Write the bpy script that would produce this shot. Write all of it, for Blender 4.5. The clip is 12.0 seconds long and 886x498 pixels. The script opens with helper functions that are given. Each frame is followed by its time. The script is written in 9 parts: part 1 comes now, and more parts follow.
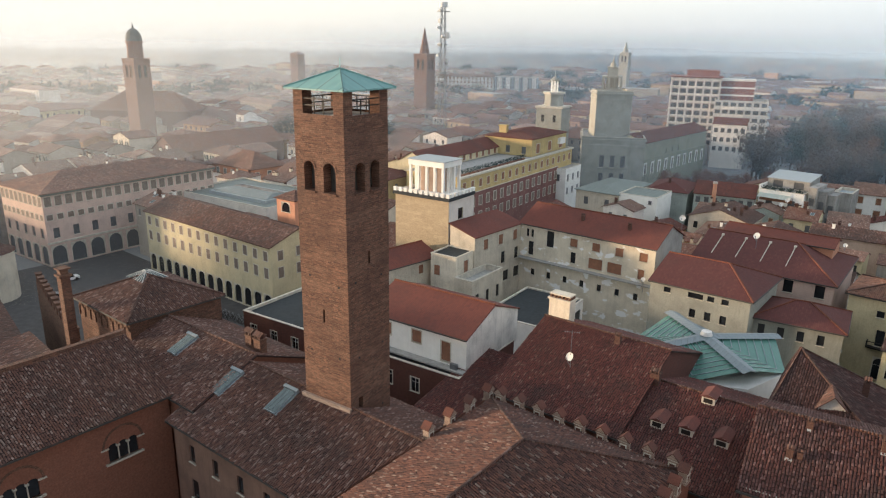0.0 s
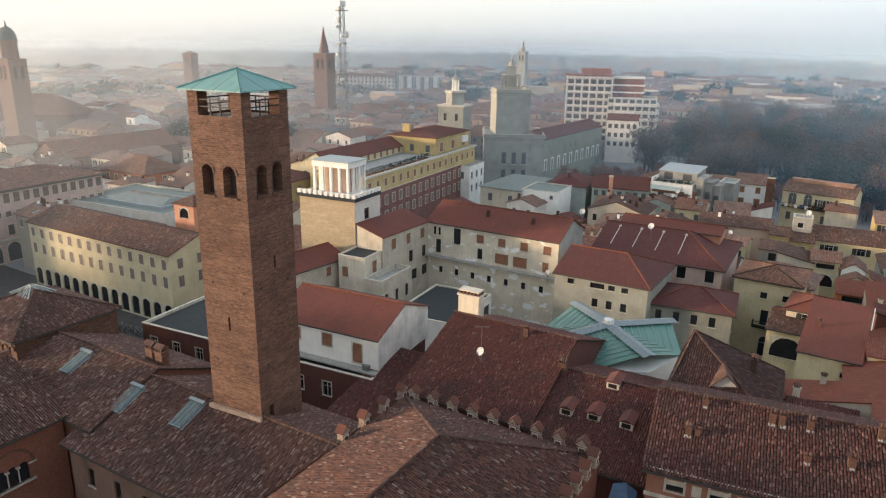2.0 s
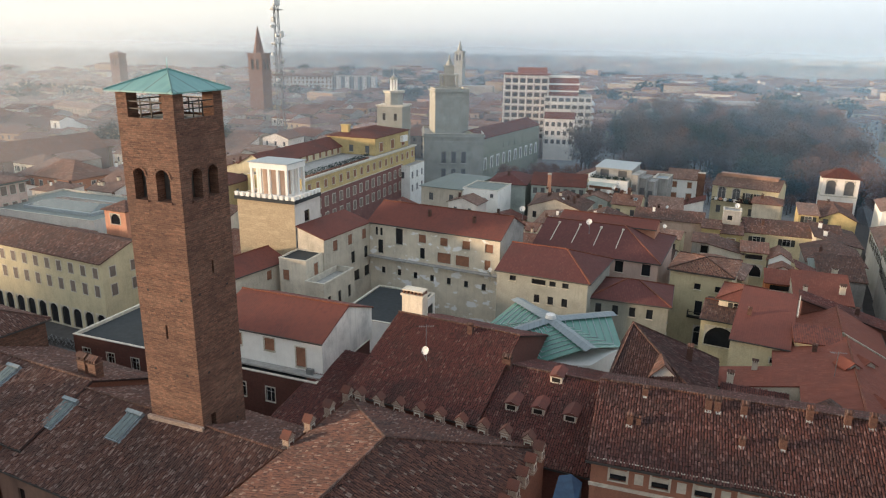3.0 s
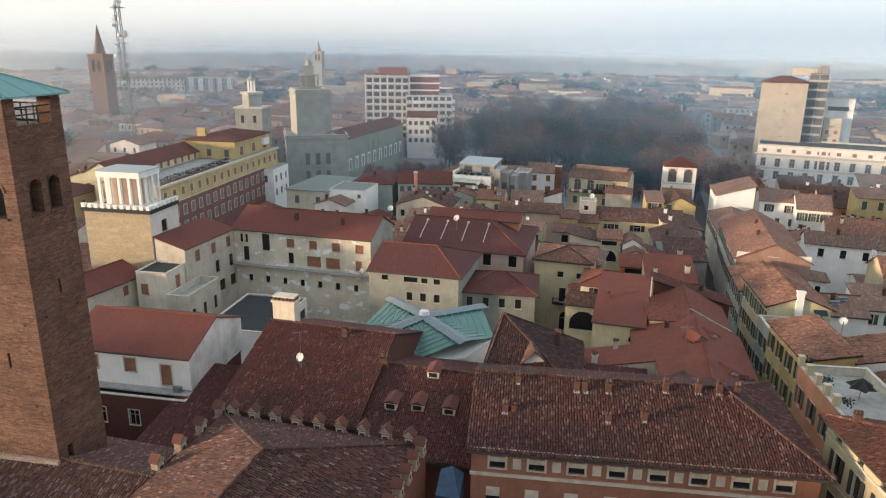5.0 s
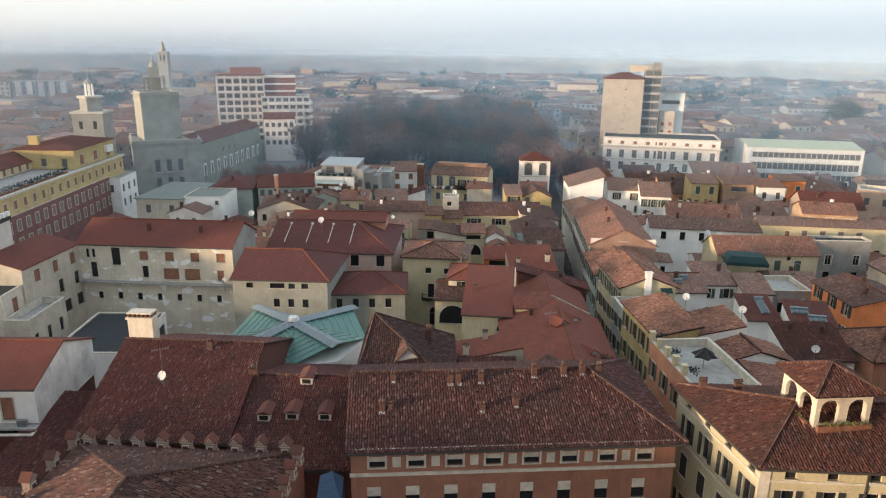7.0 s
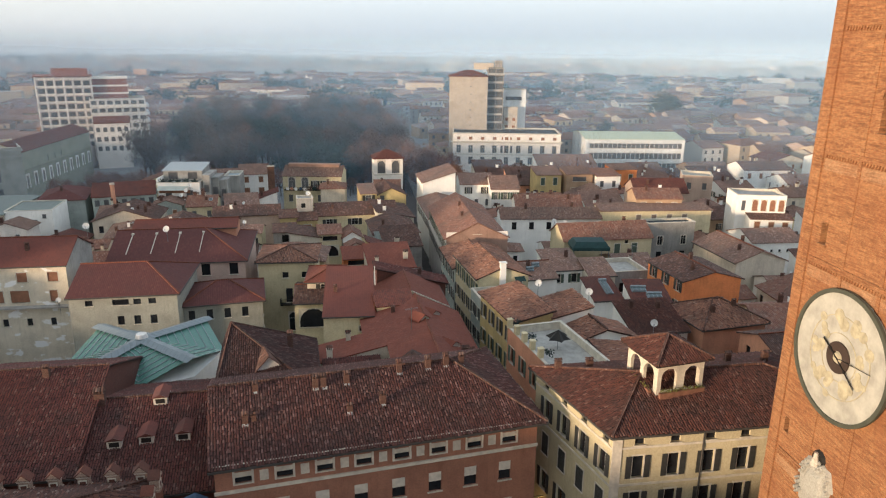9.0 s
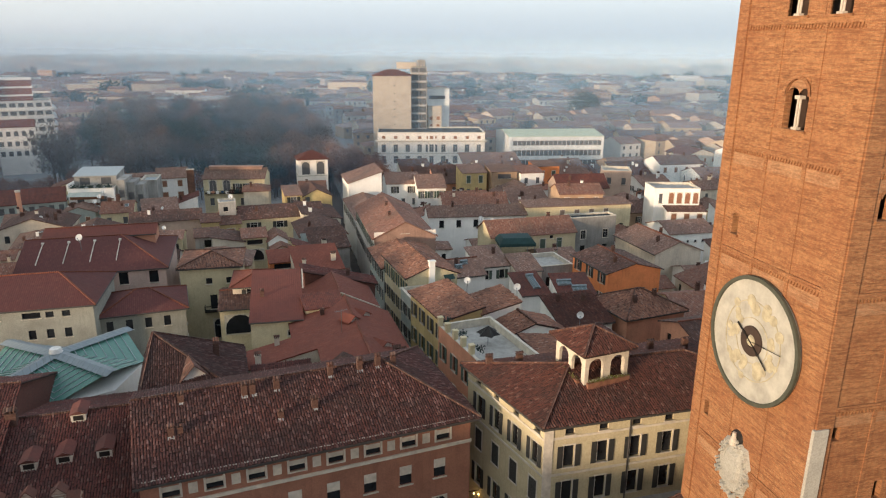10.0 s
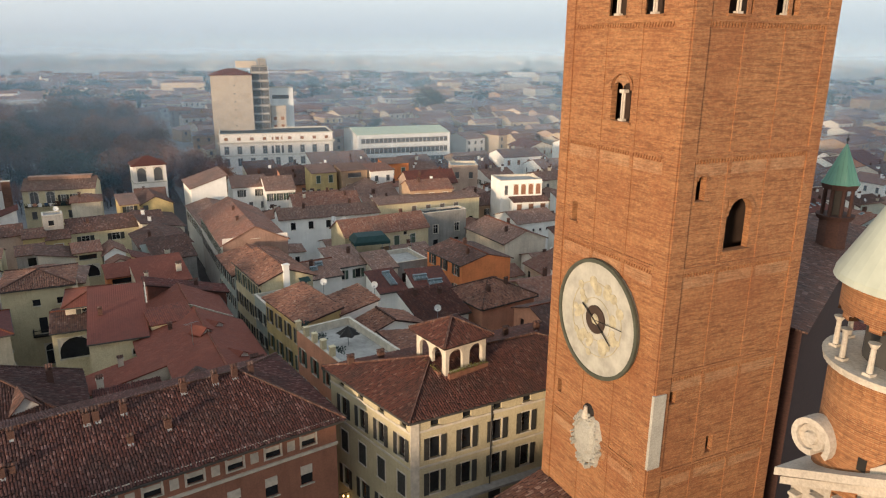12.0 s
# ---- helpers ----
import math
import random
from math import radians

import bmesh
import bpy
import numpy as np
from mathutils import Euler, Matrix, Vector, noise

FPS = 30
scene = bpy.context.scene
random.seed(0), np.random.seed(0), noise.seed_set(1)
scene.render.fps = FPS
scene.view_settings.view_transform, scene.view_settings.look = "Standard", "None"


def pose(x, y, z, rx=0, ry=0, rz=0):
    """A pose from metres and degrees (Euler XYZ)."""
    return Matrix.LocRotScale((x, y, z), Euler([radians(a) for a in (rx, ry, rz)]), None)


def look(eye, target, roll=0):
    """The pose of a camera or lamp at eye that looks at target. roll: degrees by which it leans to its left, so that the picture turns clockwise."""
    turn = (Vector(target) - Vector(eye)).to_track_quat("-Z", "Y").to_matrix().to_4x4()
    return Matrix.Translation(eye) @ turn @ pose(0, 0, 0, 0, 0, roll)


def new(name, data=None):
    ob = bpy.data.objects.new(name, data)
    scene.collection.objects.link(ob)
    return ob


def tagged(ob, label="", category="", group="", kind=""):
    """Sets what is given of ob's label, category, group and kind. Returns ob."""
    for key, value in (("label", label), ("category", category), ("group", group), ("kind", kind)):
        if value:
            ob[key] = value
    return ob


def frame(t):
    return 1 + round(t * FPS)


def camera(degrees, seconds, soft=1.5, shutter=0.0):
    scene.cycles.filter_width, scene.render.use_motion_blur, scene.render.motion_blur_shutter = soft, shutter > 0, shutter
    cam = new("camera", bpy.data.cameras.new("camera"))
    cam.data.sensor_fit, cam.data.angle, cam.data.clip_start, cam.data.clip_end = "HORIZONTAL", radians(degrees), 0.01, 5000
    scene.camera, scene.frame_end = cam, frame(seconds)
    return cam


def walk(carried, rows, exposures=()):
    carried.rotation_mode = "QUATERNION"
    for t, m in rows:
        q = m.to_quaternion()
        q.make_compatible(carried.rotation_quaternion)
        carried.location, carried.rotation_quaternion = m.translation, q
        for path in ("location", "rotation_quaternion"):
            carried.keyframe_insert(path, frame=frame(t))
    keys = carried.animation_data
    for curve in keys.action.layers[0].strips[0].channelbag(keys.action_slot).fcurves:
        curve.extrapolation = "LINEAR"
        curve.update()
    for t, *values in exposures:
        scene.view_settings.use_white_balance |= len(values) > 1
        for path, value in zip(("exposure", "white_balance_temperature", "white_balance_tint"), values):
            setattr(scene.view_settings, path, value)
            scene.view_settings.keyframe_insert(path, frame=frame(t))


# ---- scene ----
cam = camera(64.82, 12.0, soft=1.18)
EYE = (0.0, 0.0, 50.0)
# seconds, turn to the left, tilt, lean
TURNS = [(0, 40.20, -16.68, -0.81), (0.5, 38.84, -16.66, -0.86), (1, 36.91, -16.66, -0.88), (1.5, 34.75, -16.65, -0.88), (2, 32.33, -16.62, -0.85),
         (2.5, 30.04, -16.60, -0.84), (3, 27.39, -16.57, -0.82), (5, 16.31, -16.44, -0.75), (5.5, 13.60, -16.40, -0.73), (6, 10.69, -16.37, -0.70),
         (6.5, 7.93, -16.35, -0.68), (7, 4.94, -16.35, -0.61), (9, -7.18, -16.33, -0.58), (9.5, -10.15, -16.33, -0.56), (10, -13.31, -16.33, -0.54),
         (10.5, -16.26, -16.34, -0.51), (11, -19.40, -16.35, -0.56), (11.5, -22.41, -16.36, -0.48), (12, -25.70, -16.37, -0.48)]
walk(cam, [(t, pose(*EYE, 90 + p, r, y)) for t, y, p, r in TURNS], exposures=[(0.0, 1.24, 6100, 10), (7.0, 1.25, 6000, 10), (10.0, 1.08, 6000, 10), (12.0, 0.96, 6050, 10)])

# ---- light: a low hazy sun behind and left of the walk, and its sky ----
SUN_AZ, SUN_EL = 239.0, 3.7
world = bpy.data.worlds.new("sky")
scene.world = world
world.use_nodes = True
wn, wl = world.node_tree.nodes, world.node_tree.links
sky = wn.new("ShaderNodeTexSky")
sky.sky_type, sky.sun_disc = "NISHITA", False
sky.sun_elevation, sky.sun_rotation = radians(SUN_EL), radians(SUN_AZ)
sky.air_density, sky.dust_density, sky.ozone_density, sky.altitude = 1.0, 2.0, 1.0, 100
back = wn["Background"]
back.inputs["Strength"].default_value = 0.086
# winter mist whitens the whole sky, thickest low down
up = wn.new("ShaderNodeSeparateXYZ")
wl.new(wn.new("ShaderNodeTexCoord").outputs["Generated"], up.inputs[0])
mist = wn.new("ShaderNodeValToRGB")
mist.color_ramp.elements.new(0.5)
for e, (p, c) in zip(mist.color_ramp.elements, ((0.0, (6.3, 6.6, 6.5, 1)), (0.14, (8.0, 8.05, 7.75, 1)), (0.5, (4.6, 5.0, 5.5, 1)))):
    e.position, e.color = p, c
wl.new(up.outputs["Z"], mist.inputs["Fac"])
veil = wn.new("ShaderNodeMix")
veil.data_type = "RGBA"
veil.inputs[0].default_value = 0.84
wl.new(sky.outputs["Color"], veil.inputs[6])
warm = wn.new("ShaderNodeValToRGB")
for e, (p, c) in zip(warm.color_ramp.elements, ((0.0, (1.08, 0.96, 0.75, 1)), (1.0, (0.87, 0.885, 0.877, 1)))):
    e.position, e.color = p, c
turn = wn.new("ShaderNodeMath")
turn.operation = "MULTIPLY_ADD"
turn.inputs[1].default_value, turn.inputs[2].default_value = 1.0, 1.0
wl.new(up.outputs["X"], turn.inputs[0])
wl.new(turn.outputs[0], warm.inputs["Fac"])
tint = wn.new("ShaderNodeMix")
tint.data_type, tint.blend_type = "RGBA", "MULTIPLY"
tint.inputs[0].default_value = 1.0
wl.new(mist.outputs["Color"], tint.inputs[6])
wl.new(warm.outputs["Color"], tint.inputs[7])
wl.new(tint.outputs[2], veil.inputs[7])
wl.new(veil.outputs[2], back.inputs["Color"])
sun_data = bpy.data.lights.new("sun", "SUN")
sun_data.energy, sun_data.angle, sun_data.color = 5.0, radians(6.0), (1.0, 0.71, 0.45)
sun = new("sun", sun_data)
sun_way = Vector((math.sin(radians(SUN_AZ)) * math.cos(radians(SUN_EL)), math.cos(radians(SUN_AZ)) * math.cos(radians(SUN_EL)), math.sin(radians(SUN_EL))))
sun.matrix_world = look(sun_way * 300, (0, 0, 0))


# ---- materials ----
def node_mat(name, rough=0.85, metal=0.0):
    m = bpy.data.materials.new(name)
    m.use_nodes = True
    b = m.node_tree.nodes["Principled BSDF"]
    b.inputs["Roughness"].default_value, b.inputs["Metallic"].default_value = rough, metal
    return m, m.node_tree.nodes, m.node_tree.links, b


def ramp(nodes, links, source, stops):
    r = nodes.new("ShaderNodeValToRGB")
    while len(r.color_ramp.elements) < len(stops):
        r.color_ramp.elements.new(0.5)
    for e, (p, c) in zip(r.color_ramp.elements, stops):
        e.position, e.color = p, (*c, 1)
    links.new(source, r.inputs["Fac"])
    return r.outputs["Color"]


def math_node(nodes, links, op, a, b=None):
    n = nodes.new("ShaderNodeMath")
    n.operation = op
    for i, v in enumerate((a, b)):
        if v is None:
            continue
        if isinstance(v, (int, float)):
            n.inputs[i].default_value = v
        else:
            links.new(v, n.inputs[i])
    return n.outputs[0]


def mix_col(nodes, links, fac, a, b, blend="MIX"):
    n = nodes.new("ShaderNodeMix")
    n.data_type, n.blend_type = "RGBA", blend
    for sock, v in ((n.inputs[0], fac), (n.inputs[6], a), (n.inputs[7], b)):
        if isinstance(v, (int, float)):
            sock.default_value = v
        elif isinstance(v, tuple):
            sock.default_value = (*v, 1)
        else:
            links.new(v, sock)
    return n.outputs[2]


def noise_tex(nodes, links, vec, scale, detail=4.0, rough=0.6):
    n = nodes.new("ShaderNodeTexNoise")
    n.inputs["Scale"].default_value, n.inputs["Detail"].default_value, n.inputs["Roughness"].default_value = scale, detail, rough
    if vec is not None:
        links.new(vec, n.inputs["Vector"])
    return n.outputs["Fac"]


def scaled(nodes, links, vec, s):
    m = nodes.new("ShaderNodeVectorMath")
    m.operation = "MULTIPLY"
    links.new(vec, m.inputs[0])
    m.inputs[1].default_value = s
    return m.outputs[0]


def bump(nodes, links, b, height, strength, dist):
    n = nodes.new("ShaderNodeBump")
    n.inputs["Strength"].default_value, n.inputs["Distance"].default_value = strength, dist
    links.new(height, n.inputs["Height"])
    links.new(n.outputs[0], b.inputs["Normal"])


def shade(c, k):
    return tuple(min(1.0, v * k) for v in c)


def plaster(name, col, stain=0.35, patch=None, vary=0.12):
    """Painted render: cloudy fading, rain streaks, fine grain, and where given pale patches of newer coat."""
    m, n, l, b = node_mat(name, 0.9)
    uv = n.new("ShaderNodeUVMap").outputs[0]
    obj = n.new("ShaderNodeNewGeometry").outputs["Position"]
    cloud = noise_tex(n, l, obj, 0.35, 5)
    c = ramp(n, l, cloud, [(0.3, shade(col, 1 - stain * 0.75)), (0.55, col), (0.8, shade(col, 1.12))])
    streak = noise_tex(n, l, scaled(n, l, uv, (2.2, 0.16, 1)), 1.0, 4)
    c = mix_col(n, l, math_node(n, l, "MULTIPLY", ramp(n, l, streak, [(0.5, (0, 0, 0)), (0.75, (1, 1, 1))]), stain), c, shade(col, 0.45))
    grain = noise_tex(n, l, obj, 9.0, 3)
    c = mix_col(n, l, 0.25, c, ramp(n, l, grain, [(0.35, (0.25, 0.25, 0.25)), (0.65, (0.8, 0.8, 0.8))]), "OVERLAY")
    if patch:
        spots = noise_tex(n, l, scaled(n, l, uv, (0.5, 0.8, 1)), 0.8, 3, 0.5)
        c = mix_col(n, l, ramp(n, l, spots, [(0.58, (0, 0, 0)), (0.62, (1, 1, 1))]), c, patch)
    rnd = n.new("ShaderNodeObjectInfo").outputs["Random"]
    hsv = n.new("ShaderNodeHueSaturation")
    l.new(math_node(n, l, "MULTIPLY_ADD", rnd, vary * 2), hsv.inputs["Value"])
    hsv.inputs["Value"].links[0].from_node.inputs[2].default_value = 1 - vary
    l.new(c, hsv.inputs["Color"])
    l.new(hsv.outputs[0], b.inputs["Base Color"])
    bump(n, l, b, grain, 0.25, 0.02)
    return m


def tile_mat(name, cols, moss=(0.10, 0.09, 0.07), relief=1.0, vary=0.2):
    """Rows of half-round roof tiles: each tile its own tone, lichen and soot in clouds."""
    m, n, l, b = node_mat(name, 0.9)
    uv = n.new("ShaderNodeUVMap").outputs[0]
    sep = n.new("ShaderNodeSeparateXYZ")
    l.new(uv, sep.inputs[0])
    u, v = math_node(n, l, "DIVIDE", sep.outputs[0], 0.26), math_node(n, l, "DIVIDE", sep.outputs[1], 0.42)
    comb = n.new("ShaderNodeCombineXYZ")
    l.new(math_node(n, l, "FLOOR", u), comb.inputs[0])
    l.new(math_node(n, l, "FLOOR", v), comb.inputs[1])
    rnd = n.new("ShaderNodeObjectInfo").outputs["Random"]
    l.new(math_node(n, l, "MULTIPLY", rnd, 50.0), comb.inputs[2])
    wn = n.new("ShaderNodeTexWhiteNoise")
    l.new(comb.outputs[0], wn.inputs["Vector"])
    c = ramp(n, l, wn.outputs["Value"], [(i / (len(cols) - 1), k) for i, k in enumerate(cols)])
    pos = n.new("ShaderNodeNewGeometry").outputs["Position"]
    cloud = noise_tex(n, l, pos, 0.22, 6, 0.65)
    c = mix_col(n, l, math_node(n, l, "MULTIPLY", ramp(n, l, cloud, [(0.46, (0, 0, 0)), (0.7, (1, 1, 1))]), 0.65), c, moss)
    row = math_node(n, l, "ABSOLUTE", math_node(n, l, "SINE", math_node(n, l, "MULTIPLY", u, math.pi)))
    # shade in the channels between tile rows, multiplied into the colour
    g0 = 0.34 if relief > 0.5 else 0.82
    gap = ramp(n, l, row, [(0.0, (g0, g0, g0)), (0.45, (1, 1, 1))])
    c = mix_col(n, l, 1.0, c, gap, "MULTIPLY")
    hsv = n.new("ShaderNodeHueSaturation")
    l.new(math_node(n, l, "MULTIPLY_ADD", rnd, vary * 2), hsv.inputs["Value"])
    hsv.inputs["Value"].links[0].from_node.inputs[2].default_value = 1 - vary
    l.new(c, hsv.inputs["Color"])
    l.new(hsv.outputs[0], b.inputs["Base Color"])
    step = math_node(n, l, "MULTIPLY", math_node(n, l, "FRACT", v), -0.5)
    bump(n, l, b, math_node(n, l, "ADD", row, step), 0.8 * relief, 0.07)
    return m


def town_mat(name, cols, grain=0.35):
    """Roofs or walls of a whole quarter, each building its own tone."""
    m, n, l, b = node_mat(name, 0.92)
    geo = n.new("ShaderNodeNewGeometry")
    c = ramp(n, l, geo.outputs["Random Per Island"], [(i / (len(cols) - 1), k) for i, k in enumerate(cols)])
    cloud = noise_tex(n, l, geo.outputs["Position"], 0.3, 5, 0.65)
    c = mix_col(n, l, grain, c, ramp(n, l, cloud, [(0.3, (0.28, 0.28, 0.28)), (0.7, (0.74, 0.74, 0.74))]), "OVERLAY")
    fine = noise_tex(n, l, geo.outputs["Position"], 2.5, 3)
    c = mix_col(n, l, grain, c, ramp(n, l, fine, [(0.3, (0.3, 0.3, 0.3)), (0.7, (0.7, 0.7, 0.7))]), "OVERLAY")
    l.new(c, b.inputs["Base Color"])
    return m


def piece_mat(name, cols, rough=0.9):
    """Single fired-clay tiles, each piece its own tone."""
    m, n, l, b = node_mat(name, rough)
    isl = n.new("ShaderNodeNewGeometry")
    steps = [0.0, 0.24, 0.46, 0.66, 0.84, 1.0] if len(cols) == 6 else [0.0, 0.3, 0.6, 0.86, 1.0][:len(cols)]
    c = ramp(n, l, isl.outputs["Random Per Island"], list(zip(steps, cols)))
    cloud = noise_tex(n, l, isl.outputs["Position"], 0.3, 6, 0.65)
    c = mix_col(n, l, math_node(n, l, "MULTIPLY", ramp(n, l, cloud, [(0.45, (0, 0, 0)), (0.7, (1, 1, 1))]), 0.6), c, (0.045, 0.034, 0.030))
    fine = noise_tex(n, l, isl.outputs["Position"], 14.0, 3)
    c = mix_col(n, l, 0.5, c, ramp(n, l, fine, [(0.3, (0.3, 0.3, 0.3)), (0.7, (0.72, 0.72, 0.72))]), "OVERLAY")
    l.new(c, b.inputs["Base Color"])
    return m


def brick_mat(name, a, c2, mortar, weather=0.5, size=(0.27, 0.07)):
    m, n, l, b = node_mat(name, 0.92)
    uv = n.new("ShaderNodeUVMap").outputs[0]
    t = n.new("ShaderNodeTexBrick")
    l.new(uv, t.inputs["Vector"])
    t.inputs["Color1"].default_value, t.inputs["Color2"].default_value, t.inputs["Mortar"].default_value = (*a, 1), (*c2, 1), (*mortar, 1)
    t.inputs["Scale"].default_value, t.inputs["Brick Width"].default_value, t.inputs["Row Height"].default_value = 1.0, size[0], size[1]
    t.inputs["Mortar Size"].default_value = 0.011
    pos = n.new("ShaderNodeNewGeometry").outputs["Position"]
    band = noise_tex(n, l, scaled(n, l, uv, (0.7, 6.5, 1)), 1.0, 6, 0.75)
    c = mix_col(n, l, math_node(n, l, "MULTIPLY", ramp(n, l, band, [(0.44, (0, 0, 0)), (0.62, (1, 1, 1))]), weather), t.outputs["Color"], shade(a, 0.42))
    bed = noise_tex(n, l, scaled(n, l, uv, (0.12, 1.1, 1)), 1.0, 5, 0.7)
    c = mix_col(n, l, math_node(n, l, "MULTIPLY", ramp(n, l, bed, [(0.48, (0, 0, 0)), (0.66, (1, 1, 1))]), weather * 0.5), c, mix_col(n, l, 0.45, mortar, shade(a, 1.25)))
    cloud = noise_tex(n, l, pos, 0.25, 6, 0.65)
    c = mix_col(n, l, math_node(n, l, "MULTIPLY", ramp(n, l, cloud, [(0.45, (0, 0, 0)), (0.72, (1, 1, 1))]), 0.6), c, shade(c2, 0.95))
    fine = noise_tex(n, l, pos, 5.0, 4)
    c = mix_col(n, l, 0.45, c, ramp(n, l, fine, [(0.3, (0.28, 0.28, 0.28)), (0.7, (0.75, 0.75, 0.75))]), "OVERLAY")
    l.new(c, b.inputs["Base Color"])
    h = math_node(n, l, "ADD", t.outputs["Fac"], math_node(n, l, "MULTIPLY", band, -1.2))
    h = math_node(n, l, "ADD", h, math_node(n, l, "MULTIPLY", fine, -1.5))
    bump(n, l, b, h, -0.8, 0.05)
    return m


def plain(name, col, rough=0.7, metal=0.0, var=0.25, scale=1.5):
    m, n, l, b = node_mat(name, rough, metal)
    pos = n.new("ShaderNodeNewGeometry").outputs["Position"]
    f = noise_tex(n, l, pos, scale, 5)
    l.new(ramp(n, l, f, [(0.3, shade(col, 1 - var)), (0.7, shade(col, 1 + var * 0.6))]), b.inputs["Base Color"])
    bump(n, l, b, f, 0.15, 0.01)
    return m


def seamed(name, col, col2, period=0.6, rough=0.6):
    """Sheet roofing with standing seams and patina runs."""
    m, n, l, b = node_mat(name, rough)
    uv = n.new("ShaderNodeUVMap").outputs[0]
    sep = n.new("ShaderNodeSeparateXYZ")
    l.new(uv, sep.inputs[0])
    s = math_node(n, l, "ABSOLUTE", math_node(n, l, "SINE", math_node(n, l, "MULTIPLY", sep.outputs[0], math.pi / period)))
    run = noise_tex(n, l, scaled(n, l, uv, (1.5, 0.35, 1)), 1.2, 5)
    c = ramp(n, l, run, [(0.3, col), (0.55, shade(col, 1.15)), (0.75, col2)])
    c = mix_col(n, l, 1.0, c, ramp(n, l, s, [(0.0, (0.55, 0.55, 0.55)), (0.18, (1, 1, 1))]), "MULTIPLY")
    l.new(c, b.inputs["Base Color"])
    bump(n, l, b, s, 0.5, 0.04)
    return m


def drift_mat(name, col, density, lee=1.0):
    """Sheets that stand in for aerial haze: mostly clear, scatter the sunlight and skylight that reach them, thin out
    above the roofs.
    """
    m = bpy.data.materials.new(name)
    m.use_nodes = True
    n, l = m.node_tree.nodes, m.node_tree.links
    n.remove(n["Principled BSDF"])
    pos = n.new("ShaderNodeNewGeometry").outputs["Position"]
    sep = n.new("ShaderNodeSeparateXYZ")
    l.new(pos, sep.inputs[0])
    puff = noise_tex(n, l, scaled(n, l, pos, (1, 1, 2.5)), 0.010, 3)
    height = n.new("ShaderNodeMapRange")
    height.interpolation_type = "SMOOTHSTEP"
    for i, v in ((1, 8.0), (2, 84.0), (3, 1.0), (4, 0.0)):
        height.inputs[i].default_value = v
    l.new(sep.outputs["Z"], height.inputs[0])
    # denser towards the sunset side, where the haze has to look brighter
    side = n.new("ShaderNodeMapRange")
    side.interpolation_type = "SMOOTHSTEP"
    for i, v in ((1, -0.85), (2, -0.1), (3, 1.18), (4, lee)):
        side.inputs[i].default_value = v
    unit = n.new("ShaderNodeVectorMath")
    unit.operation = "NORMALIZE"
    l.new(pos, unit.inputs[0])
    way = n.new("ShaderNodeSeparateXYZ")
    l.new(unit.outputs[0], way.inputs[0])
    l.new(way.outputs["X"], side.inputs[0])
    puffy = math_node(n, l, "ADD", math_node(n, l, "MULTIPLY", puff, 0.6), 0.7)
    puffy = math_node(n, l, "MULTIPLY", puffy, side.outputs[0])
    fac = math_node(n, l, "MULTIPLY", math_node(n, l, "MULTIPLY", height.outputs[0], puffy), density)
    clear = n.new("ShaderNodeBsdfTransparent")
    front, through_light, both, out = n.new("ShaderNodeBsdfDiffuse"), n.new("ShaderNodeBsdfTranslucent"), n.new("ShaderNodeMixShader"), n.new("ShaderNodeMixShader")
    # sun-side glow put into the colour: paler and more translucent towards the sunset
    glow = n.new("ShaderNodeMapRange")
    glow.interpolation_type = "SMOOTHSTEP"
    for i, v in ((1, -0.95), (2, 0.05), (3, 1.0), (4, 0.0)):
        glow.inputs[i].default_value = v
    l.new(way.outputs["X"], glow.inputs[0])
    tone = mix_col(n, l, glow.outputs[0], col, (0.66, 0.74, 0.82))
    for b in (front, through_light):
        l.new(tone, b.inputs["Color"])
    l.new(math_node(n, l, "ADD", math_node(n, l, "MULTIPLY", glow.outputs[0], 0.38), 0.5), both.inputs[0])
    l.new(front.outputs[0], both.inputs[1])
    l.new(through_light.outputs[0], both.inputs[2])
    l.new(fac, out.inputs[0])
    l.new(clear.outputs[0], out.inputs[1])
    l.new(both.outputs[0], out.inputs[2])
    l.new(out.outputs[0], n["Material Output"].inputs["Surface"])
    return m


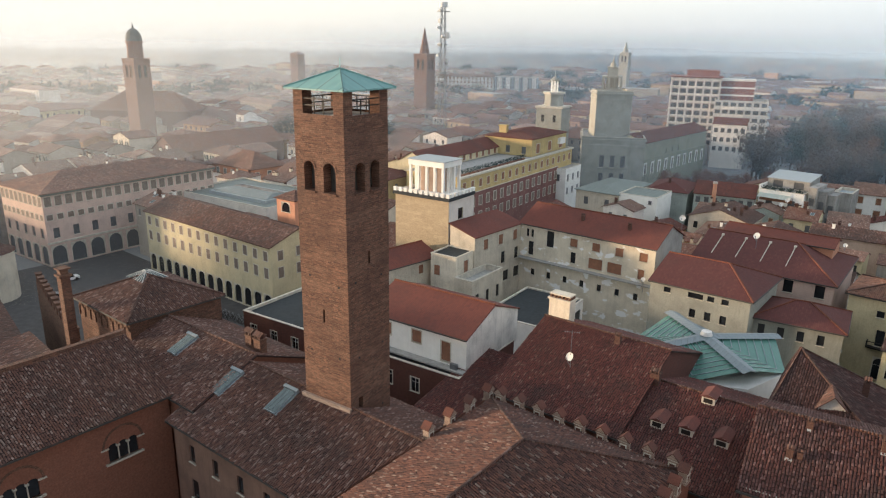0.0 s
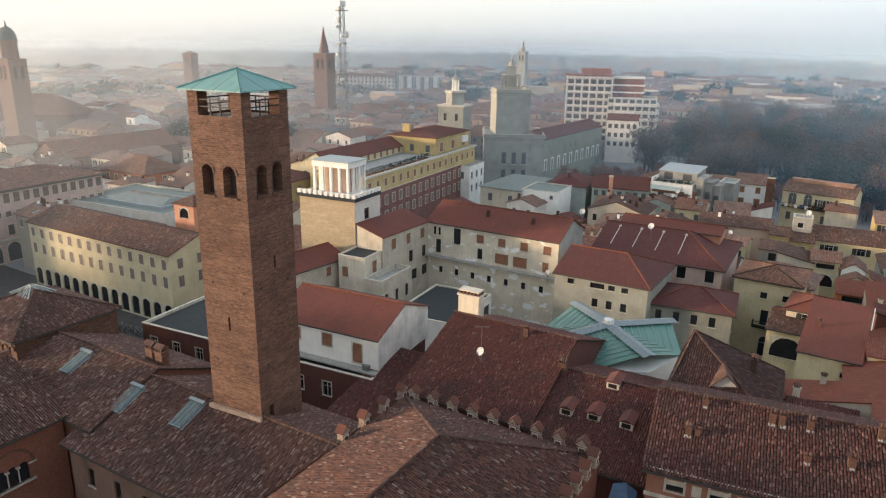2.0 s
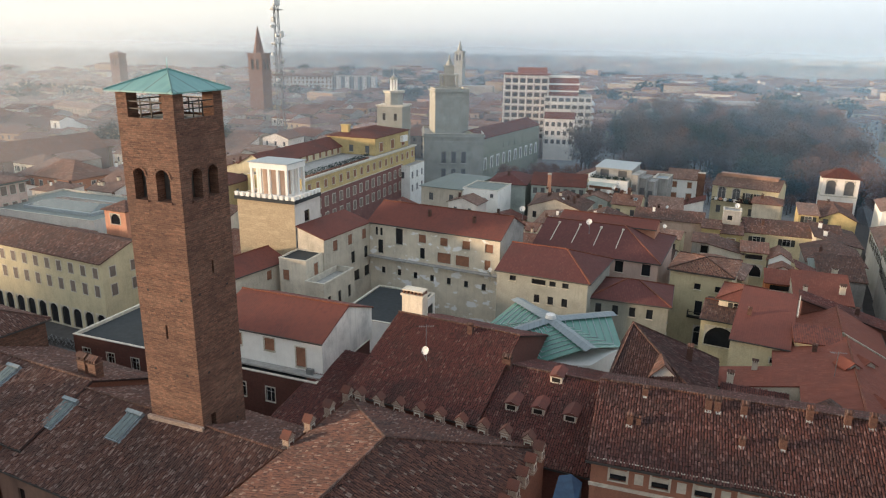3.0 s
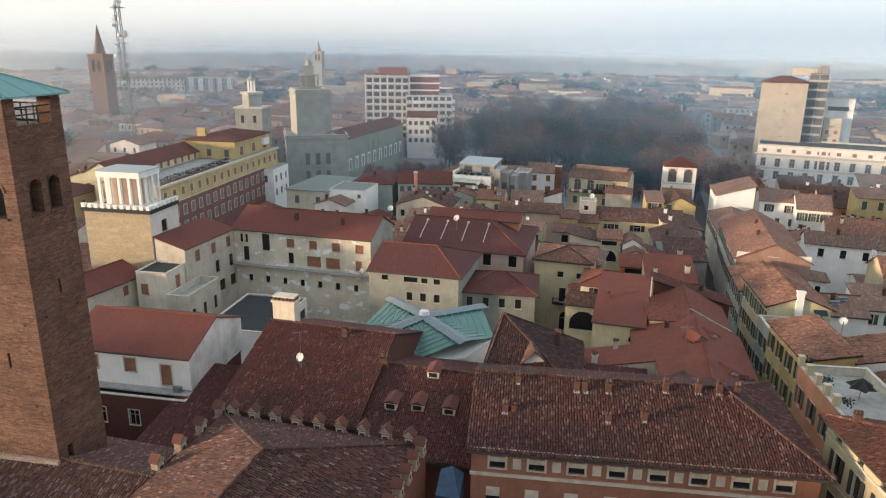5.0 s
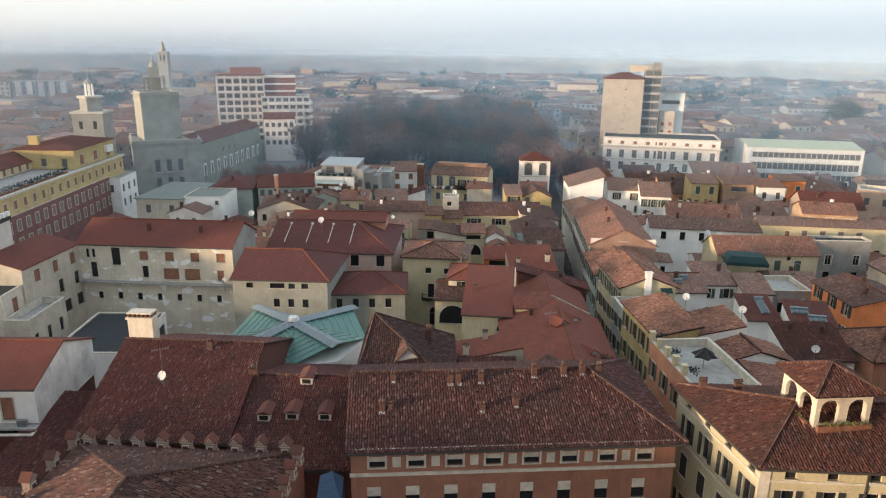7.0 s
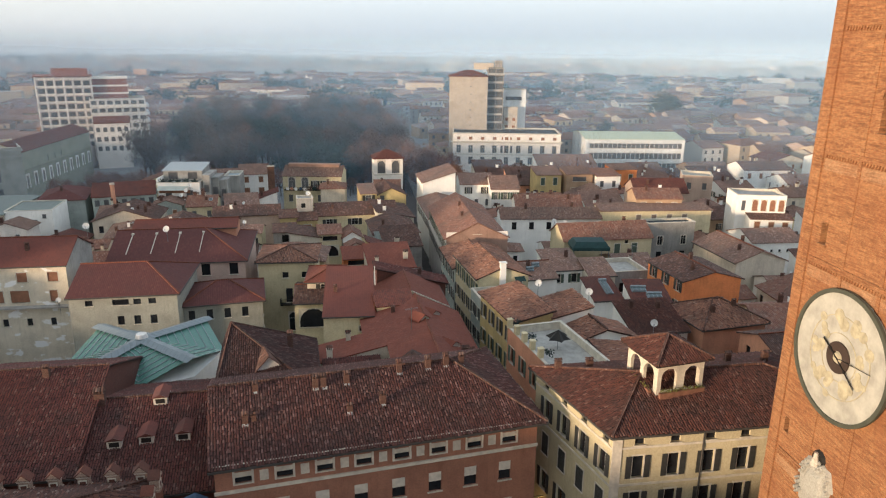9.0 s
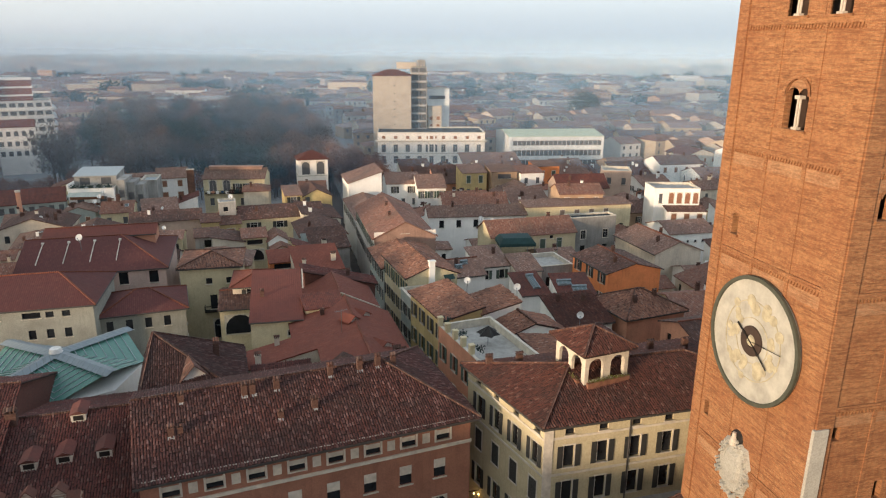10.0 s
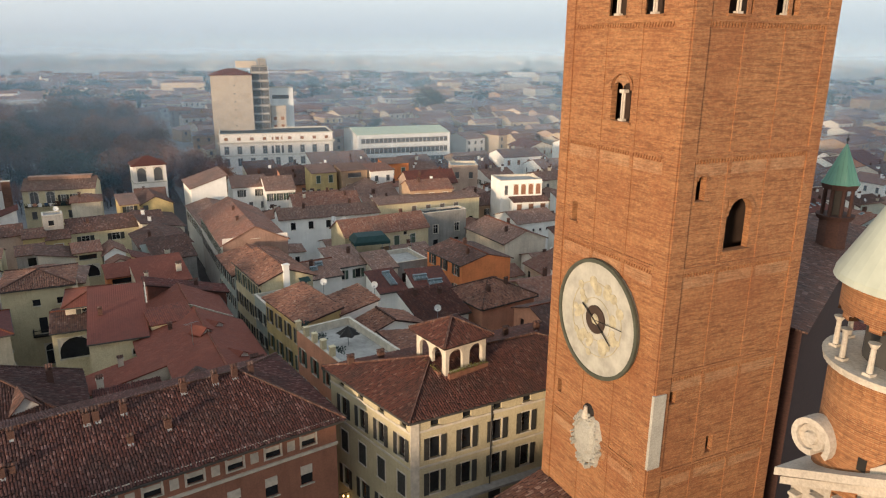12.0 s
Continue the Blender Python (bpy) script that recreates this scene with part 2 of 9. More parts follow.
def mist_mat(name):
    """Far haze painted on a glowing backdrop: drowned town at its foot, pale at the horizon, thinning upwards; the
    sun's warm side is put into its colour.
    """
    m, n, l, b = node_mat(name)
    pos = n.new("ShaderNodeNewGeometry").outputs["Position"]
    sep = n.new("ShaderNodeSeparateXYZ")
    l.new(pos, sep.inputs[0])
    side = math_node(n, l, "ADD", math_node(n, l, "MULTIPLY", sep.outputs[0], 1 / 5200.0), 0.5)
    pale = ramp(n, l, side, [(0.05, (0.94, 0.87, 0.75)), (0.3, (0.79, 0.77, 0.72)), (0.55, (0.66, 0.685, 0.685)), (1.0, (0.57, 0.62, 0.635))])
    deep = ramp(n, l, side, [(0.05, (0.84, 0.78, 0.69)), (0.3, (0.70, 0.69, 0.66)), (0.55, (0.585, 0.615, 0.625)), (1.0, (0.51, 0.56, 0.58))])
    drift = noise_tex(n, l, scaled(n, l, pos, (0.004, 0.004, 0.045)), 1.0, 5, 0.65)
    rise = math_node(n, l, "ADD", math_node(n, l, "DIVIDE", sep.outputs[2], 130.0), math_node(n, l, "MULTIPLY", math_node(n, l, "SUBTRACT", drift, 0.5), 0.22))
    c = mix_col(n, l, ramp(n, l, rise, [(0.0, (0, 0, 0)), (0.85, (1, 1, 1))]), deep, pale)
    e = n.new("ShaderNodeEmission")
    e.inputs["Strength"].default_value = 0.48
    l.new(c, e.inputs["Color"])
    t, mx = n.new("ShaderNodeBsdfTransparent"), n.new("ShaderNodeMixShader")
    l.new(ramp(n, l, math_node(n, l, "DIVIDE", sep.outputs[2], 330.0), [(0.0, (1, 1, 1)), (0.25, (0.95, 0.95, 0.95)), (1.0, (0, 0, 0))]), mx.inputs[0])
    l.new(t.outputs[0], mx.inputs[1])
    l.new(e.outputs[0], mx.inputs[2])
    l.new(mx.outputs[0], n["Material Output"].inputs["Surface"])
    return m


def bulb_mat(name):
    m, n, l, b = node_mat(name)
    b.inputs["Emission Color"].default_value, b.inputs["Emission Strength"].default_value = (1.0, 0.6, 0.18, 1), 6.0
    return m


CLAY = [(0.082, 0.040, 0.031), (0.118, 0.055, 0.040), (0.146, 0.068, 0.048), (0.114, 0.059, 0.046), (0.182, 0.105, 0.082), (0.27, 0.19, 0.158)]
MAT = {
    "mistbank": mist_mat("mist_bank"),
    # haze sheets, the blue of distance put into their colour
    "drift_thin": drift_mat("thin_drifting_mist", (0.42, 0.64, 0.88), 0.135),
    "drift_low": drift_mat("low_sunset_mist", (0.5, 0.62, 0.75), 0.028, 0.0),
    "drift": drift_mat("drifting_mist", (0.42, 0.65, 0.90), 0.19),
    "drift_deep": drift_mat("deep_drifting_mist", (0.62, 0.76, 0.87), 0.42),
    # layer under the tiles, darkened so that shade in their gaps is in the colour
    "underlay": plain("dark_under_roof", (0.042, 0.022, 0.018), 0.95),
    "tile": tile_mat("roof_tile", [(0.057, 0.028, 0.022), (0.106, 0.046, 0.031), (0.141, 0.063, 0.042), (0.088, 0.042, 0.031), (0.220, 0.134, 0.105)], moss=(0.048, 0.036, 0.030)),
    "tile_red": tile_mat("red_roof_tile", [(0.087, 0.026, 0.021), (0.133, 0.037, 0.025), (0.162, 0.048, 0.030), (0.110, 0.036, 0.026)], moss=(0.058, 0.030, 0.025)),
    "tile_orange": tile_mat("orange_roof_tile", [(0.167, 0.048, 0.025), (0.218, 0.063, 0.031), (0.196, 0.057, 0.030), (0.253, 0.092, 0.048)], moss=(0.103, 0.038, 0.025)),
    "tile_rust": tile_mat("smooth_rust_tile", [(0.155, 0.042, 0.025), (0.20, 0.053, 0.030), (0.175, 0.047, 0.028), (0.225, 0.070, 0.040)], moss=(0.13, 0.040, 0.026), relief=0.5, vary=0.08),
    # lighter than the near tile: middle-distance haze is put into the colour
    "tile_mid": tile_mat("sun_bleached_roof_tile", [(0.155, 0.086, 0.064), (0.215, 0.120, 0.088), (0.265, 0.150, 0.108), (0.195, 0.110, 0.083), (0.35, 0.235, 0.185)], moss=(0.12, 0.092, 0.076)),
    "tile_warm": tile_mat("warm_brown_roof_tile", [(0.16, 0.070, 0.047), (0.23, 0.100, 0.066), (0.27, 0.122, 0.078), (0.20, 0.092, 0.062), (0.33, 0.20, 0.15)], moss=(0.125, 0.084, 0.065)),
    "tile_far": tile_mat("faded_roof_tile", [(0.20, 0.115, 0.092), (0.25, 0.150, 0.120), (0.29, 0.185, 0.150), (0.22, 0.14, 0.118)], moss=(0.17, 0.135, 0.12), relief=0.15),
    "clay_mid": piece_mat("bleached_clay_tile", [(0.19, 0.092, 0.064), (0.29, 0.138, 0.09), (0.36, 0.176, 0.113), (0.25, 0.124, 0.088), (0.43, 0.28, 0.21)]),
    "flat_dark": tile_mat("dark_red_flat_tile", [(0.090, 0.027, 0.024), (0.112, 0.033, 0.028), (0.100, 0.030, 0.026), (0.128, 0.043, 0.034)], moss=(0.080, 0.030, 0.026), relief=0.3, vary=0.05),
    "flat_red": tile_mat("flat_red_tile", [(0.132, 0.039, 0.028), (0.162, 0.047, 0.032), (0.147, 0.043, 0.030)], moss=(0.100, 0.036, 0.028), relief=0.35, vary=0.05),
    "clay": piece_mat("clay_tile", CLAY),
    "clay_dark": piece_mat("dark_clay_tile", [(c[0] * 0.72, c[1] * 0.54, c[2] * 0.57) for c in CLAY]),
    "clay_black": piece_mat("sooty_clay_tile", [(c[0] * 0.50, c[1] * 0.42, c[2] * 0.46) for c in CLAY]),
    "clay_rust": piece_mat("rusty_clay_tile", [(0.070, 0.026, 0.019), (0.112, 0.039, 0.026), (0.140, 0.049, 0.032), (0.088, 0.033, 0.025), (0.20, 0.105, 0.082)]),
    "clay_warm": piece_mat("warm_clay_tile", [(0.052, 0.024, 0.020), (0.110, 0.048, 0.035), (0.150, 0.066, 0.046), (0.080, 0.037, 0.030), (0.25, 0.175, 0.14)]),
    "clay_red": piece_mat("red_clay_tile", [(0.085, 0.027, 0.023), (0.122, 0.037, 0.029), (0.15, 0.048, 0.036), (0.108, 0.037, 0.031), (0.215, 0.115, 0.092)]),
    "brick": brick_mat("orange_brick", (0.34, 0.137, 0.050), (0.21, 0.075, 0.028), (0.32, 0.195, 0.092), weather=0.95),
    "brick_old": brick_mat("old_brown_brick", (0.20, 0.094, 0.058), (0.070, 0.033, 0.024), (0.20, 0.14, 0.095), weather=0.95, size=(0.42, 0.17)),
    "brick_pale": brick_mat("limewashed_brick", (0.36, 0.18, 0.083), (0.27, 0.112, 0.047), (0.36, 0.24, 0.135), weather=0.8),
    # brick behind the bell tower, the shade there put into its colour
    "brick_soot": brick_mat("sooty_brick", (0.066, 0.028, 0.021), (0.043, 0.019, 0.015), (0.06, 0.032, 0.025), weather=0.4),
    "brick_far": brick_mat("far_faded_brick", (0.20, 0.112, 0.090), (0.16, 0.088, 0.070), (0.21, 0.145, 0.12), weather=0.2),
    "brick_dark": brick_mat("dark_red_brick", (0.14, 0.05, 0.036), (0.11, 0.04, 0.03), (0.12, 0.06, 0.045), weather=0.3),
    "blocks": brick_mat("stone_block_cladding", (0.50, 0.40, 0.26), (0.42, 0.33, 0.215), (0.33, 0.27, 0.19), weather=0.35, size=(2.4, 0.62)),
    "merlonbody": brick_mat("pale_old_brick", (0.40, 0.28, 0.21), (0.25, 0.155, 0.115), (0.46, 0.39, 0.32), weather=0.6),
    "brick_wall": brick_mat("palace_brick", (0.235, 0.092, 0.055), (0.20, 0.078, 0.047), (0.21, 0.10, 0.065), weather=0.18),
    "yellow": plaster("pale_yellow_plaster", (0.60, 0.52, 0.335), 0.25),
    "tan": plaster("tan_plaster", (0.42, 0.29, 0.19), 0.3),
    "ochre": plaster("ochre_plaster", (0.56, 0.43, 0.20), 0.3),
    "cream": plaster("cream_plaster", (0.62, 0.55, 0.44), 0.35),
    "peeling": plaster("peeling_cream_plaster", (0.64, 0.57, 0.45), 0.28, patch=(0.80, 0.79, 0.77)),
    "white": plaster("white_plaster", (0.86, 0.84, 0.79), 0.14, vary=0.06),
    "gable": plaster("dirty_white_plaster", (0.72, 0.69, 0.63), 0.45),
    "pink": plaster("pink_brown_plaster", (0.33, 0.155, 0.10), 0.3),
    "rose": plaster("rose_grey_plaster", (0.58, 0.43, 0.36), 0.25),
    "orange": plaster("orange_plaster", (0.70, 0.24, 0.085), 0.3),
    "salmon_pale": plaster("peach_render", (0.50, 0.37, 0.29), 0.25),
    "olive": plaster("olive_grey_stone", (0.27, 0.275, 0.215), 0.3),
    "brick_chimney": brick_mat("sooty_chimney_brick", (0.12, 0.054, 0.038), (0.065, 0.030, 0.024), (0.13, 0.08, 0.06), weather=0.5),
    "salmon": plaster("salmon_plaster", (0.55, 0.27, 0.17), 0.3),
    "grey": plaster("grey_render", (0.32, 0.31, 0.29), 0.5),
    "greygreen": plaster("grey_green_plaster", (0.42, 0.46, 0.42), 0.3),
    "stone": plaster("grey_stone", (0.37, 0.36, 0.315), 0.3),
    "travertine": plaster("warm_stone_cladding", (0.52, 0.41, 0.26), 0.45),
    "oldplaster": plaster("brown_old_plaster", (0.235, 0.14, 0.10), 0.45),
    "pinkcream": plaster("pinkish_cream_plaster", (0.36, 0.225, 0.17), 0.4),
    "palegreen": seamed("pale_green_sheet", (0.44, 0.47, 0.33), (0.36, 0.42, 0.32), 1.2),
    # cream courtyard walls made greenish and darker: their shade is in the colour
    "sage": plaster("greenish_cream_plaster", (0.31, 0.31, 0.265), 0.3),
    "maroon": plaster("maroon_plaster", (0.22, 0.10, 0.085), 0.3),
    "palewall": plaster("pale_render", (0.74, 0.685, 0.62), 0.2, vary=0.15),
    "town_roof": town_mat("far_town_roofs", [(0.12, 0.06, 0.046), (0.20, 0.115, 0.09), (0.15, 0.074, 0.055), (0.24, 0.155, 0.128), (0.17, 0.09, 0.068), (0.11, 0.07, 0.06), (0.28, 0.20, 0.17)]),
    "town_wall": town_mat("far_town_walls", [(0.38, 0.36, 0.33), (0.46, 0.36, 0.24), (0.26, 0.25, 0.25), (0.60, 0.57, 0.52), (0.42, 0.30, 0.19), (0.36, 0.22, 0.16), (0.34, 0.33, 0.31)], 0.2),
    "far_wall": plaster("weathered_render", (0.66, 0.66, 0.64), 0.2, vary=0.15),
    "far_cream": plaster("weathered_cream_render", (0.42, 0.37, 0.31), 0.2, vary=0.15),
    # the next two are greyed and cooled: distance haze put into their colour
    "far_grey": plaster("weathered_grey_render", (0.36, 0.39, 0.42), 0.2, vary=0.2),
    "far_rose": plaster("weathered_rose_render", (0.42, 0.375, 0.365), 0.2, vary=0.2),
    # far glass lightened: haze and sky reflection are put into the colour
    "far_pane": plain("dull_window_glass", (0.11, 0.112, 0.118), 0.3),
    "marble": plaster("white_marble", (0.46, 0.41, 0.34), 0.3),
    "copper": seamed("green_copper", (0.145, 0.285, 0.27), (0.225, 0.34, 0.315), 2.3),
    "copper_dark": seamed("dark_copper", (0.075, 0.19, 0.145), (0.125, 0.235, 0.19), 0.4),
    "lead": plain("pale_lead_sheet", (0.42, 0.45, 0.37), 0.6, 0, 0.18, 0.5),
    "glassroof": seamed("glazed_roof_panes", (0.095, 0.215, 0.175), (0.07, 0.15, 0.13), 0.32, 0.25),
    "zinc": seamed("zinc_sheet", (0.30, 0.34, 0.36), (0.22, 0.25, 0.27), 0.7, 0.45),
    "ridgesheet": seamed("grey_ridge_sheet", (0.19, 0.225, 0.24), (0.14, 0.165, 0.18), 0.7, 0.5),
    "sheetgrey": seamed("grey_green_sheet_roof", (0.17, 0.195, 0.18), (0.13, 0.15, 0.14), 1.4, 0.7),
    "felt": plain("bitumen_felt", (0.034, 0.040, 0.043), 0.9),
    "terrace": plain("terrace_paving", (0.40, 0.39, 0.36), 0.85),
    "pane": plain("dark_window_glass", (0.018, 0.02, 0.024), 0.12, 0.0, 0.3),
    "frame": plain("white_painted_wood", (0.62, 0.60, 0.55), 0.6),
    "trim": plain("pale_stone_trim", (0.60, 0.55, 0.46), 0.8),
    "shutter": plain("dark_painted_shutter", (0.035, 0.035, 0.032), 0.7),
    "shutter_green": plain("green_painted_shutter", (0.06, 0.09, 0.065), 0.7),
    "shutter_pale": plain("grey_brown_closed_shutter", (0.21, 0.165, 0.135), 0.8),
    "slate": plain("dark_dome_slate", (0.10, 0.11, 0.11), 0.7),
    "blind": plain("brown_roller_blind", (0.27, 0.125, 0.07), 0.7),
    "metal": plain("grey_metal", (0.25, 0.26, 0.27), 0.45, 0.6),
    "gutter": plain("dark_gutter", (0.06, 0.055, 0.05), 0.6),
    "dish": plain("white_dish", (0.72, 0.71, 0.68), 0.5),
    "concrete": plain("concrete", (0.36, 0.35, 0.33), 0.9),
    "paving": plain("street_stone", (0.075, 0.07, 0.068), 0.9, 0, 0.3, 0.8),
    "earth": plain("far_ground", (0.24, 0.24, 0.24), 0.95, 0, 0.4, 0.02),
    "bark": plain("bark", (0.07, 0.06, 0.055), 0.95),
    "leaf": plain("evergreen_leaves", (0.034, 0.060, 0.058), 0.9, 0, 0.4, 0.3),
    "twig": plain("bare_twigs", (0.105, 0.088, 0.082), 0.95, 0, 0.4, 0.2),
    "russet": plain("russet_leaves", (0.20, 0.105, 0.075), 0.95, 0, 0.4, 0.2),
    "pot_leaf": plain("yellow_green_leaves", (0.17, 0.17, 0.04), 0.85, 0, 0.4, 3.0),
    "clay_pot": plain("fired_clay_trough", (0.22, 0.10, 0.06), 0.9, 0, 0.3, 2.0),
    "gold": plain("faded_gilding", (0.41, 0.37, 0.255), 0.7, 0, 0.35, 2.0),
    "clockface": plain("clock_plaster", (0.39, 0.38, 0.33), 0.8, 0, 0.3, 0.9),
    "hubbrown": plain("dark_brown_paint", (0.045, 0.028, 0.02), 0.7),
    "clockrim": plain("clock_rim", (0.065, 0.07, 0.05), 0.7),
    "iron": plain("black_iron", (0.02, 0.018, 0.016), 0.6, 0.3),
    "awning": plain("green_awning", (0.012, 0.045, 0.045), 0.8),
    "blue": plain("blue_paint", (0.035, 0.08, 0.15), 0.6),
    "bulb": bulb_mat("golden_bulb"),
    "skyglass": plain("skylight_glass", (0.10, 0.135, 0.14), 0.15, 0, 0.3),
}


# ---- building helpers ----
class Shape:
    """Vertices and faces, with a material slot for each face."""

    def __init__(self):
        self.v, self.f, self.m = [], [], []

    def poly(self, pts, slot=0):
        i = len(self.v)
        self.v += [tuple(p) for p in pts]
        self.f.append(tuple(range(i, i + len(pts))))
        self.m.append(slot)
        return self

    def box(self, x0, y0, z0, x1, y1, z1, slot=0):
        i = len(self.v)
        self.v += [(x0, y0, z0), (x1, y0, z0), (x1, y1, z0), (x0, y1, z0), (x0, y0, z1), (x1, y0, z1), (x1, y1, z1), (x0, y1, z1)]
        for f in ((3, 2, 1, 0), (4, 5, 6, 7), (0, 1, 5, 4), (1, 2, 6, 5), (2, 3, 7, 6), (3, 0, 4, 7)):
            self.f.append(tuple(i + k for k in f))
            self.m.append(slot)
        return self

    def prism(self, base, z0, z1, slot=0, shrink=1.0):
        n = len(base)
        cx, cy = sum(p[0] for p in base) / n, sum(p[1] for p in base) / n
        i = len(self.v)
        self.v += [(p[0], p[1], z0) for p in base] + [(cx + (p[0] - cx) * shrink, cy + (p[1] - cy) * shrink, z1) for p in base]
        self.f += [tuple(range(i + n - 1, i - 1, -1)), tuple(range(i + n, i + 2 * n))]
        self.f += [(i + k, i + (k + 1) % n, i + n + (k + 1) % n, i + n + k) for k in range(n)]
        self.m += [slot] * (n + 2)
        return self

    def tube(self, cx, cy, z0, z1, r0, r1=None, n=12, slot=0):
        r1 = r0 if r1 is None else r1
        ring = [(math.cos(2 * math.pi * k / n), math.sin(2 * math.pi * k / n)) for k in range(n)]
        i = len(self.v)
        self.v += [(cx + r0 * c, cy + r0 * s, z0) for c, s in ring] + [(cx + r1 * c, cy + r1 * s, z1) for c, s in ring]
        self.f += [(i + k, i + (k + 1) % n, i + n + (k + 1) % n, i + n + k) for k in range(n)]
        self.f += [tuple(range(i + n - 1, i - 1, -1)), tuple(range(i + n, i + 2 * n))]
        self.m += [slot] * (n + 2)
        return self

    def bar(self, a, b, r, slot=0):
        """A square bar between two places."""
        a, b = Vector(a), Vector(b)
        d = (b - a).normalized()
        s = d.cross(Vector((0, 0, 1)) if abs(d.z) < 0.95 else Vector((1, 0, 0))).normalized() * r
        t = d.cross(s).normalized() * r
        i = len(self.v)
        for p in (a, b):
            self.v += [tuple(p + s + t), tuple(p - s + t), tuple(p - s - t), tuple(p + s - t)]
        self.f += [(i + k, i + (k + 1) % 4, i + 4 + (k + 1) % 4, i + 4 + k) for k in range(4)] + [(i + 3, i + 2, i + 1, i), (i + 4, i + 5, i + 6, i + 7)]
        self.m += [slot] * 6
        return self

    def add(self, other, m, slot=None):
        i = len(self.v)
        self.v += [tuple(m @ Vector(p)) for p in other.v]
        self.f += [tuple(i + k for k in f) for f in other.f]
        self.m += other.m if slot is None else [slot] * len(other.f)
        return self


def mesh_of(name, shape, mats, uv=True):
    me = bpy.data.meshes.new(name)
    if uv:      # weld touching corners
        index, verts, link = {}, [], []
        for p in shape.v:
            key = (round(p[0], 3), round(p[1], 3), round(p[2], 3))
            if key not in index:
                index[key] = len(verts)
                verts.append(p)
            link.append(index[key])
        keep = [(f, m) for f, m in zip(shape.f, shape.m) if len({link[i] for i in f}) == len(f)]
        shape.f, shape.m, shape.v = [tuple(link[i] for i in f) for f, _ in keep], [m for _, m in keep], verts
    me.from_pydata(shape.v, [], shape.f)
    for k in mats if isinstance(mats, (list, tuple)) else [mats]:
        me.materials.append(MAT[k])
    me.polygons.foreach_set("material_index", shape.m)
    if uv:
        co = np.array(shape.v)
        layer = me.uv_layers.new(name="UVMap")
        flat = np.zeros((len(me.loops), 2))
        k = 0
        for p in me.polygons:
            n = p.normal
            if abs(n.z) > 0.999:
                t, b = np.array((1.0, 0, 0)), np.array((0, 1.0, 0))
            else:
                h = math.hypot(n.x, n.y)
                t = np.array((-n.y / h, n.x / h, 0))
                b = np.cross(n, t)
            c = co[list(p.vertices)]
            flat[k:k + len(c), 0], flat[k:k + len(c), 1] = c @ t, c @ b
            k += len(c)
        layer.data.foreach_set("uv", flat.ravel())
    me.update()
    return me


def part(name, shape, mats, parent, label="", m=None, uv=True):
    """One mesh object under a thing or a part. shape may be a finished mesh."""
    ob = new(name, shape if isinstance(shape, bpy.types.Mesh) else mesh_of(name, shape, mats, uv))
    ob.parent = parent
    if m is not None:
        ob.matrix_basis = m
    return tagged(ob, label) if label else ob


def thing(name, x, y, z=0.0, rz=0.0, label="", category="", group="", kind=""):
    ob = new(name)
    ob.empty_display_size = 0.2
    ob.matrix_basis = pose(x, y, z, 0, 0, rz)
    return tagged(ob, label, category, group, kind)


def wall_sheet(s, p0, p1, z0, z1, holes, depth=0.22, slot=0):
    """An upright wall from p0 to p1, outside on its right hand, with openings that have reveals."""
    holes = [tuple(round(v, 3) for v in h) for h in holes]
    p0, p1 = Vector(p0), Vector(p1)
    length = (p1 - p0).length
    d = (p1 - p0) / length
    inw = Vector((-d.y, d.x)) * depth
    us = sorted({0.0, length, *[round(v, 4) for h in holes for v in h[:2]]})
    zs = sorted({z0, z1, *[round(v, 4) for h in holes for v in h[2:]]})

    def at(u, z, k=0.0):
        q = p0 + d * u + inw * k
        return (q.x, q.y, z)
    for a, b in zip(us, us[1:]):
        for c, e in zip(zs, zs[1:]):
            um, zm = (a + b) / 2, (c + e) / 2
            if not any(h[0] < um < h[1] and h[2] < zm < h[3] for h in holes):
                s.poly([at(a, c), at(b, c), at(b, e), at(a, e)], slot)
    for a, b, c, e in holes:
        s.poly([at(a, c), at(a, c, 1), at(a, e, 1), at(a, e)], slot)
        s.poly([at(b, c, 1), at(b, c), at(b, e), at(b, e, 1)], slot)
        s.poly([at(a, c), at(b, c), at(b, c, 1), at(a, c, 1)], slot)
        s.poly([at(a, e, 1), at(b, e, 1), at(b, e), at(a, e)], slot)


WINDOWS = {}


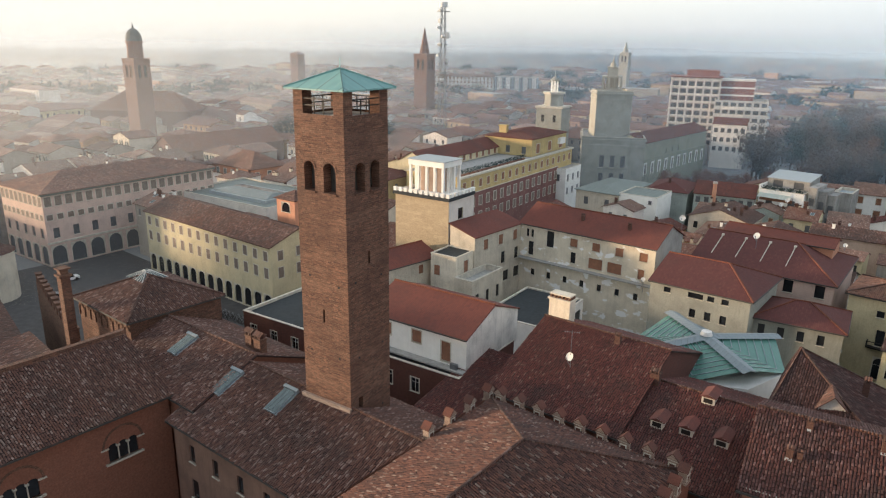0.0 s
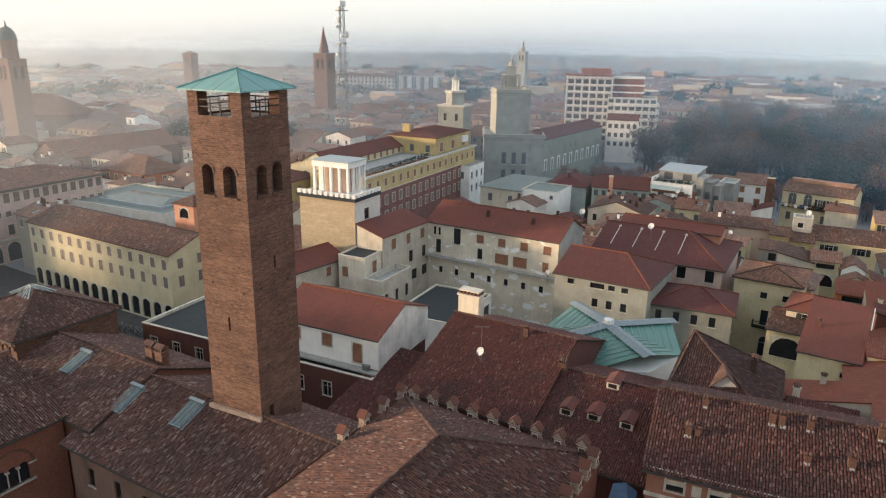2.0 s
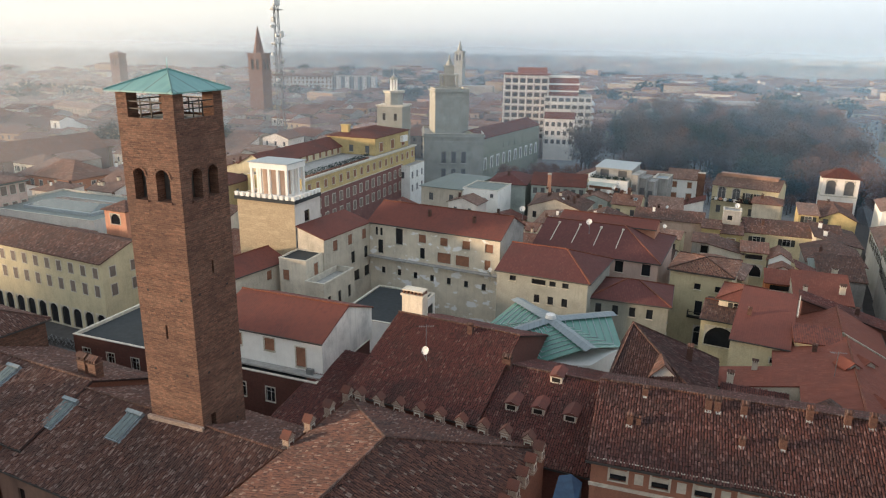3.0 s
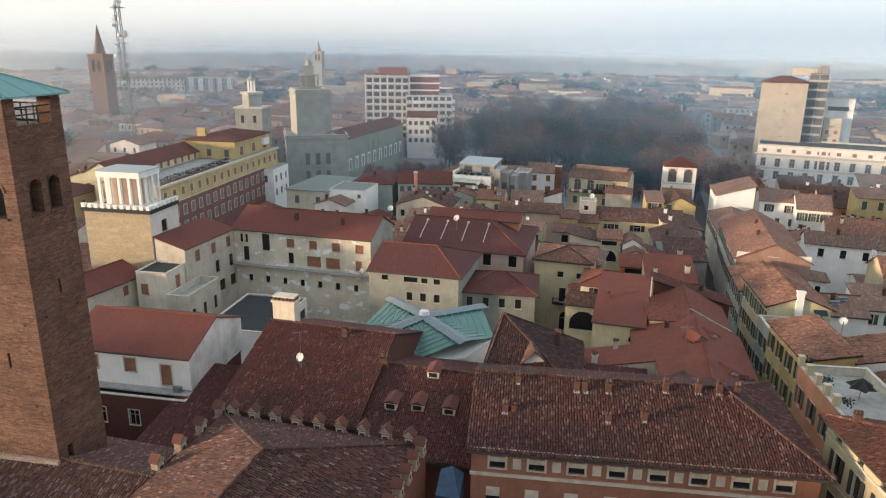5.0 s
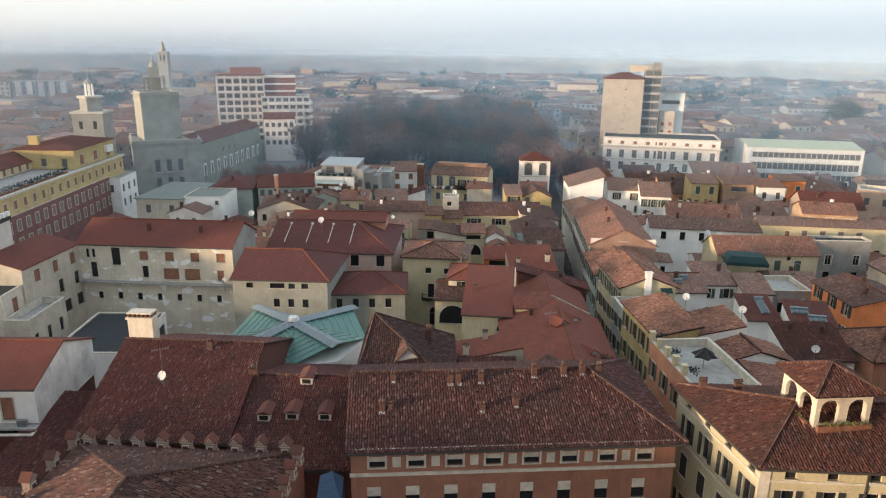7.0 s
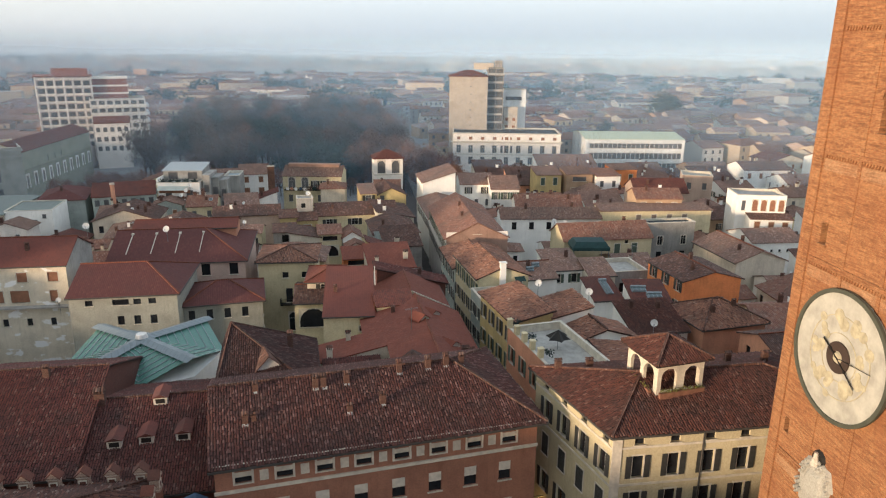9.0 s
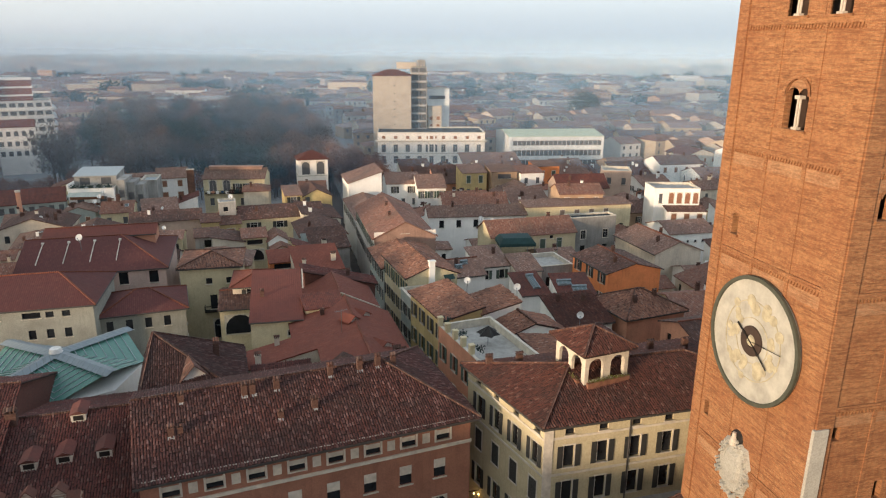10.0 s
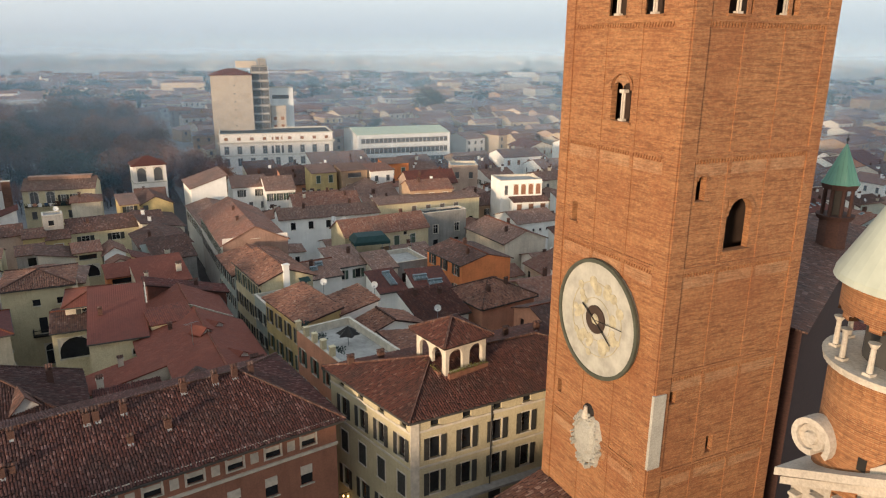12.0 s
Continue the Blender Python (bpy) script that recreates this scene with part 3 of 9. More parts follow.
def window_meshes(style, w, h, near):
    """The meshes of one kind of window, made once: name, mesh, label."""
    glass = "far_pane" if "dull" in style else "pane"
    style = style.replace(" dull", "")
    key = (style, glass, round(w, 2), round(h, 2), near)
    if key in WINDOWS:
        return WINDOWS[key]
    f = Shape()
    b = 0.12 if near else 0.14
    slot = 0
    if style not in ("bare", "plain") and not style.startswith("half"):
        f.box(-w / 2 - b, -0.05, 0, -w / 2, 0.02, h, slot).box(w / 2, -0.05, 0, w / 2 + b, 0.02, h, slot)
        f.box(-w / 2 - b, -0.05, h, w / 2 + b, 0.02, h + b, slot)
    f.box(-w / 2 - b, -0.14, -0.09, w / 2 + b, 0.1, 0, slot)
    if style.startswith("arch"):
        n = 8
        for k in range(n):
            a0, a1 = math.pi * k / n, math.pi * (k + 1) / n
            r = w / 2
            x0, y0, x1, y1 = -r * math.cos(a0), h - r + r * math.sin(a0), -r * math.cos(a1), h - r + r * math.sin(a1)
            f.poly([(x0, 0.03, y0), (x1, 0.03, y1), (x1, 0.03, h), (x0, 0.03, h)], slot)
            f.poly([(x0, 0.18, y0), (x1, 0.18, y1), (x1, 0.03, y1), (x0, 0.03, y0)], slot)
    pane = Shape().box(-w / 2, 0.17, 0, w / 2, 0.2, h)
    sash = Shape()
    t = 0.05
    if style not in ("arch_open", "bare") and "dark" not in style and "half" not in style:
        sash.box(-w / 2, 0.12, 0, -w / 2 + t, 0.17, h).box(w / 2 - t, 0.12, 0, w / 2, 0.17, h).box(-t / 2, 0.12, 0, t / 2, 0.17, h)
        sash.box(-w / 2, 0.12, h - t, w / 2, 0.17, h).box(-w / 2, 0.12, h * 0.66, w / 2, 0.17, h * 0.66 + t * 0.7)
    leaf = Shape()
    lw = w / 2
    if near:        # louvred leaf
        n = int(h / 0.12)
        prof = [(-0.05 if k % 2 == 0 else -0.02, h * k / (2 * n)) for k in range(2 * n + 1)]
        for (ya, za), (yb, zb) in zip(prof, prof[1:]):
            leaf.poly([(0, ya, za), (lw, ya, za), (lw, yb, zb), (0, yb, zb)])
            leaf.poly([(0, ya, za), (0, yb, zb), (0, 0.02, zb), (0, 0.02, za)]).poly([(lw, yb, zb), (lw, ya, za), (lw, 0.02, za), (lw, 0.02, zb)])
            leaf.poly([(lw, 0.02, za), (0, 0.02, za), (0, 0.02, zb), (lw, 0.02, zb)])
        leaf.poly([(0, -0.05, h), (lw, -0.05, h), (lw, 0.02, h), (0, 0.02, h)]).poly([(lw, -0.05, 0), (0, -0.05, 0), (0, 0.02, 0), (lw, 0.02, 0)])
    else:
        leaf.box(0, -0.03, 0, lw, 0.02, h)
    leafmat = "shutter_green" if "green" in style else "shutter_pale" if "pale" in style else "shutter"
    res = []
    if near:
        res.append(("window", mesh_of("window", f, "trim"), ""))
        res.append(("pane", mesh_of("pane", pane, "pane"), ""))
        if sash.f:
            res.append(("sash", mesh_of("sash", sash, "frame"), ""))
        if "blind" in style:
            drop = h * (0.98 if "half" not in style else 0.5)
            bl = Shape()
            n = max(3, int(drop / 0.09))
            prof = [(0.05 if k % 2 else 0.08, h - drop + drop * k / (2 * n)) for k in range(2 * n + 1)]
            for (y0, z0), (y1, z1) in zip(prof, prof[1:]):
                bl.poly([(-w / 2, y0, z0), (w / 2, y0, z0), (w / 2, y1, z1), (-w / 2, y1, z1)])
            res.append(("blind", mesh_of("blind", bl, "blind" if "pale" not in style else "trim"), "closed roller blind"))
        if "shut" in style:
            me = mesh_of("shutter", leaf, leafmat)
            if "closed" in style:
                res.append(("shutter", me, "closed shutter", pose(-w / 2, 0.0, 0)))
                res.append(("shutter", me, "closed shutter", pose(0, 0.0, 0)))
            else:
                res.append(("shutter", me, "open shutter", pose(-w - 0.08, -0.06, 0)))
                res.append(("shutter", me, "open shutter", pose(w / 2 + 0.08, -0.06, 0)))
    else:
        s = Shape().add(f, pose(0, 0, 0), 0).add(pane, pose(0, 0, 0), 1).add(sash, pose(0, 0, 0), 2)
        if "blind" in style:
            s.box(-w / 2, 0.05, 0, w / 2, 0.09, h, 3)
        if "shut" in style:
            if "closed" in style:
                s.add(leaf, pose(-w / 2, 0, 0), 4).add(leaf, pose(0, 0, 0), 4)
            else:
                s.add(leaf, pose(-w - 0.08, -0.06, 0), 4).add(leaf, pose(w / 2 + 0.08, -0.06, 0), 4)
        res.append(("window", mesh_of("window", s, ["trim", glass, "frame", "blind", leafmat]), ""))
    WINDOWS[key] = res
    return res


def put_window(parent, m, style, w, h, near):
    made = None
    for name, me, label, *local in window_meshes(style, w, h, near):
        ob = new(name, me)
        ob.parent = made or parent
        ob.matrix_basis = (local[0] if local else Matrix()) if made else m
        if label:
            ob["label"] = label
        made = made or ob
    return made


def tile_field(s, poly, du=0.23, dv=0.37, lift=0.0):
    """Lays half-round tiles over one sloping face (corners in order, seen from above anticlockwise)."""
    pts = [Vector(p) for p in poly]
    nrm = (pts[1] - pts[0]).cross(pts[2] - pts[0]).normalized()
    if nrm.z < 0:
        nrm = -nrm
    t = Vector((0, 0, 1)).cross(nrm).normalized()
    b = nrm.cross(t)
    o = pts[0]
    q = [((p - o).dot(t), (p - o).dot(b)) for p in pts]
    u0, u1, v0, v1 = min(p[0] for p in q), max(p[0] for p in q), min(p[1] for p in q), max(p[1] for p in q)

    def inside(x, y):
        c = False
        for (ax, ay), (bx, by) in zip(q, q[1:] + q[:1]):
            if (ay > y) != (by > y) and x < (bx - ax) * (y - ay) / (by - ay) + ax:
                c = not c
        return c
    rng = random.Random(int(abs(o.x * 13 + o.y * 7)) + len(poly))
    r = du * 0.40
    arc = [(-1.0, 0.0), (-0.55, 0.8), (0.55, 0.8), (1.0, 0.0)]
    u = u0 + du / 2
    while u < u1:
        slip = rng.uniform(-0.06, 0.06)
        v = v0
        while v < v1 - dv * 0.4:
            if inside(u, v + dv / 2):
                uu, h = u + rng.uniform(-0.03, 0.03), lift + rng.uniform(0.0, 0.045)
                slip = rng.uniform(-0.1, 0.1)
                i = len(s.v)
                for vv, k, up in ((v + slip - 0.05, 1.0, 0.05), (v + slip + dv, 0.82, 0.01)):
                    for ax, az in arc:
                        p = o + t * (uu + ax * r * k) + b * vv + nrm * (h + up + az * r * k * 0.8)
                        s.v.append((p.x, p.y, p.z))
                s.f += [(i, i + 1, i + 5, i + 4), (i + 1, i + 2, i + 6, i + 5), (i + 2, i + 3, i + 7, i + 6), (i, i + 3, i + 2, i + 1)]
                s.m += [0, 0, 0, 0]
            v += dv
        u += du


def roof_faces(kind, w, d, h, rise, o):
    """Top faces of a roof over a w x d plan, anticlockwise from above, with eaves out by o."""
    if kind == "gx":
        k = rise / (d / 2) * o
        return [[(-o * .6, -o, h - k), (w + o * .6, -o, h - k), (w + o * .6, d / 2, h + rise), (-o * .6, d / 2, h + rise)],
                [(w + o * .6, d + o, h - k), (-o * .6, d + o, h - k), (-o * .6, d / 2, h + rise), (w + o * .6, d / 2, h + rise)]]
    if kind == "gy":
        k = rise / (w / 2) * o
        return [[(w + o, -o * .6, h - k), (w + o, d + o * .6, h - k), (w / 2, d + o * .6, h + rise), (w / 2, -o * .6, h + rise)],
                [(-o, d + o * .6, h - k), (-o, -o * .6, h - k), (w / 2, -o * .6, h + rise), (w / 2, d + o * .6, h + rise)]]
    if kind == "hip":
        m = min(w, d) / 2
        k = rise / m * o
        a, b, c, e = (-o, -o, h - k), (w + o, -o, h - k), (w + o, d + o, h - k), (-o, d + o, h - k)
        if w >= d:
            r0, r1 = (m, d / 2, h + rise), (max(w - m, m + 0.01), d / 2, h + rise)
            return [[a, b, r1, r0], [b, c, r1], [c, e, r0, r1], [e, a, r0]]
        r0, r1 = (w / 2, m, h + rise), (w / 2, d - m, h + rise)
        return [[a, b, r0], [b, c, r1, r0], [c, e, r1], [e, a, r0, r1]]
    if kind.startswith("gyL"):       # ridge to the back at a share e of the width, left eaves lifted by u
        e, u = (float(v) for v in kind.split()[1:])
        kl, kr = (rise - u) / (w * e) * o, rise / (w * (1 - e)) * o
        return [[(w + o, -.1, h - kr), (w + o, d + .1, h - kr), (w * e, d + .1, h + rise), (w * e, -.1, h + rise)],
                [(-o, d + .1, h + u - kl), (-o, -.1, h + u - kl), (w * e, -.1, h + rise), (w * e, d + .1, h + rise)]]
    if kind == "peak":      # one tall point near the back left corner
        k = rise / (w * .5) * o
        a, b, c, e, t = (-o, -o, h - k), (w + o, -o, h - k), (w + o, d + o, h - k), (-o, d + o, h - k), (w * .12, d * .72, h + rise)
        return [[a, b, t], [b, c, t], [c, e, t], [e, a, t]]
    if kind == "hipE":      # ridge along the front, gable on the left, hip on the right
        m = d / 2
        k = rise / m * o
        a, b, c, e = (-o * .6, -o, h - k), (w + o, -o, h - k), (w + o, d + o, h - k), (-o * .6, d + o, h - k)
        r0, r1 = (-o * .6, d / 2, h + rise), (w - m * .8, d / 2, h + rise)
        return [[a, b, r1, r0], [b, c, r1], [c, e, r0, r1]]
    if kind == "shS":       # low in front
        k = rise / d * o
        return [[(-o * .5, -o, h - k), (w + o * .5, -o, h - k), (w + o * .5, d + o, h + rise + k), (-o * .5, d + o, h + rise + k)]]
    if kind == "shE":       # low on the right
        k = rise / w * o
        return [[(-o, -o * .5, h + rise + k), (w + o, -o * .5, h - k), (w + o, d + o * .5, h - k), (-o, d + o * .5, h + rise + k)]]
    if kind == "shW":
        k = rise / w * o
        return [[(-o, -o * .5, h - k), (w + o, -o * .5, h + rise + k), (w + o, d + o * .5, h + rise + k), (-o, d + o * .5, h - k)]]
    return [[(-o, -o, h), (w + o, -o, h), (w + o, d + o, h), (-o, d + o, h)]]


def roof_shape(faces, thick=0.16):
    s = Shape()
    edges = {}
    for f in faces:
        s.poly(f)
        s.poly([(x, y, z - thick) for x, y, z in reversed(f)])
        for a, b in zip(f, f[1:] + f[:1]):
            key = tuple(sorted((tuple(round(v, 3) for v in a), tuple(round(v, 3) for v in b))))
            edges.setdefault(key, []).append((a, b))
    for es in edges.values():
        if len(es) == 1:
            a, b = es[0]
            s.poly([(*a[:2], a[2] - thick), (*b[:2], b[2] - thick), b, a])
    return s


def ridge_lines(faces):
    """Edges that two top faces share: ridges and hips."""
    met, out = set(), []
    for f in faces:
        for a, b in zip(f, f[1:] + f[:1]):
            key = tuple(sorted((tuple(round(v, 2) for v in a), tuple(round(v, 2) for v in b))))
            if key in met:
                out.append((a, b))
            met.add(key)
    return out


def on_roof(made, x, y, rz=0.0):
    """The pose of a thing that lies on a house's roof at x, y of its plan, its own z square to the slope."""
    root, faces = made
    for f in faces:
        z = roof_height([f], x, y)
        if z is not None:
            p = [Vector(v) for v in f]
            n = (p[1] - p[0]).cross(p[2] - p[0]).normalized()
            t = Vector((0, 0, 1)).cross(n).normalized()
            b = n.cross(t)
            m = Matrix((t, b, n)).transposed().to_4x4()
            return Matrix.Translation((x, y, z)) @ m @ pose(0, 0, 0, 0, 0, rz)
    return pose(x, y, faces[0][0][2])


def roof_height(faces, x, y):
    best = None
    for f in faces:
        pts = [Vector(p) for p in f]
        n = (pts[1] - pts[0]).cross(pts[2] - pts[0])
        c = False
        for a, b in zip(pts, pts[1:] + pts[:1]):
            if (a.y > y) != (b.y > y) and x < (b.x - a.x) * (y - a.y) / (b.y - a.y) + a.x:
                c = not c
        if c and abs(n.z) > 1e-6:
            z = pts[0].z - (n.x * (x - pts[0].x) + n.y * (y - pts[0].y)) / n.z
            best = z if best is None else max(best, z)
    return best


CHIMNEY = {}


def put_chimney(parent, x, y, z, w=0.55, h=1.1, mat="brick_chimney"):
    key = (round(w, 2), round(h, 2), mat)
    if key not in CHIMNEY:
        a, b = Shape(), Shape()
        a.box(-w / 2, -w * .4, -0.9, w / 2, w * .4, h * .72).box(-w * .58, -w * .48, h * .72, w * .58, w * .48, h * .78)
        b.box(-w * .42, -w * .34, h * .78, -w * .26, w * .34, h * .95).box(w * .26, -w * .34, h * .78, w * .42, w * .34, h * .95)
        b.box(-w * .1, -w * .34, h * .78, w * .1, w * .34, h * .95)
        b.poly([(-w * .6, -w * .5, h * .95), (w * .6, -w * .5, h * .95), (w * .6, 0, h * 1.12), (-w * .6, 0, h * 1.12)])
        b.poly([(w * .6, w * .5, h * .95), (-w * .6, w * .5, h * .95), (-w * .6, 0, h * 1.12), (w * .6, 0, h * 1.12)])
        b.poly([(-w * .6, w * .5, h * .95), (w * .6, w * .5, h * .95), (w * .6, -w * .5, h * .95), (-w * .6, -w * .5, h * .95)])
        b.poly([(w * .6, -w * .5, h * .95), (w * .6, w * .5, h * .95), (w * .6, 0, h * 1.12)])
        b.poly([(-w * .6, w * .5, h * .95), (-w * .6, -w * .5, h * .95), (-w * .6, 0, h * 1.12)])
        CHIMNEY[key] = mesh_of("chimney", a, mat), mesh_of("chimney_cap", b, "tile")
    a, b = CHIMNEY[key]
    ob = part("chimney", a, None, parent, m=pose(x, y, z))
    part("chimney_cap", b, None, ob)
    return ob


FOOTPRINTS = []


def house(label, x, y, rot, w, d, h, lean=0.0, roof="gx", rise=None, over=0.45, wall="cream", top="tile", wins=(), near=True,
          chimneys=(), tiles=None, parapet=0.6, z0=0.0, category="house", group="", name="house", gutter=True):
    """A building on a w x d plan whose front left corner is at x, y. wins: rows (side, count, sill, width, height, style[, from, to]);
    sides run front 0, right 1, back 2, left 3."""
    root = thing(name, x, y, 0, rot, label, category, group)
    la = radians(lean)

    def sk(a, b):
        return (a - b * math.sin(la), b * math.cos(la))
    cor = [Vector(sk(0, 0)), Vector(sk(w, 0)), Vector(sk(w, d)), Vector(sk(0, d))]
    m = Matrix.Translation((x, y, 0)) @ Matrix.Rotation(radians(rot), 4, "Z")
    FOOTPRINTS.append([((m @ Vector((*c, 0))).x, (m @ Vector((*c, 0))).y) for c in cor])
    if rise is None:
        rise = 0.34 * {"gx": d / 2, "gy": w / 2, "shS": d, "shE": w, "shW": w}.get(roof, min(w, d) / 2)
    s = Shape()
    places = []
    for k in range(4):
        p0, p1 = cor[k], cor[(k + 1) % 4]
        length = (p1 - p0).length
        holes = []
        for row in wins:
            if row[0] != k:
                continue
            _, n, sill, ww, wh, style = row[:6]
            a, b = row[6:8] if len(row) > 6 else (length * 0.5 / n, length * (1 - 0.5 / n))
            for i in range(n):
                u = a if n == 1 else a + (b - a) * i / (n - 1)
                if u - ww / 2 < 0.05 or u + ww / 2 > length - 0.05:
                    continue
                holes.append((u - ww / 2, u + ww / 2, sill, sill + wh))
                dd = (p1 - p0) / length
                q = p0 + dd * u
                places.append((pose(q.x, q.y, sill, 0, 0, math.degrees(math.atan2(dd.y, dd.x))), style, ww, wh))
        wall_sheet(s, p0, p1, z0, h + (parapet if roof == "flat" else 0), holes)
    c3 = [tuple(c) for c in cor]
    if roof in ("gx", "hipE"):
        if roof == "gx":
            s.poly([(*c3[1], h), (*c3[2], h), (*sk(w, d / 2), h + rise)])
        s.poly([(*c3[3], h), (*c3[0], h), (*sk(0, d / 2), h + rise)])
    elif roof == "gy":
        s.poly([(*c3[0], h), (*c3[1], h), (*sk(w / 2, 0), h + rise)])
        s.poly([(*c3[2], h), (*c3[3], h), (*sk(w / 2, d), h + rise)])
    elif roof.startswith("gyL"):
        e, u = (float(v) for v in roof.split()[1:])
        s.poly([(*c3[0], h), (*c3[1], h), (*sk(w * e, 0), h + rise), (*c3[0], h + u)])
        s.poly([(*c3[2], h), (*c3[3], h), (*c3[3], h + u), (*sk(w * e, d), h + rise)])
        s.poly([(*c3[3], h), (*c3[0], h), (*c3[0], h + u), (*c3[3], h + u)])
    elif roof in ("shS", "shE", "shW"):
        hi = {"shS": (2, 3), "shE": (3, 0), "shW": (1, 2)}[roof]
        up = [h + (rise if k in hi else 0) for k in range(4)]
        for k in range(4):
            a, b = k, (k + 1) % 4
            if up[a] > h and up[b] > h:
                s.poly([(*c3[a], h), (*c3[b], h), (*c3[b], up[b]), (*c3[a], up[a])])
            elif up[a] > h or up[b] > h:
                s.poly([(*c3[a], h), (*c3[b], h), (*(c3[a] if up[a] > h else c3[b]), h + rise)])
    part("wall", s, wall, root)
    faces = [[(*sk(a, b), c) for a, b, c in f] for f in roof_faces(roof, w, d, h, rise, over if roof != "flat" else -0.25)]
    if roof == "flat":
        r = Shape().poly(faces[0])
        part("roof", r, top, root)
        cap = Shape()
        for k in range(4):
            p0, p1 = cor[k], cor[(k + 1) % 4]
            dd = (p1 - p0).normalized()
            nn = Vector((dd.y, -dd.x))
            q = [p0 + nn * .06 - dd * .06, p1 + nn * .06 + dd * .06, p1 - nn * .3 - dd * .3, p0 - nn * .3 + dd * .3]
            zz = h + parapet
            cap.prism([tuple(v) for v in q], zz, zz + 0.1)
            q2 = [p0 - nn * .24 + dd * .24, p1 - nn * .24 - dd * .24]
            cap.poly([(q2[1].x, q2[1].y, h), (q2[0].x, q2[0].y, h), (q2[0].x, q2[0].y, zz), (q2[1].x, q2[1].y, zz)])
        part("parapet", cap, "trim", root)
    else:
        r = roof_shape(faces)
        ob = part("roof", r, "underlay" if tiles else top, root)
        if near:
            for a, b in ridge_lines(faces):
                part("ridge_tile", Shape().bar((a[0], a[1], a[2] + (.14 if tiles else .03)), (b[0], b[1], b[2] + (.14 if tiles else .03)), 0.1), "tile_orange" if not tiles else "tile", ob)
        if tiles:
            ts = Shape()
            for f in faces:
                tile_field(ts, f)
            tagged(part("roof_tile", ts, tiles, ob, uv=False), kind="stuff")
        if gutter and near:
            for f in faces:
                a, b = f[0], f[1]
                if abs(a[2] - b[2]) < 0.01:
                    part("gutter", Shape().bar((a[0], a[1], a[2] - 0.12), (b[0], b[1], b[2] - 0.12), 0.09), "gutter", root)
    for mw, style, ww, wh in places:
        # far windows take the glass with haze put into its colour
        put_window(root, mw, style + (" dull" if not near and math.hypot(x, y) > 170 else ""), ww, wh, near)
    for c in chimneys:
        cx, cy = sk(c[0], c[1])
        z = roof_height(faces, cx, cy)
        if z is not None:
            put_chimney(root, cx, cy, z, *(c[2:] if len(c) > 2 else ()))
    return root, faces


# ---- ground, streets and distance ----
def disc(r0, r1, n, z):
    s = Shape()
    for k in range(n):
        a, b = 2 * math.pi * k / n, 2 * math.pi * (k + 1) / n
        s.poly([(r0 * math.cos(a), r0 * math.sin(a), z), (r1 * math.cos(a), r1 * math.sin(a), z), (r1 * math.cos(b), r1 * math.sin(b), z), (r0 * math.cos(b), r0 * math.sin(b), z)])
    return s


g = disc(5.0, 4600, 96, 0.0)
g.poly([(5 * math.cos(2 * math.pi * k / 96), 5 * math.sin(2 * math.pi * k / 96), 0) for k in range(96)])
tagged(new("ground", mesh_of("ground", g, "earth")), "grey brown city ground reaching a misty horizon", "ground", kind="structure")
s = Shape().box(15.2, 40, -0.3, 20.2, 420, 0.03)
tagged(new("road", mesh_of("road", s, "paving")), "narrow dark stone-paved street between old houses", "street", kind="structure")
s = Shape().box(-165, 5, -0.3, -98, 74, 0.035).box(-30, 0, -0.3, 60, 47, 0.04)
tagged(new("pavement", mesh_of("pavement", s, "paving")), "dark stone-paved squares among the palaces", "square", kind="structure")

# ---- the town hall palace with its roofs, in front of the tower ----
PAL = "brick_wall"
WING1 = house("long brick palace wing under an old brown tiled roof", -79.0, 3.0, 2.0, 17.0, 27.8, 15.0, roof="gy", rise=4.0, wall=PAL, tiles="clay", name="palace_wing", category="palace", over=0.6,
      wins=[(1, 2, 9.9, 3.0, 2.0, "bare", 13.2, 22.6)])
WING2 = house("brick palace wing with skylights in its brown tiled roof", -60.2, 30.2, 1.5, 25.4, 16.6, 13.6, roof="gx", rise=3.5, wall="oldplaster", tiles="clay", name="palace_wing", category="palace", over=0.6,
      wins=[(0, 6, 9.6, .9, 1.9, "bare", 3.0, 22.5), (0, 5, 5.4, 1.2, 2.2, "bare", 3.0, 22.5)])
WING3 = house("low palace wing joining two roofs of brown tiles", -76.0, 31.2, 2.0, 17.5, 15.0, 14.6, roof="gx", rise=3.0, wall=PAL, tiles="clay", name="palace_wing", category="palace")
PAVILION = house("square brick pavilion with a blind arcade under brown tiles", -88.5, 33.8, 1.4, 12.6, 12.0, 18.4, lean=-1.9, roof="hip", rise=2.6, wall="brick_old", tiles="clay", name="pavilion", category="pavilion",
      wins=[(1, 1, 15.0, 1.1, 1.1, "bare")])
MILITIA = house("square crenellated brick loggia under a weathered hipped tile roof", -34.4, 13.4, 1.5, 19.6, 36.2, 17.0, roof="hip", rise=3.7, over=-0.6, wall="brick_wall", tiles="clay_warm",
                name="loggia", category="palace", gutter=False)

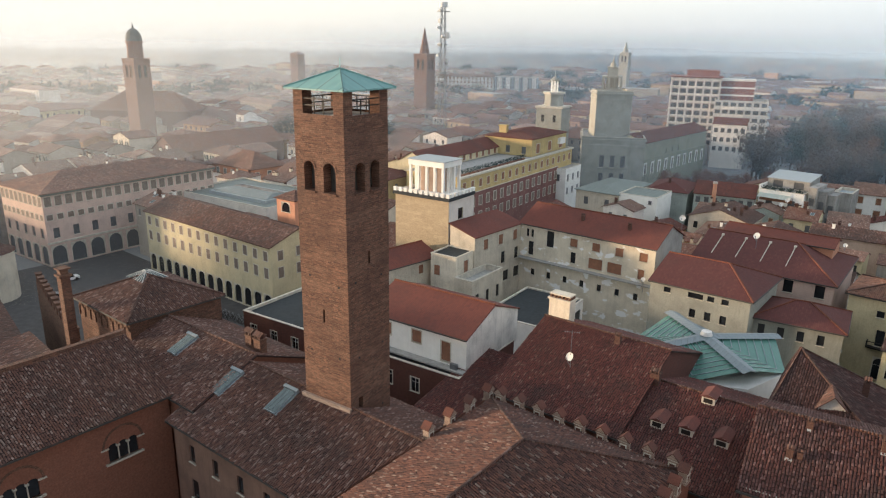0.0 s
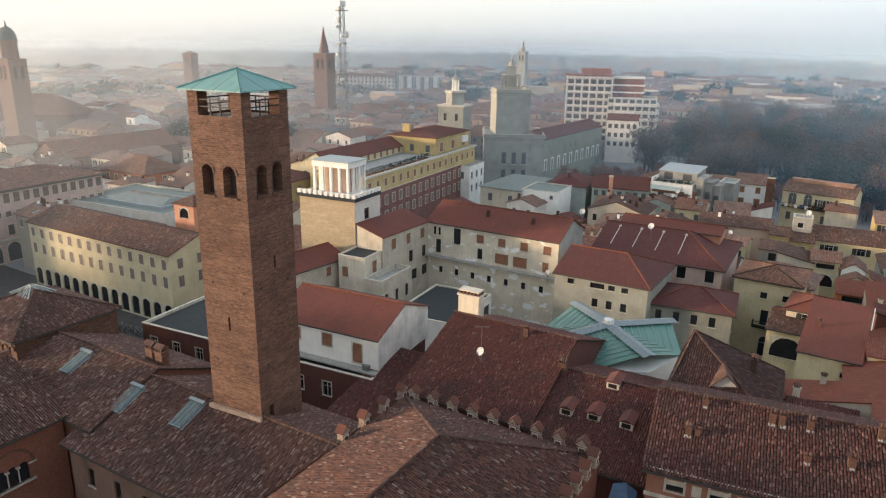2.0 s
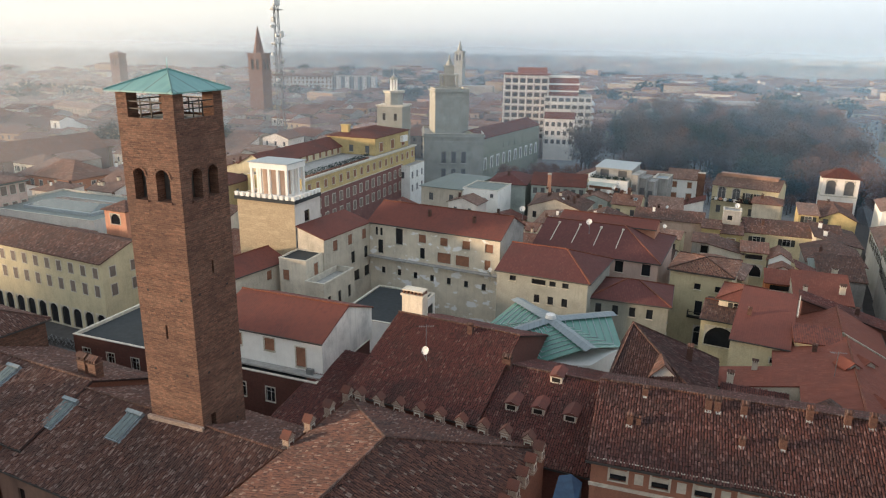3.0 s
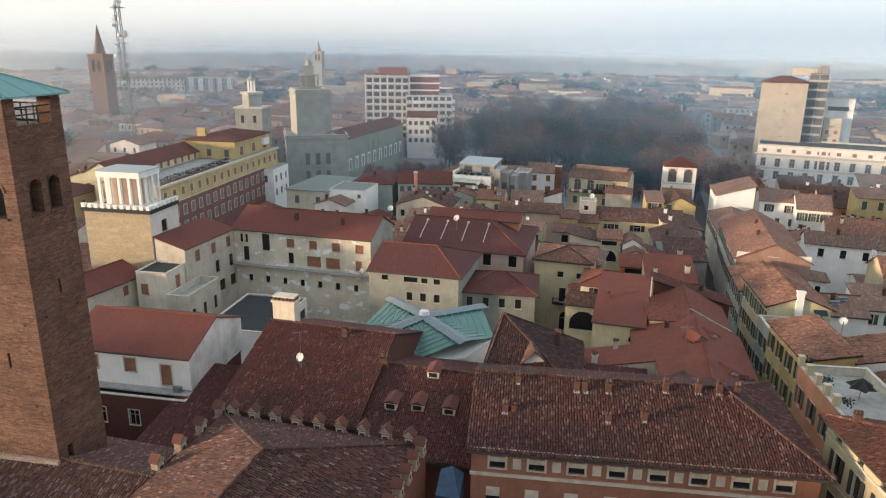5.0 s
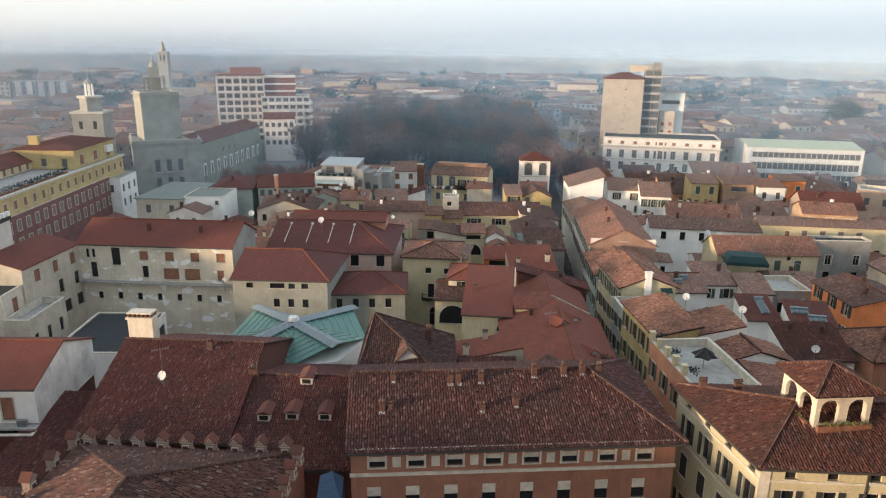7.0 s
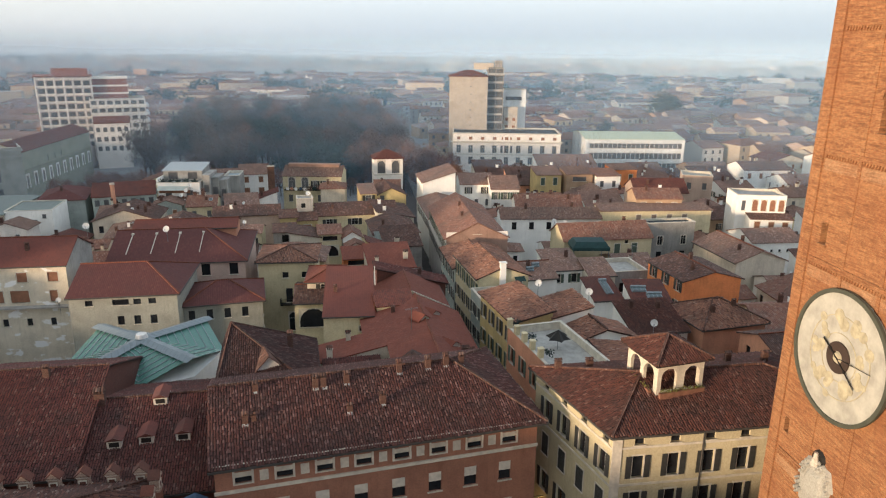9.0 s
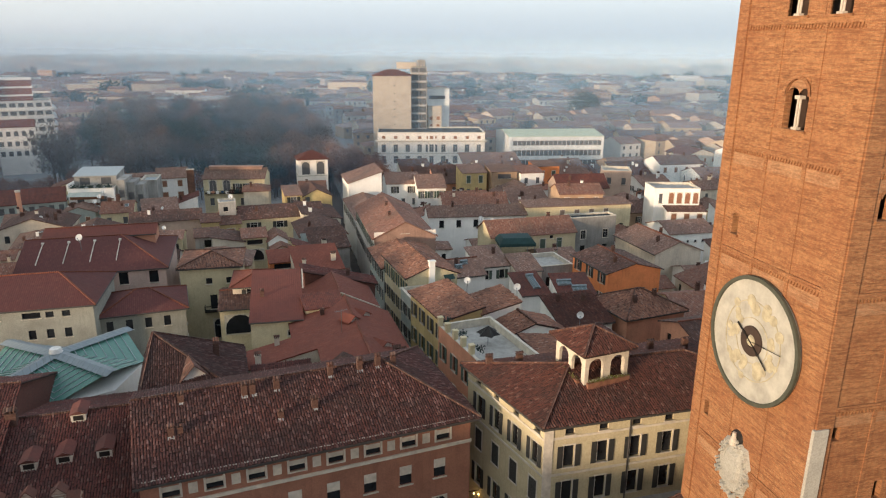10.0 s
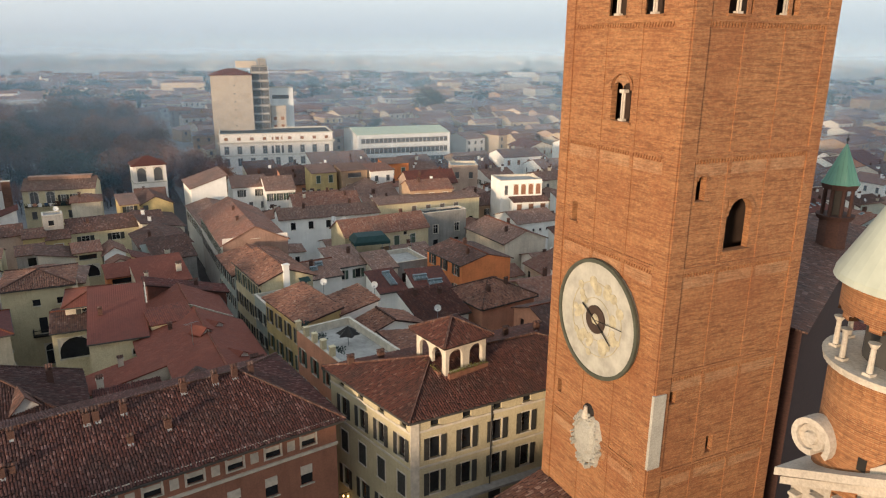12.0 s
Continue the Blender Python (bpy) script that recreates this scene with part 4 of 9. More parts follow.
# ---- around the tower: dark brick base block, white gabled house, courtyard wings ----
house("dark red brick block with a flat grey terrace roof", -81.2, 52.8, 6.5, 36.4, 13.4, 12.3, roof="flat", parapet=0.35, wall="brick_dark", top="felt", name="block", category="building",
      wins=[(0, 9, 9.2, 1.2, 1.8, "trimmed", 2.0, 34.2)])
WHITE = house("white house with a smooth red roof and brown blinds", -60.6, 57.3, 5.6, 15.2, 12.2, 17.0, roof="gx", rise=2.3, wall="white", top="flat_red", over=0.3, z0=12.4,
      wins=[(0, 1, 14.6, 1.4, 1.6, "blind", 8.0, 8.1), (0, 1, 13.3, 1.3, 2.5, "blind", 12.3, 12.4), (0, 1, 14.6, 1.3, 1.6, "blind", 3.4, 3.5)])
house("small house under a red tiled roof beside the stone tower block", -85.0, 73.6, -5.0, 8.4, 15.5, 14.2, roof="gy", rise=1.6, wall="cream", top="flat_red", wins=[(1, 2, 11.6, 1.1, 1.6, "blind")], chimneys=[(4, 5)])
CLAD = house("stone-clad tower block with a dark parapet", -86.9, 90.0, 6.0, 11.7, 8.3, 23.4, roof="flat", parapet=0.35, wall="blocks", top="felt", name="tower_block", category="building",
      wins=[(1, 1, 19.4, 1.5, 2.0, "bare", 3.8, 3.9), (1, 1, 14.8, 2.0, 2.6, "bare", 3.4, 3.5)])
house("cream courtyard wing under a red tiled roof", -75.0, 91.4, 0.0, 5.5, 14.1, 17.8, roof="shE", rise=1.5, wall="cream", top="flat_red", over=0.3,
      wins=[(1, 3, 14.9, 1.3, 1.9, "blind", 3.2, 12.2), (1, 2, 11.2, 1.2, 2.2, "bare", 8.6, 12.8), (1, 4, 7.6, 1.7, 2.0, "bare", 3.0, 13.0)])
house("stair block with a dark flat roof in the courtyard", -74.4, 85.6, 6.0, 5.2, 5.6, 15.2, roof="flat", parapet=0.1, wall="cream", top="felt", wins=[(1, 1, 12.0, 1.3, 2.2, "blind", 3.0, 3.1), (0, 1, 11.6, 1.2, 1.8, "blind", 1.3, 1.4)])
house("low courtyard house with a white balcony", -69.0, 85.4, 4.0, 3.6, 9.6, 11.2, roof="flat", parapet=0.95, wall="cream", top="terrace", wins=[(1, 3, 7.4, 1.0, 2.2, "bare"), (0, 1, 7.8, 1.0, 1.8, "bare")])
PEELING = house("peeling cream courtyard house with brown blinds under a red roof", -69.6, 105.5, 1.0, 26.2, 11.5, 18.0, roof="gx", rise=2.7, wall="peeling", top="flat_red",
      wins=[(0, 4, 15.2, 1.45, 1.5, "blind", 11.2, 24.2), (0, 1, 14.2, 1.5, 3.0, "bare", 6.4, 6.5), (0, 2, 12.0, 2.6, 1.9, "blind", 15.6, 19.2), (0, 2, 15.4, .55, 1.5, "bare", 1.6, 2.6),
            (0, 1, 12.0, 1.1, 1.8, "blind", 24.0, 24.1), (0, 1, 12.2, 1.0, 2.0, "bare", 11.2, 11.3), (0, 1, 12.0, 1.1, 2.6, "bare", 2.4, 2.5), (0, 7, 8.2, 0.8, 1.2, "bare", 3.0, 23.4)], chimneys=[(11, 3.2), (20, 3.0)])
house("pale house under a dark red hipped roof", -39.9, 96.6, 2.5, 14.4, 13.6, 16.0, lean=-2.0, roof="hipE", rise=2.6, wall="sage", top="flat_dark",
      wins=[(0, 1, 14.4, 1.0, 0.8, "bare", 2.6, 2.7), (0, 1, 14.4, 2.2, 0.8, "bare", 6.8, 6.9), (0, 2, 14.4, 1.0, 0.8, "bare", 9.0, 11.0), (0, 3, 11.4, 0.9, 1.3, "bare", 6.6, 11.0)])
STRIPED = house("house under a wide dark red roof with pale ridge strips", -40.5, 114.0, 2.5, 21.9, 19.0, 15.2, roof="hipE", rise=3.2, wall="rose", top="flat_dark", wins=[(0, 5, 12.6, 1.4, 2.0, "bare", 2, 20)])
# low sun on this edge is put in as salmon wall colour
house("raised attic roof strip with an orange lit edge", -39.0, 125.0, 2.5, 17.5, 6.0, 18.2, roof="gx", rise=0.9, wall="salmon", top="flat_red", z0=14.0)
house("low pale house under a dark red hipped roof", -25.6, 99.9, 8.0, 11.4, 9.6, 13.0, roof="hip", rise=1.8, wall="sage", top="flat_dark", wins=[(0, 4, 10.4, 0.9, 1.5, "bare", 1.2, 8.8), (1, 2, 7.5, 0.9, 1.5, "bare")])
house("flat dark roof over a courtyard passage", -60.8, 82.5, 6.0, 10.5, 15.0, 8.8, roof="flat", parapet=0.15, wall="white", top="felt", wins=[(1, 4, 5.6, 2.4, 2.0, "bare")])

# ---- roofs behind the crenellated loggia ----
DISHED = house("house under a large old red tiled roof with a white dish", -39.6, 55.0, 2.0, 15.0, 24.0, 14.2, roof="gx", rise=4.6, wall="brick_dark", tiles="clay_red", top="tile_red", chimneys=[(9.6, 11.0, 0.6, 1.2)], over=0.3)
DORMERED = house("house under an old red tiled roof with little dormers", -24.8, 53.6, 4.0, 13.4, 21.0, 12.9, roof="gx", rise=3.85, wall="brick_dark", tiles="clay_red", top="tile_red", over=0.3, chimneys=[(0.8, 10.0, 0.9, 1.6)])
house("low annexe under a dark red roof", -46.0, 50.6, 4.0, 9.4, 13.0, 11.5, roof="shS", rise=2.2, wall="brick_dark", top="tile_red", tiles="clay_red")
PINK = house("pink-brown palace with small attic windows under brown tiles", -11.7, 50.0, 9.0, 27.8, 15.0, 18.0, roof="hipE", rise=2.9, wall="pink", tiles="clay_dark", name="palace", category="palace", over=0.7,
      wins=[(0, 8, 15.9, 1.3, 1.0, "halfblind pale", 2.2, 25.1), (0, 8, 12.1, 1.15, 1.9, "halfblind pale", 1.9, 24.8), (0, 8, 7.4, 1.3, 2.6, "arch", 1.9, 24.8),
            (1, 4, 15.9, 1.2, 1.0, "bare"), (1, 4, 12.1, 1.15, 1.9, "bare"), (1, 4, 7.4, 1.3, 2.4, "bare")],
      chimneys=[(2.6, 3.4, .5, 1.0), (3.3, 3.5, .45, .8), (3.6, 6.6, .5, .9), (8.8, 6.2, .5, 1.2), (9.5, 6.2, .5, 1.2), (11.6, 6.3, .5, 1.1), (11.4, 3.2, .45, .8), (14.4, 3.6, .55, 1.1), (16.6, 6.8, .5, 1.2), (19.4, 6.9, .5, 1.2), (21.2, 7.0, .5, 1.2), (22.8, 7.2, .5, 1.2)])

# ---- left side of the street, behind the pink palace ----
PEAKED = house("house under a dark pointed roof with a white dormer", -14.6, 65.4, 5.0, 10.4, 13.6, 15.4, roof="peak", rise=4.3, wall="cream", tiles="clay_black", over=0.3, chimneys=[(7.6, 9.0, .6, 1.9)])
LEANTO = house("low lean-to under a red tiled roof", -3.6, 66.6, 4.0, 6.6, 9.8, 12.6, roof="shS", rise=1.6, wall="cream", top="tile_red", tiles="clay_red", over=0.2)
house("low wing under a smooth orange slope with a pale end wall", -4.7, 77.0, 3.0, 5.6, 5.2, 13.55, roof="shW", rise=1.22, wall="cream", top="tile_rust", over=0.2, chimneys=[(1.2, .6, .7, 1.5, "cream"), (3.6, 4.4, .6, 1.2, "cream")], gutter=False)
BROAD = house("house under a broad smooth orange roof above the court", 0.9, 77.3, 3.0, 13.8, 14.0, 13.6, roof="gyL 0.565 1.18", rise=2.9, wall="cream", top="tile_rust", over=0.2, chimneys=[(4.2, 9.6, .5, .9)], gutter=False)
STREETEND = house("house under an orange roof falling to the street", 4.0, 68.2, 3.0, 11.2, 9.1, 13.6, roof="gyL 0.464 1.76", rise=2.9, wall="cream", top="tile_rust", over=0.2, chimneys=[(8.6, 5.4, .8, 1.4), (3.6, 1.0, .7, 1.3), (9.8, 7.0, .5, 1.0)], gutter=False)
house("yellow roof shed under a red tiled slope", 2.5, 88.6, 8.0, 5.2, 3.4, 16.1, roof="shS", rise=0.8, wall="yellow", top="tile_red", z0=14.4, over=0.3, gutter=False)
RED = house("yellow-walled house under a long red roof slope", -4.6, 87.4, -1.0, 6.6, 12.8, 15.4, roof="shS", rise=2.6, wall="yellow", top="flat_red", over=0.35, wins=[(0, 1, 13.0, 0.7, 0.8, "arch", 5.0, 5.1)], chimneys=[(1.4, 6.0, .5, 1.0)])
GABLED = house("house with a pale-edged gable under an orange roof", 2.4, 94.6, 3.0, 10.6, 9.4, 13.3, roof="gy", rise=2.6, wall="cream", top="tile_rust", over=0.4)
house("house under a dark red slope falling to the street", 3.0, 104.4, 2.0, 11.0, 4.0, 13.4, roof="shE", rise=2.8, wall="brick_dark", top="tile_red", chimneys=[(7, 2)], tiles="clay_red")
house("cream house with a white window under a hipped red roof", -7.8, 105.0, -2.0, 5.4, 7.6, 14.4, roof="hip", rise=0.9, wall="cream", top="tile_rust", wins=[(0, 1, 12.2, 1.3, 1.6, "shut", 2.7, 2.8)])
COURT = house("tall cream court house with small square windows under a brown roof", -16.4, 114.0, -1.0, 9.4, 10.0, 15.0, roof="hip", rise=1.2, wall="yellow", top="tile", wins=[(0, 2, 12.0, 1.0, 1.0, "bare", 4.4, 7.6), (0, 1, 7.6, 1.1, 2.5, "bare", 4.9, 5.0), (0, 1, 8.2, 1.0, 1.6, "shutclosed pale", 7.9, 8.0), (0, 1, 2.4, 2.0, 3.4, "arch", 5.6, 5.7)], tiles="clay_mid")
part("balcony", Shape().box(3.4, -.9, 7.3, 6.4, 0, 7.5).box(3.4, -.9, 7.5, 3.5, 0, 8.4).box(6.3, -.9, 7.5, 6.4, 0, 8.4).box(3.4, -.9, 8.3, 6.4, -.82, 8.4), "iron", COURT[0], "small iron balcony")
house("low house with a wide open loggia arch", -9.6, 101.5, 0.0, 5.6, 9.5, 12.2, roof="gx", rise=1.2, wall="yellow", top="tile", wins=[(0, 1, 8.0, 4.2, 3.0, "arch_open", 2.8, 2.9)])


# ---- right side of the street: pale yellow corner house and the row behind it ----
YELLOW = house("pale yellow corner house with dark shutters under a brown hipped roof", 20.7, 48.7, 1.9, 25.0, 12.9, 19.5, lean=13.0, roof="hip", rise=2.0, wall="yellow", tiles="clay_rust", over=0.55, name="corner_house",
      wins=[(0, 7, 18.15, 0.85, 0.95, "bare", 2.3, 21.5), (0, 7, 15.0, 1.0, 2.1, "shut dark", 2.3, 21.5), (0, 7, 11.4, 1.0, 2.2, "shut dark", 2.3, 21.5), (0, 7, 7.6, 1.15, 2.3, "shutclosed dark", 2.3, 21.5),
            (3, 4, 18.15, 0.85, 0.95, "bare", 2.0, 11.8), (3, 4, 15.0, 1.0, 2.1, "shut dark", 2.3, 11.5), (3, 4, 11.2, 1.15, 2.2, "shutclosed dark", 2.3, 11.5), (3, 4, 7.2, 1.0, 2.1, "shut dark", 2.3, 11.5)],
      chimneys=[(1.4, 11.6, .6, 1.0), (4.2, 11.0, .6, 1.0), (17, 9), (20, 8)])
BELVEDERE = house("belvedere of cream arches under a brown tiled cap", 25.7, 52.3, 10.0, 4.7, 4.8, 24.0, roof="hip", rise=1.15, wall="cream", tiles="clay_rust", over=0.55, z0=23.5, name="roof_belvedere", category="belvedere", gutter=False)
house("pink house with an open roof terrace", 21.1, 62.6, 9.8, 7.2, 16.2, 15.6, roof="flat", parapet=0.9, wall="salmon", top="terrace",
      wins=[(3, 5, 12.4, 1.0, 2.0, "shutgreen dark"), (3, 5, 8.6, 1.0, 2.0, "shut dark"), (3, 5, 5.0, 1.0, 2.0, "shut dark")])
house("house under a brown roof sloping to the street", 19.5, 80.4, 10.0, 5.4, 12.0, 16.3, roof="shW", rise=1.0, wall="ochre", top="tile", tiles="clay_mid", wins=[(3, 4, 13.0, 1.0, 2.0, "shut dark"), (3, 4, 9.2, 1.0, 2.0, "shutgreen dark"), (3, 4, 5.4, 1.0, 2.0, "shut dark")])
house("small roof with a white verge above the terrace", 24.9, 81.2, 5.0, 5.2, 7.0, 16.4, roof="shW", rise=1.1, wall="white", top="tile", tiles="clay_mid", over=0.25)
house("house with a pale gable end under a brown roof", 26.3, 76.0, 8.0, 8.2, 4.9, 15.2, roof="gy", rise=1.3, wall="white", top="tile", tiles="clay_mid", over=0.25)
house("house under a low brown roof behind the corner house", 28.4, 67.5, 4.0, 9.0, 7.5, 14.6, roof="shE", rise=1.3, wall="white", top="tile", tiles="clay_mid")
house("grey house with a low roof terrace", 18.3, 93.0, 7.0, 7.6, 7.4, 13.4, roof="flat", parapet=0.5, wall="greygreen", top="zinc", wins=[(3, 3, 10.4, 1.0, 1.8, "shut dark"), (3, 3, 6.8, 1.0, 1.8, "shut dark")])
PILLARED = house("yellow house with a white gable wall under a brown roof", 18.6, 100.8, 7.0, 8.2, 13.4, 15.4, roof="gy", rise=1.6, wall="yellow", top="tile", wins=[(3, 5, 12.2, 1.0, 2.0, "shutgreen dark"), (3, 5, 8.4, 1.0, 2.0, "shut dark"), (3, 5, 4.6, 1.0, 2.0, "shut dark"), (0, 1, 12.6, 1.1, 2.2, "shutclosed dark", 6.6, 6.7)], tiles="clay_mid")
part("chimney", Shape().box(3.4, -.5, 13.4, 4.3, .1, 17.6).box(3.3, -.6, 17.6, 4.4, .2, 17.8), "white", PILLARED[0], "thick white chimney pier")
part("awning", Shape().poly([(5.8, -.1, 15.2), (7.5, -.1, 15.2), (7.5, -1.1, 14.7), (5.8, -1.1, 14.7)]), "awning", PILLARED[0], "small green awning")
SKYLIT = house("house under a brown roof with skylights", 27.2, 105.6, 6.0, 5.6, 9.0, 13.4, roof="gx", rise=1.5, wall="white", top="tile_mid", chimneys=[(1.5, 3.0)])
house("small white house with grey shutters", 33.0, 111.2, 5.0, 6.0, 6.6, 12.9, roof="shS", rise=1.6, wall="white", top="tile_mid", wins=[(0, 2, 10.4, 1.0, 1.6, "shutgreen dark"), (0, 1, 7.0, 1.0, 1.8, "bare", 1.4, 1.5)], chimneys=[(4.4, 4.0)])
house("low cottage under a brown slope", 39.2, 108.4, 3.0, 4.6, 5.6, 12.6, roof="shS", rise=1.3, wall="cream", top="tile_mid")
K3 = house("low house under a dark red slope with a glazed strip", 36.4, 97.8, 2.0, 4.6, 6.0, 12.3, roof="shS", rise=1.5, wall="white", top="tile_red")
K4 = house("low house under a red slope with two skylights", 41.5, 93.8, -6.0, 5.8, 7.6, 12.4, roof="shS", rise=1.7, wall="white", top="tile_red")
house("house under a dark brown roof with dishes", 37.8, 85.4, 4.0, 8.2, 7.0, 11.9, roof="shS", rise=2.0, wall="white", top="tile", tiles="clay_rust", chimneys=[(6.0, 5.0), (2.0, 5.5)])
house("house under a broad brown hipped roof by the bell tower", 47.6, 84.6, 10.0, 10.4, 9.4, 12.6, roof="hip", rise=2.2, wall="salmon", top="tile", tiles="clay_mid", chimneys=[(3, 2.4), (7, 3.0)])
house("house under a big brown roof behind the orange house", 71.0, 117.6, 4.0, 10.4, 15.0, 11.2, roof="gy", rise=2.0, wall="cream", top="tile_mid", chimneys=[(3, 4), (7, 9)])
STREETROW = house("white house under a faded orange roof along the street", 17.3, 129.4, 0.5, 12.2, 28.6, 14.0, roof="gy", rise=3.0, wall="palewall", top="tile_warm", wins=[(3, 9, 10.8, 1.0, 1.9, "shutgreen"), (3, 9, 7.2, 1.0, 1.9, "shut"), (0, 1, 14.6, 1.6, 0.5, "bare", 6.1, 6.2)], near=False, chimneys=[(4.5, 9, .5, .8), (5.2, 17, .5, .8)])
part("gable_render", Shape().poly([(0.02, -.05, 9), (12.18, -.05, 9), (12.18, -.05, 13.9), (6.1, -.05, 16.9), (.02, -.05, 13.9)]).poly([(.02, -.05, 9), (.02, -.05, 13.9), (.02, .05, 13.9), (.02, .05, 9)]), "pinkcream", STREETROW[0], "bare tan gable end")
house("pale house under a low brown roof in the street row", 16.9, 114.8, 3.0, 10.6, 13.0, 12.6, roof="gy", rise=1.3, wall="greygreen", top="tile", wins=[(3, 4, 9.8, 1.0, 1.9, "shut"), (3, 4, 6.4, 1.0, 1.9, "shut")], tiles="clay_mid")
house("low white house in the street row before the park", 17.4, 158.6, 2.0, 10.0, 24.0, 10.6, roof="gy", rise=1.4, wall="white", top="tile_mid", wins=[(3, 7, 7.4, 1.0, 1.8, "shut")], near=False)
house("house with a blank white wall under a brown roof", 18.2, 184.2, 2.0, 8.8, 14.0, 14.4, roof="shW", rise=2.7, wall="white", top="tile_mid", near=False)
house("white house with a patched wall", 29.0, 188.8, -3.0, 9.2, 12.0, 13.0, roof="gx", wall="white", top="tile_mid", near=False, wins=[(0, 2, 10.2, 1.0, 1.8, "shut"), (0, 3, 6.8, 1.0, 1.8, "bare")])
house("white house with grey shutters under a brown roof", 36.4, 181.6, -4.0, 7.6, 14.0, 13.0, roof="gx", wall="white", top="tile_mid", near=False, wins=[(0, 3, 10.0, 1.1, 1.9, "shutgreen"), (0, 3, 6.0, 1.0, 1.8, "shut")])
house("long white house under a brown roof", 32.8, 151.2, -4.0, 23.0, 7.0, 12.4, roof="gx", rise=1.7, wall="white", top="tile_mid", near=False, wins=[(0, 3, 9.6, 1.1, 1.7, "bare", 3.0, 11.0)], chimneys=[(6, 3), (17, 4)])
house("pale house under a long brown roof behind the white house", 38.4, 160.6, -6.0, 16.0, 9.0, 12.8, roof="gx", rise=2.1, wall="palewall", top="tile_warm", near=False, chimneys=[(3, 3, .6, 1.1, "cream"), (9, 5), (13, 3)])
house("yellow house behind a green roof awning", 41.7, 131.7, 4.0, 19.2, 8.0, 12.4, roof="gx", rise=2.5, wall="yellow", top="tile_warm", near=False, wins=[(0, 2, 8.6, 1.2, 2.4, "shutgreenclosed", 11.6, 15.4), (0, 1, 11.0, .8, .7, "bare", 13.6, 13.7)], chimneys=[(15, 5, .6, 1.1)])
house("bright orange house under a brown roof", 52.3, 100.4, 3.6, 9.9, 11.5, 14.0, lean=3.0, roof="gy", rise=1.3, wall="orange", top="tile", wins=[(3, 3, 11.6, 1.1, 1.9, "shut"), (3, 3, 8.0, 1.1, 1.9, "shut")], chimneys=[(3, 3), (5, 7)])
house("long pale yellow house with small shuttered windows", 55.9, 150.4, -2.0, 26.4, 5.0, 13.8, roof="shS", rise=.6, wall="yellow", top="tile_mid", near=False, wins=[(0, 4, 11.0, 1.1, 1.7, "shutclosed pale", 9.0, 20.0), (0, 6, 7.2, 1.1, 1.7, "bare")])
house("tan house with white windows raised above its neighbour", 66.2, 155.2, -6.0, 10.9, 8.0, 15.6, roof="gx", rise=1.7, wall="tan", top="tile_warm", near=False, wins=[(0, 3, 12.9, 1.2, 1.6, "trimmed")], chimneys=[(3, 3), (7, 5, .6, 1.1, "white")])
house("weathered grey rendered house with a flat top", 61.2, 136.2, 3.0, 10.8, 3.6, 13.9, roof="flat", parapet=.3, wall="grey", top="felt", near=False, wins=[(0, 2, 9.4, 1.2, 1.9, "trimmed", 3.0, 8.4), (0, 2, 6.0, 1.2, 1.9, "bare", 3.0, 8.4)])
house("white house with red arched loggia windows", 89.0, 150.6, -12.0, 11.2, 8.0, 16.4, roof="flat", parapet=.5, wall="white", top="concrete", near=False, wins=[(0, 4, 13.2, 1.2, 2.6, "archblind", 4.2, 10.2), (0, 1, 13.2, .9, 2.4, "bare", 1.6, 1.7)])
house("white lower storey under the arched loggia", 90.6, 146.6, -12.0, 9.4, 3.8, 12.2, roof="shS", rise=.6, wall="white", top="tile", near=False, wins=[(0, 3, 9.4, 1.2, 2.0, "blind"), (0, 2, 6.2, 1.2, 1.8, "bare")])
house("house under a red roof with white dormers", 73.5, 173.5, -6.0, 14.0, 10.0, 13.2, roof="gx", rise=2.8, wall="salmon_pale", top="tile_red", near=False, chimneys=[(4, 3), (11, 6)])
house("small orange house with closed green shutters", 79.6, 206.0, 0.0, 7.6, 8.0, 13.4, roof="shS", rise=.5, wall="orange", top="tile_mid", near=False, wins=[(0, 2, 9.6, 1.2, 2.2, "shutgreenclosed")])
house("yellow house with teal shutters under a brown slope", 54.0, 201.0, 0.0, 7.6, 8.0, 13.0, roof="shS", rise=1.2, wall="ochre", top="tile_mid", near=False, wins=[(0, 2, 9.8, 1.2, 2.2, "shutgreenclosed"), (0, 2, 6.0, 1.2, 2.0, "bare")])
house("tan house with an open attic under a brown slope", 62.6, 199.0, 0.0, 8.0, 8.0, 13.4, roof="shS", rise=.9, wall="tan", top="tile_mid", near=False, wins=[(0, 1, 11.2, 4.2, 1.4, "bare"), (0, 2, 7.4, 1.1, 1.8, "blind")])
house("white house beside the tan attic house", 71.4, 198.0, 0.0, 7.4, 8.0, 13.0, roof="shS", rise=.9, wall="white", top="tile_warm", near=False, wins=[(0, 2, 9.6, 1.1, 1.8, "bare")])
house("peach house with a roof terrace", 93.8, 189.0, -22.0, 8.4, 8.0, 14.0, roof="flat", parapet=.6, wall="salmon_pale", top="terrace", near=False, wins=[(0, 2, 10.6, 1.2, 1.9, "bare")], chimneys=())
house("flat grey roof terrace between the orange house and the skylit roofs", 45.6, 113.6, 4.0, 6.4, 8.0, 10.6, roof="flat", parapet=.7, wall="grey", top="terrace", wins=[(0, 2, 7.4, 1.0, 1.8, "bare")])
house("long low white house with small windows", 82.3, 131.4, 0.0, 11.0, 10.0, 11.0, roof="gx", wall="white", top="tile_mid", near=False, wins=[(0, 6, 8.6, 0.6, 0.6, "bare")])
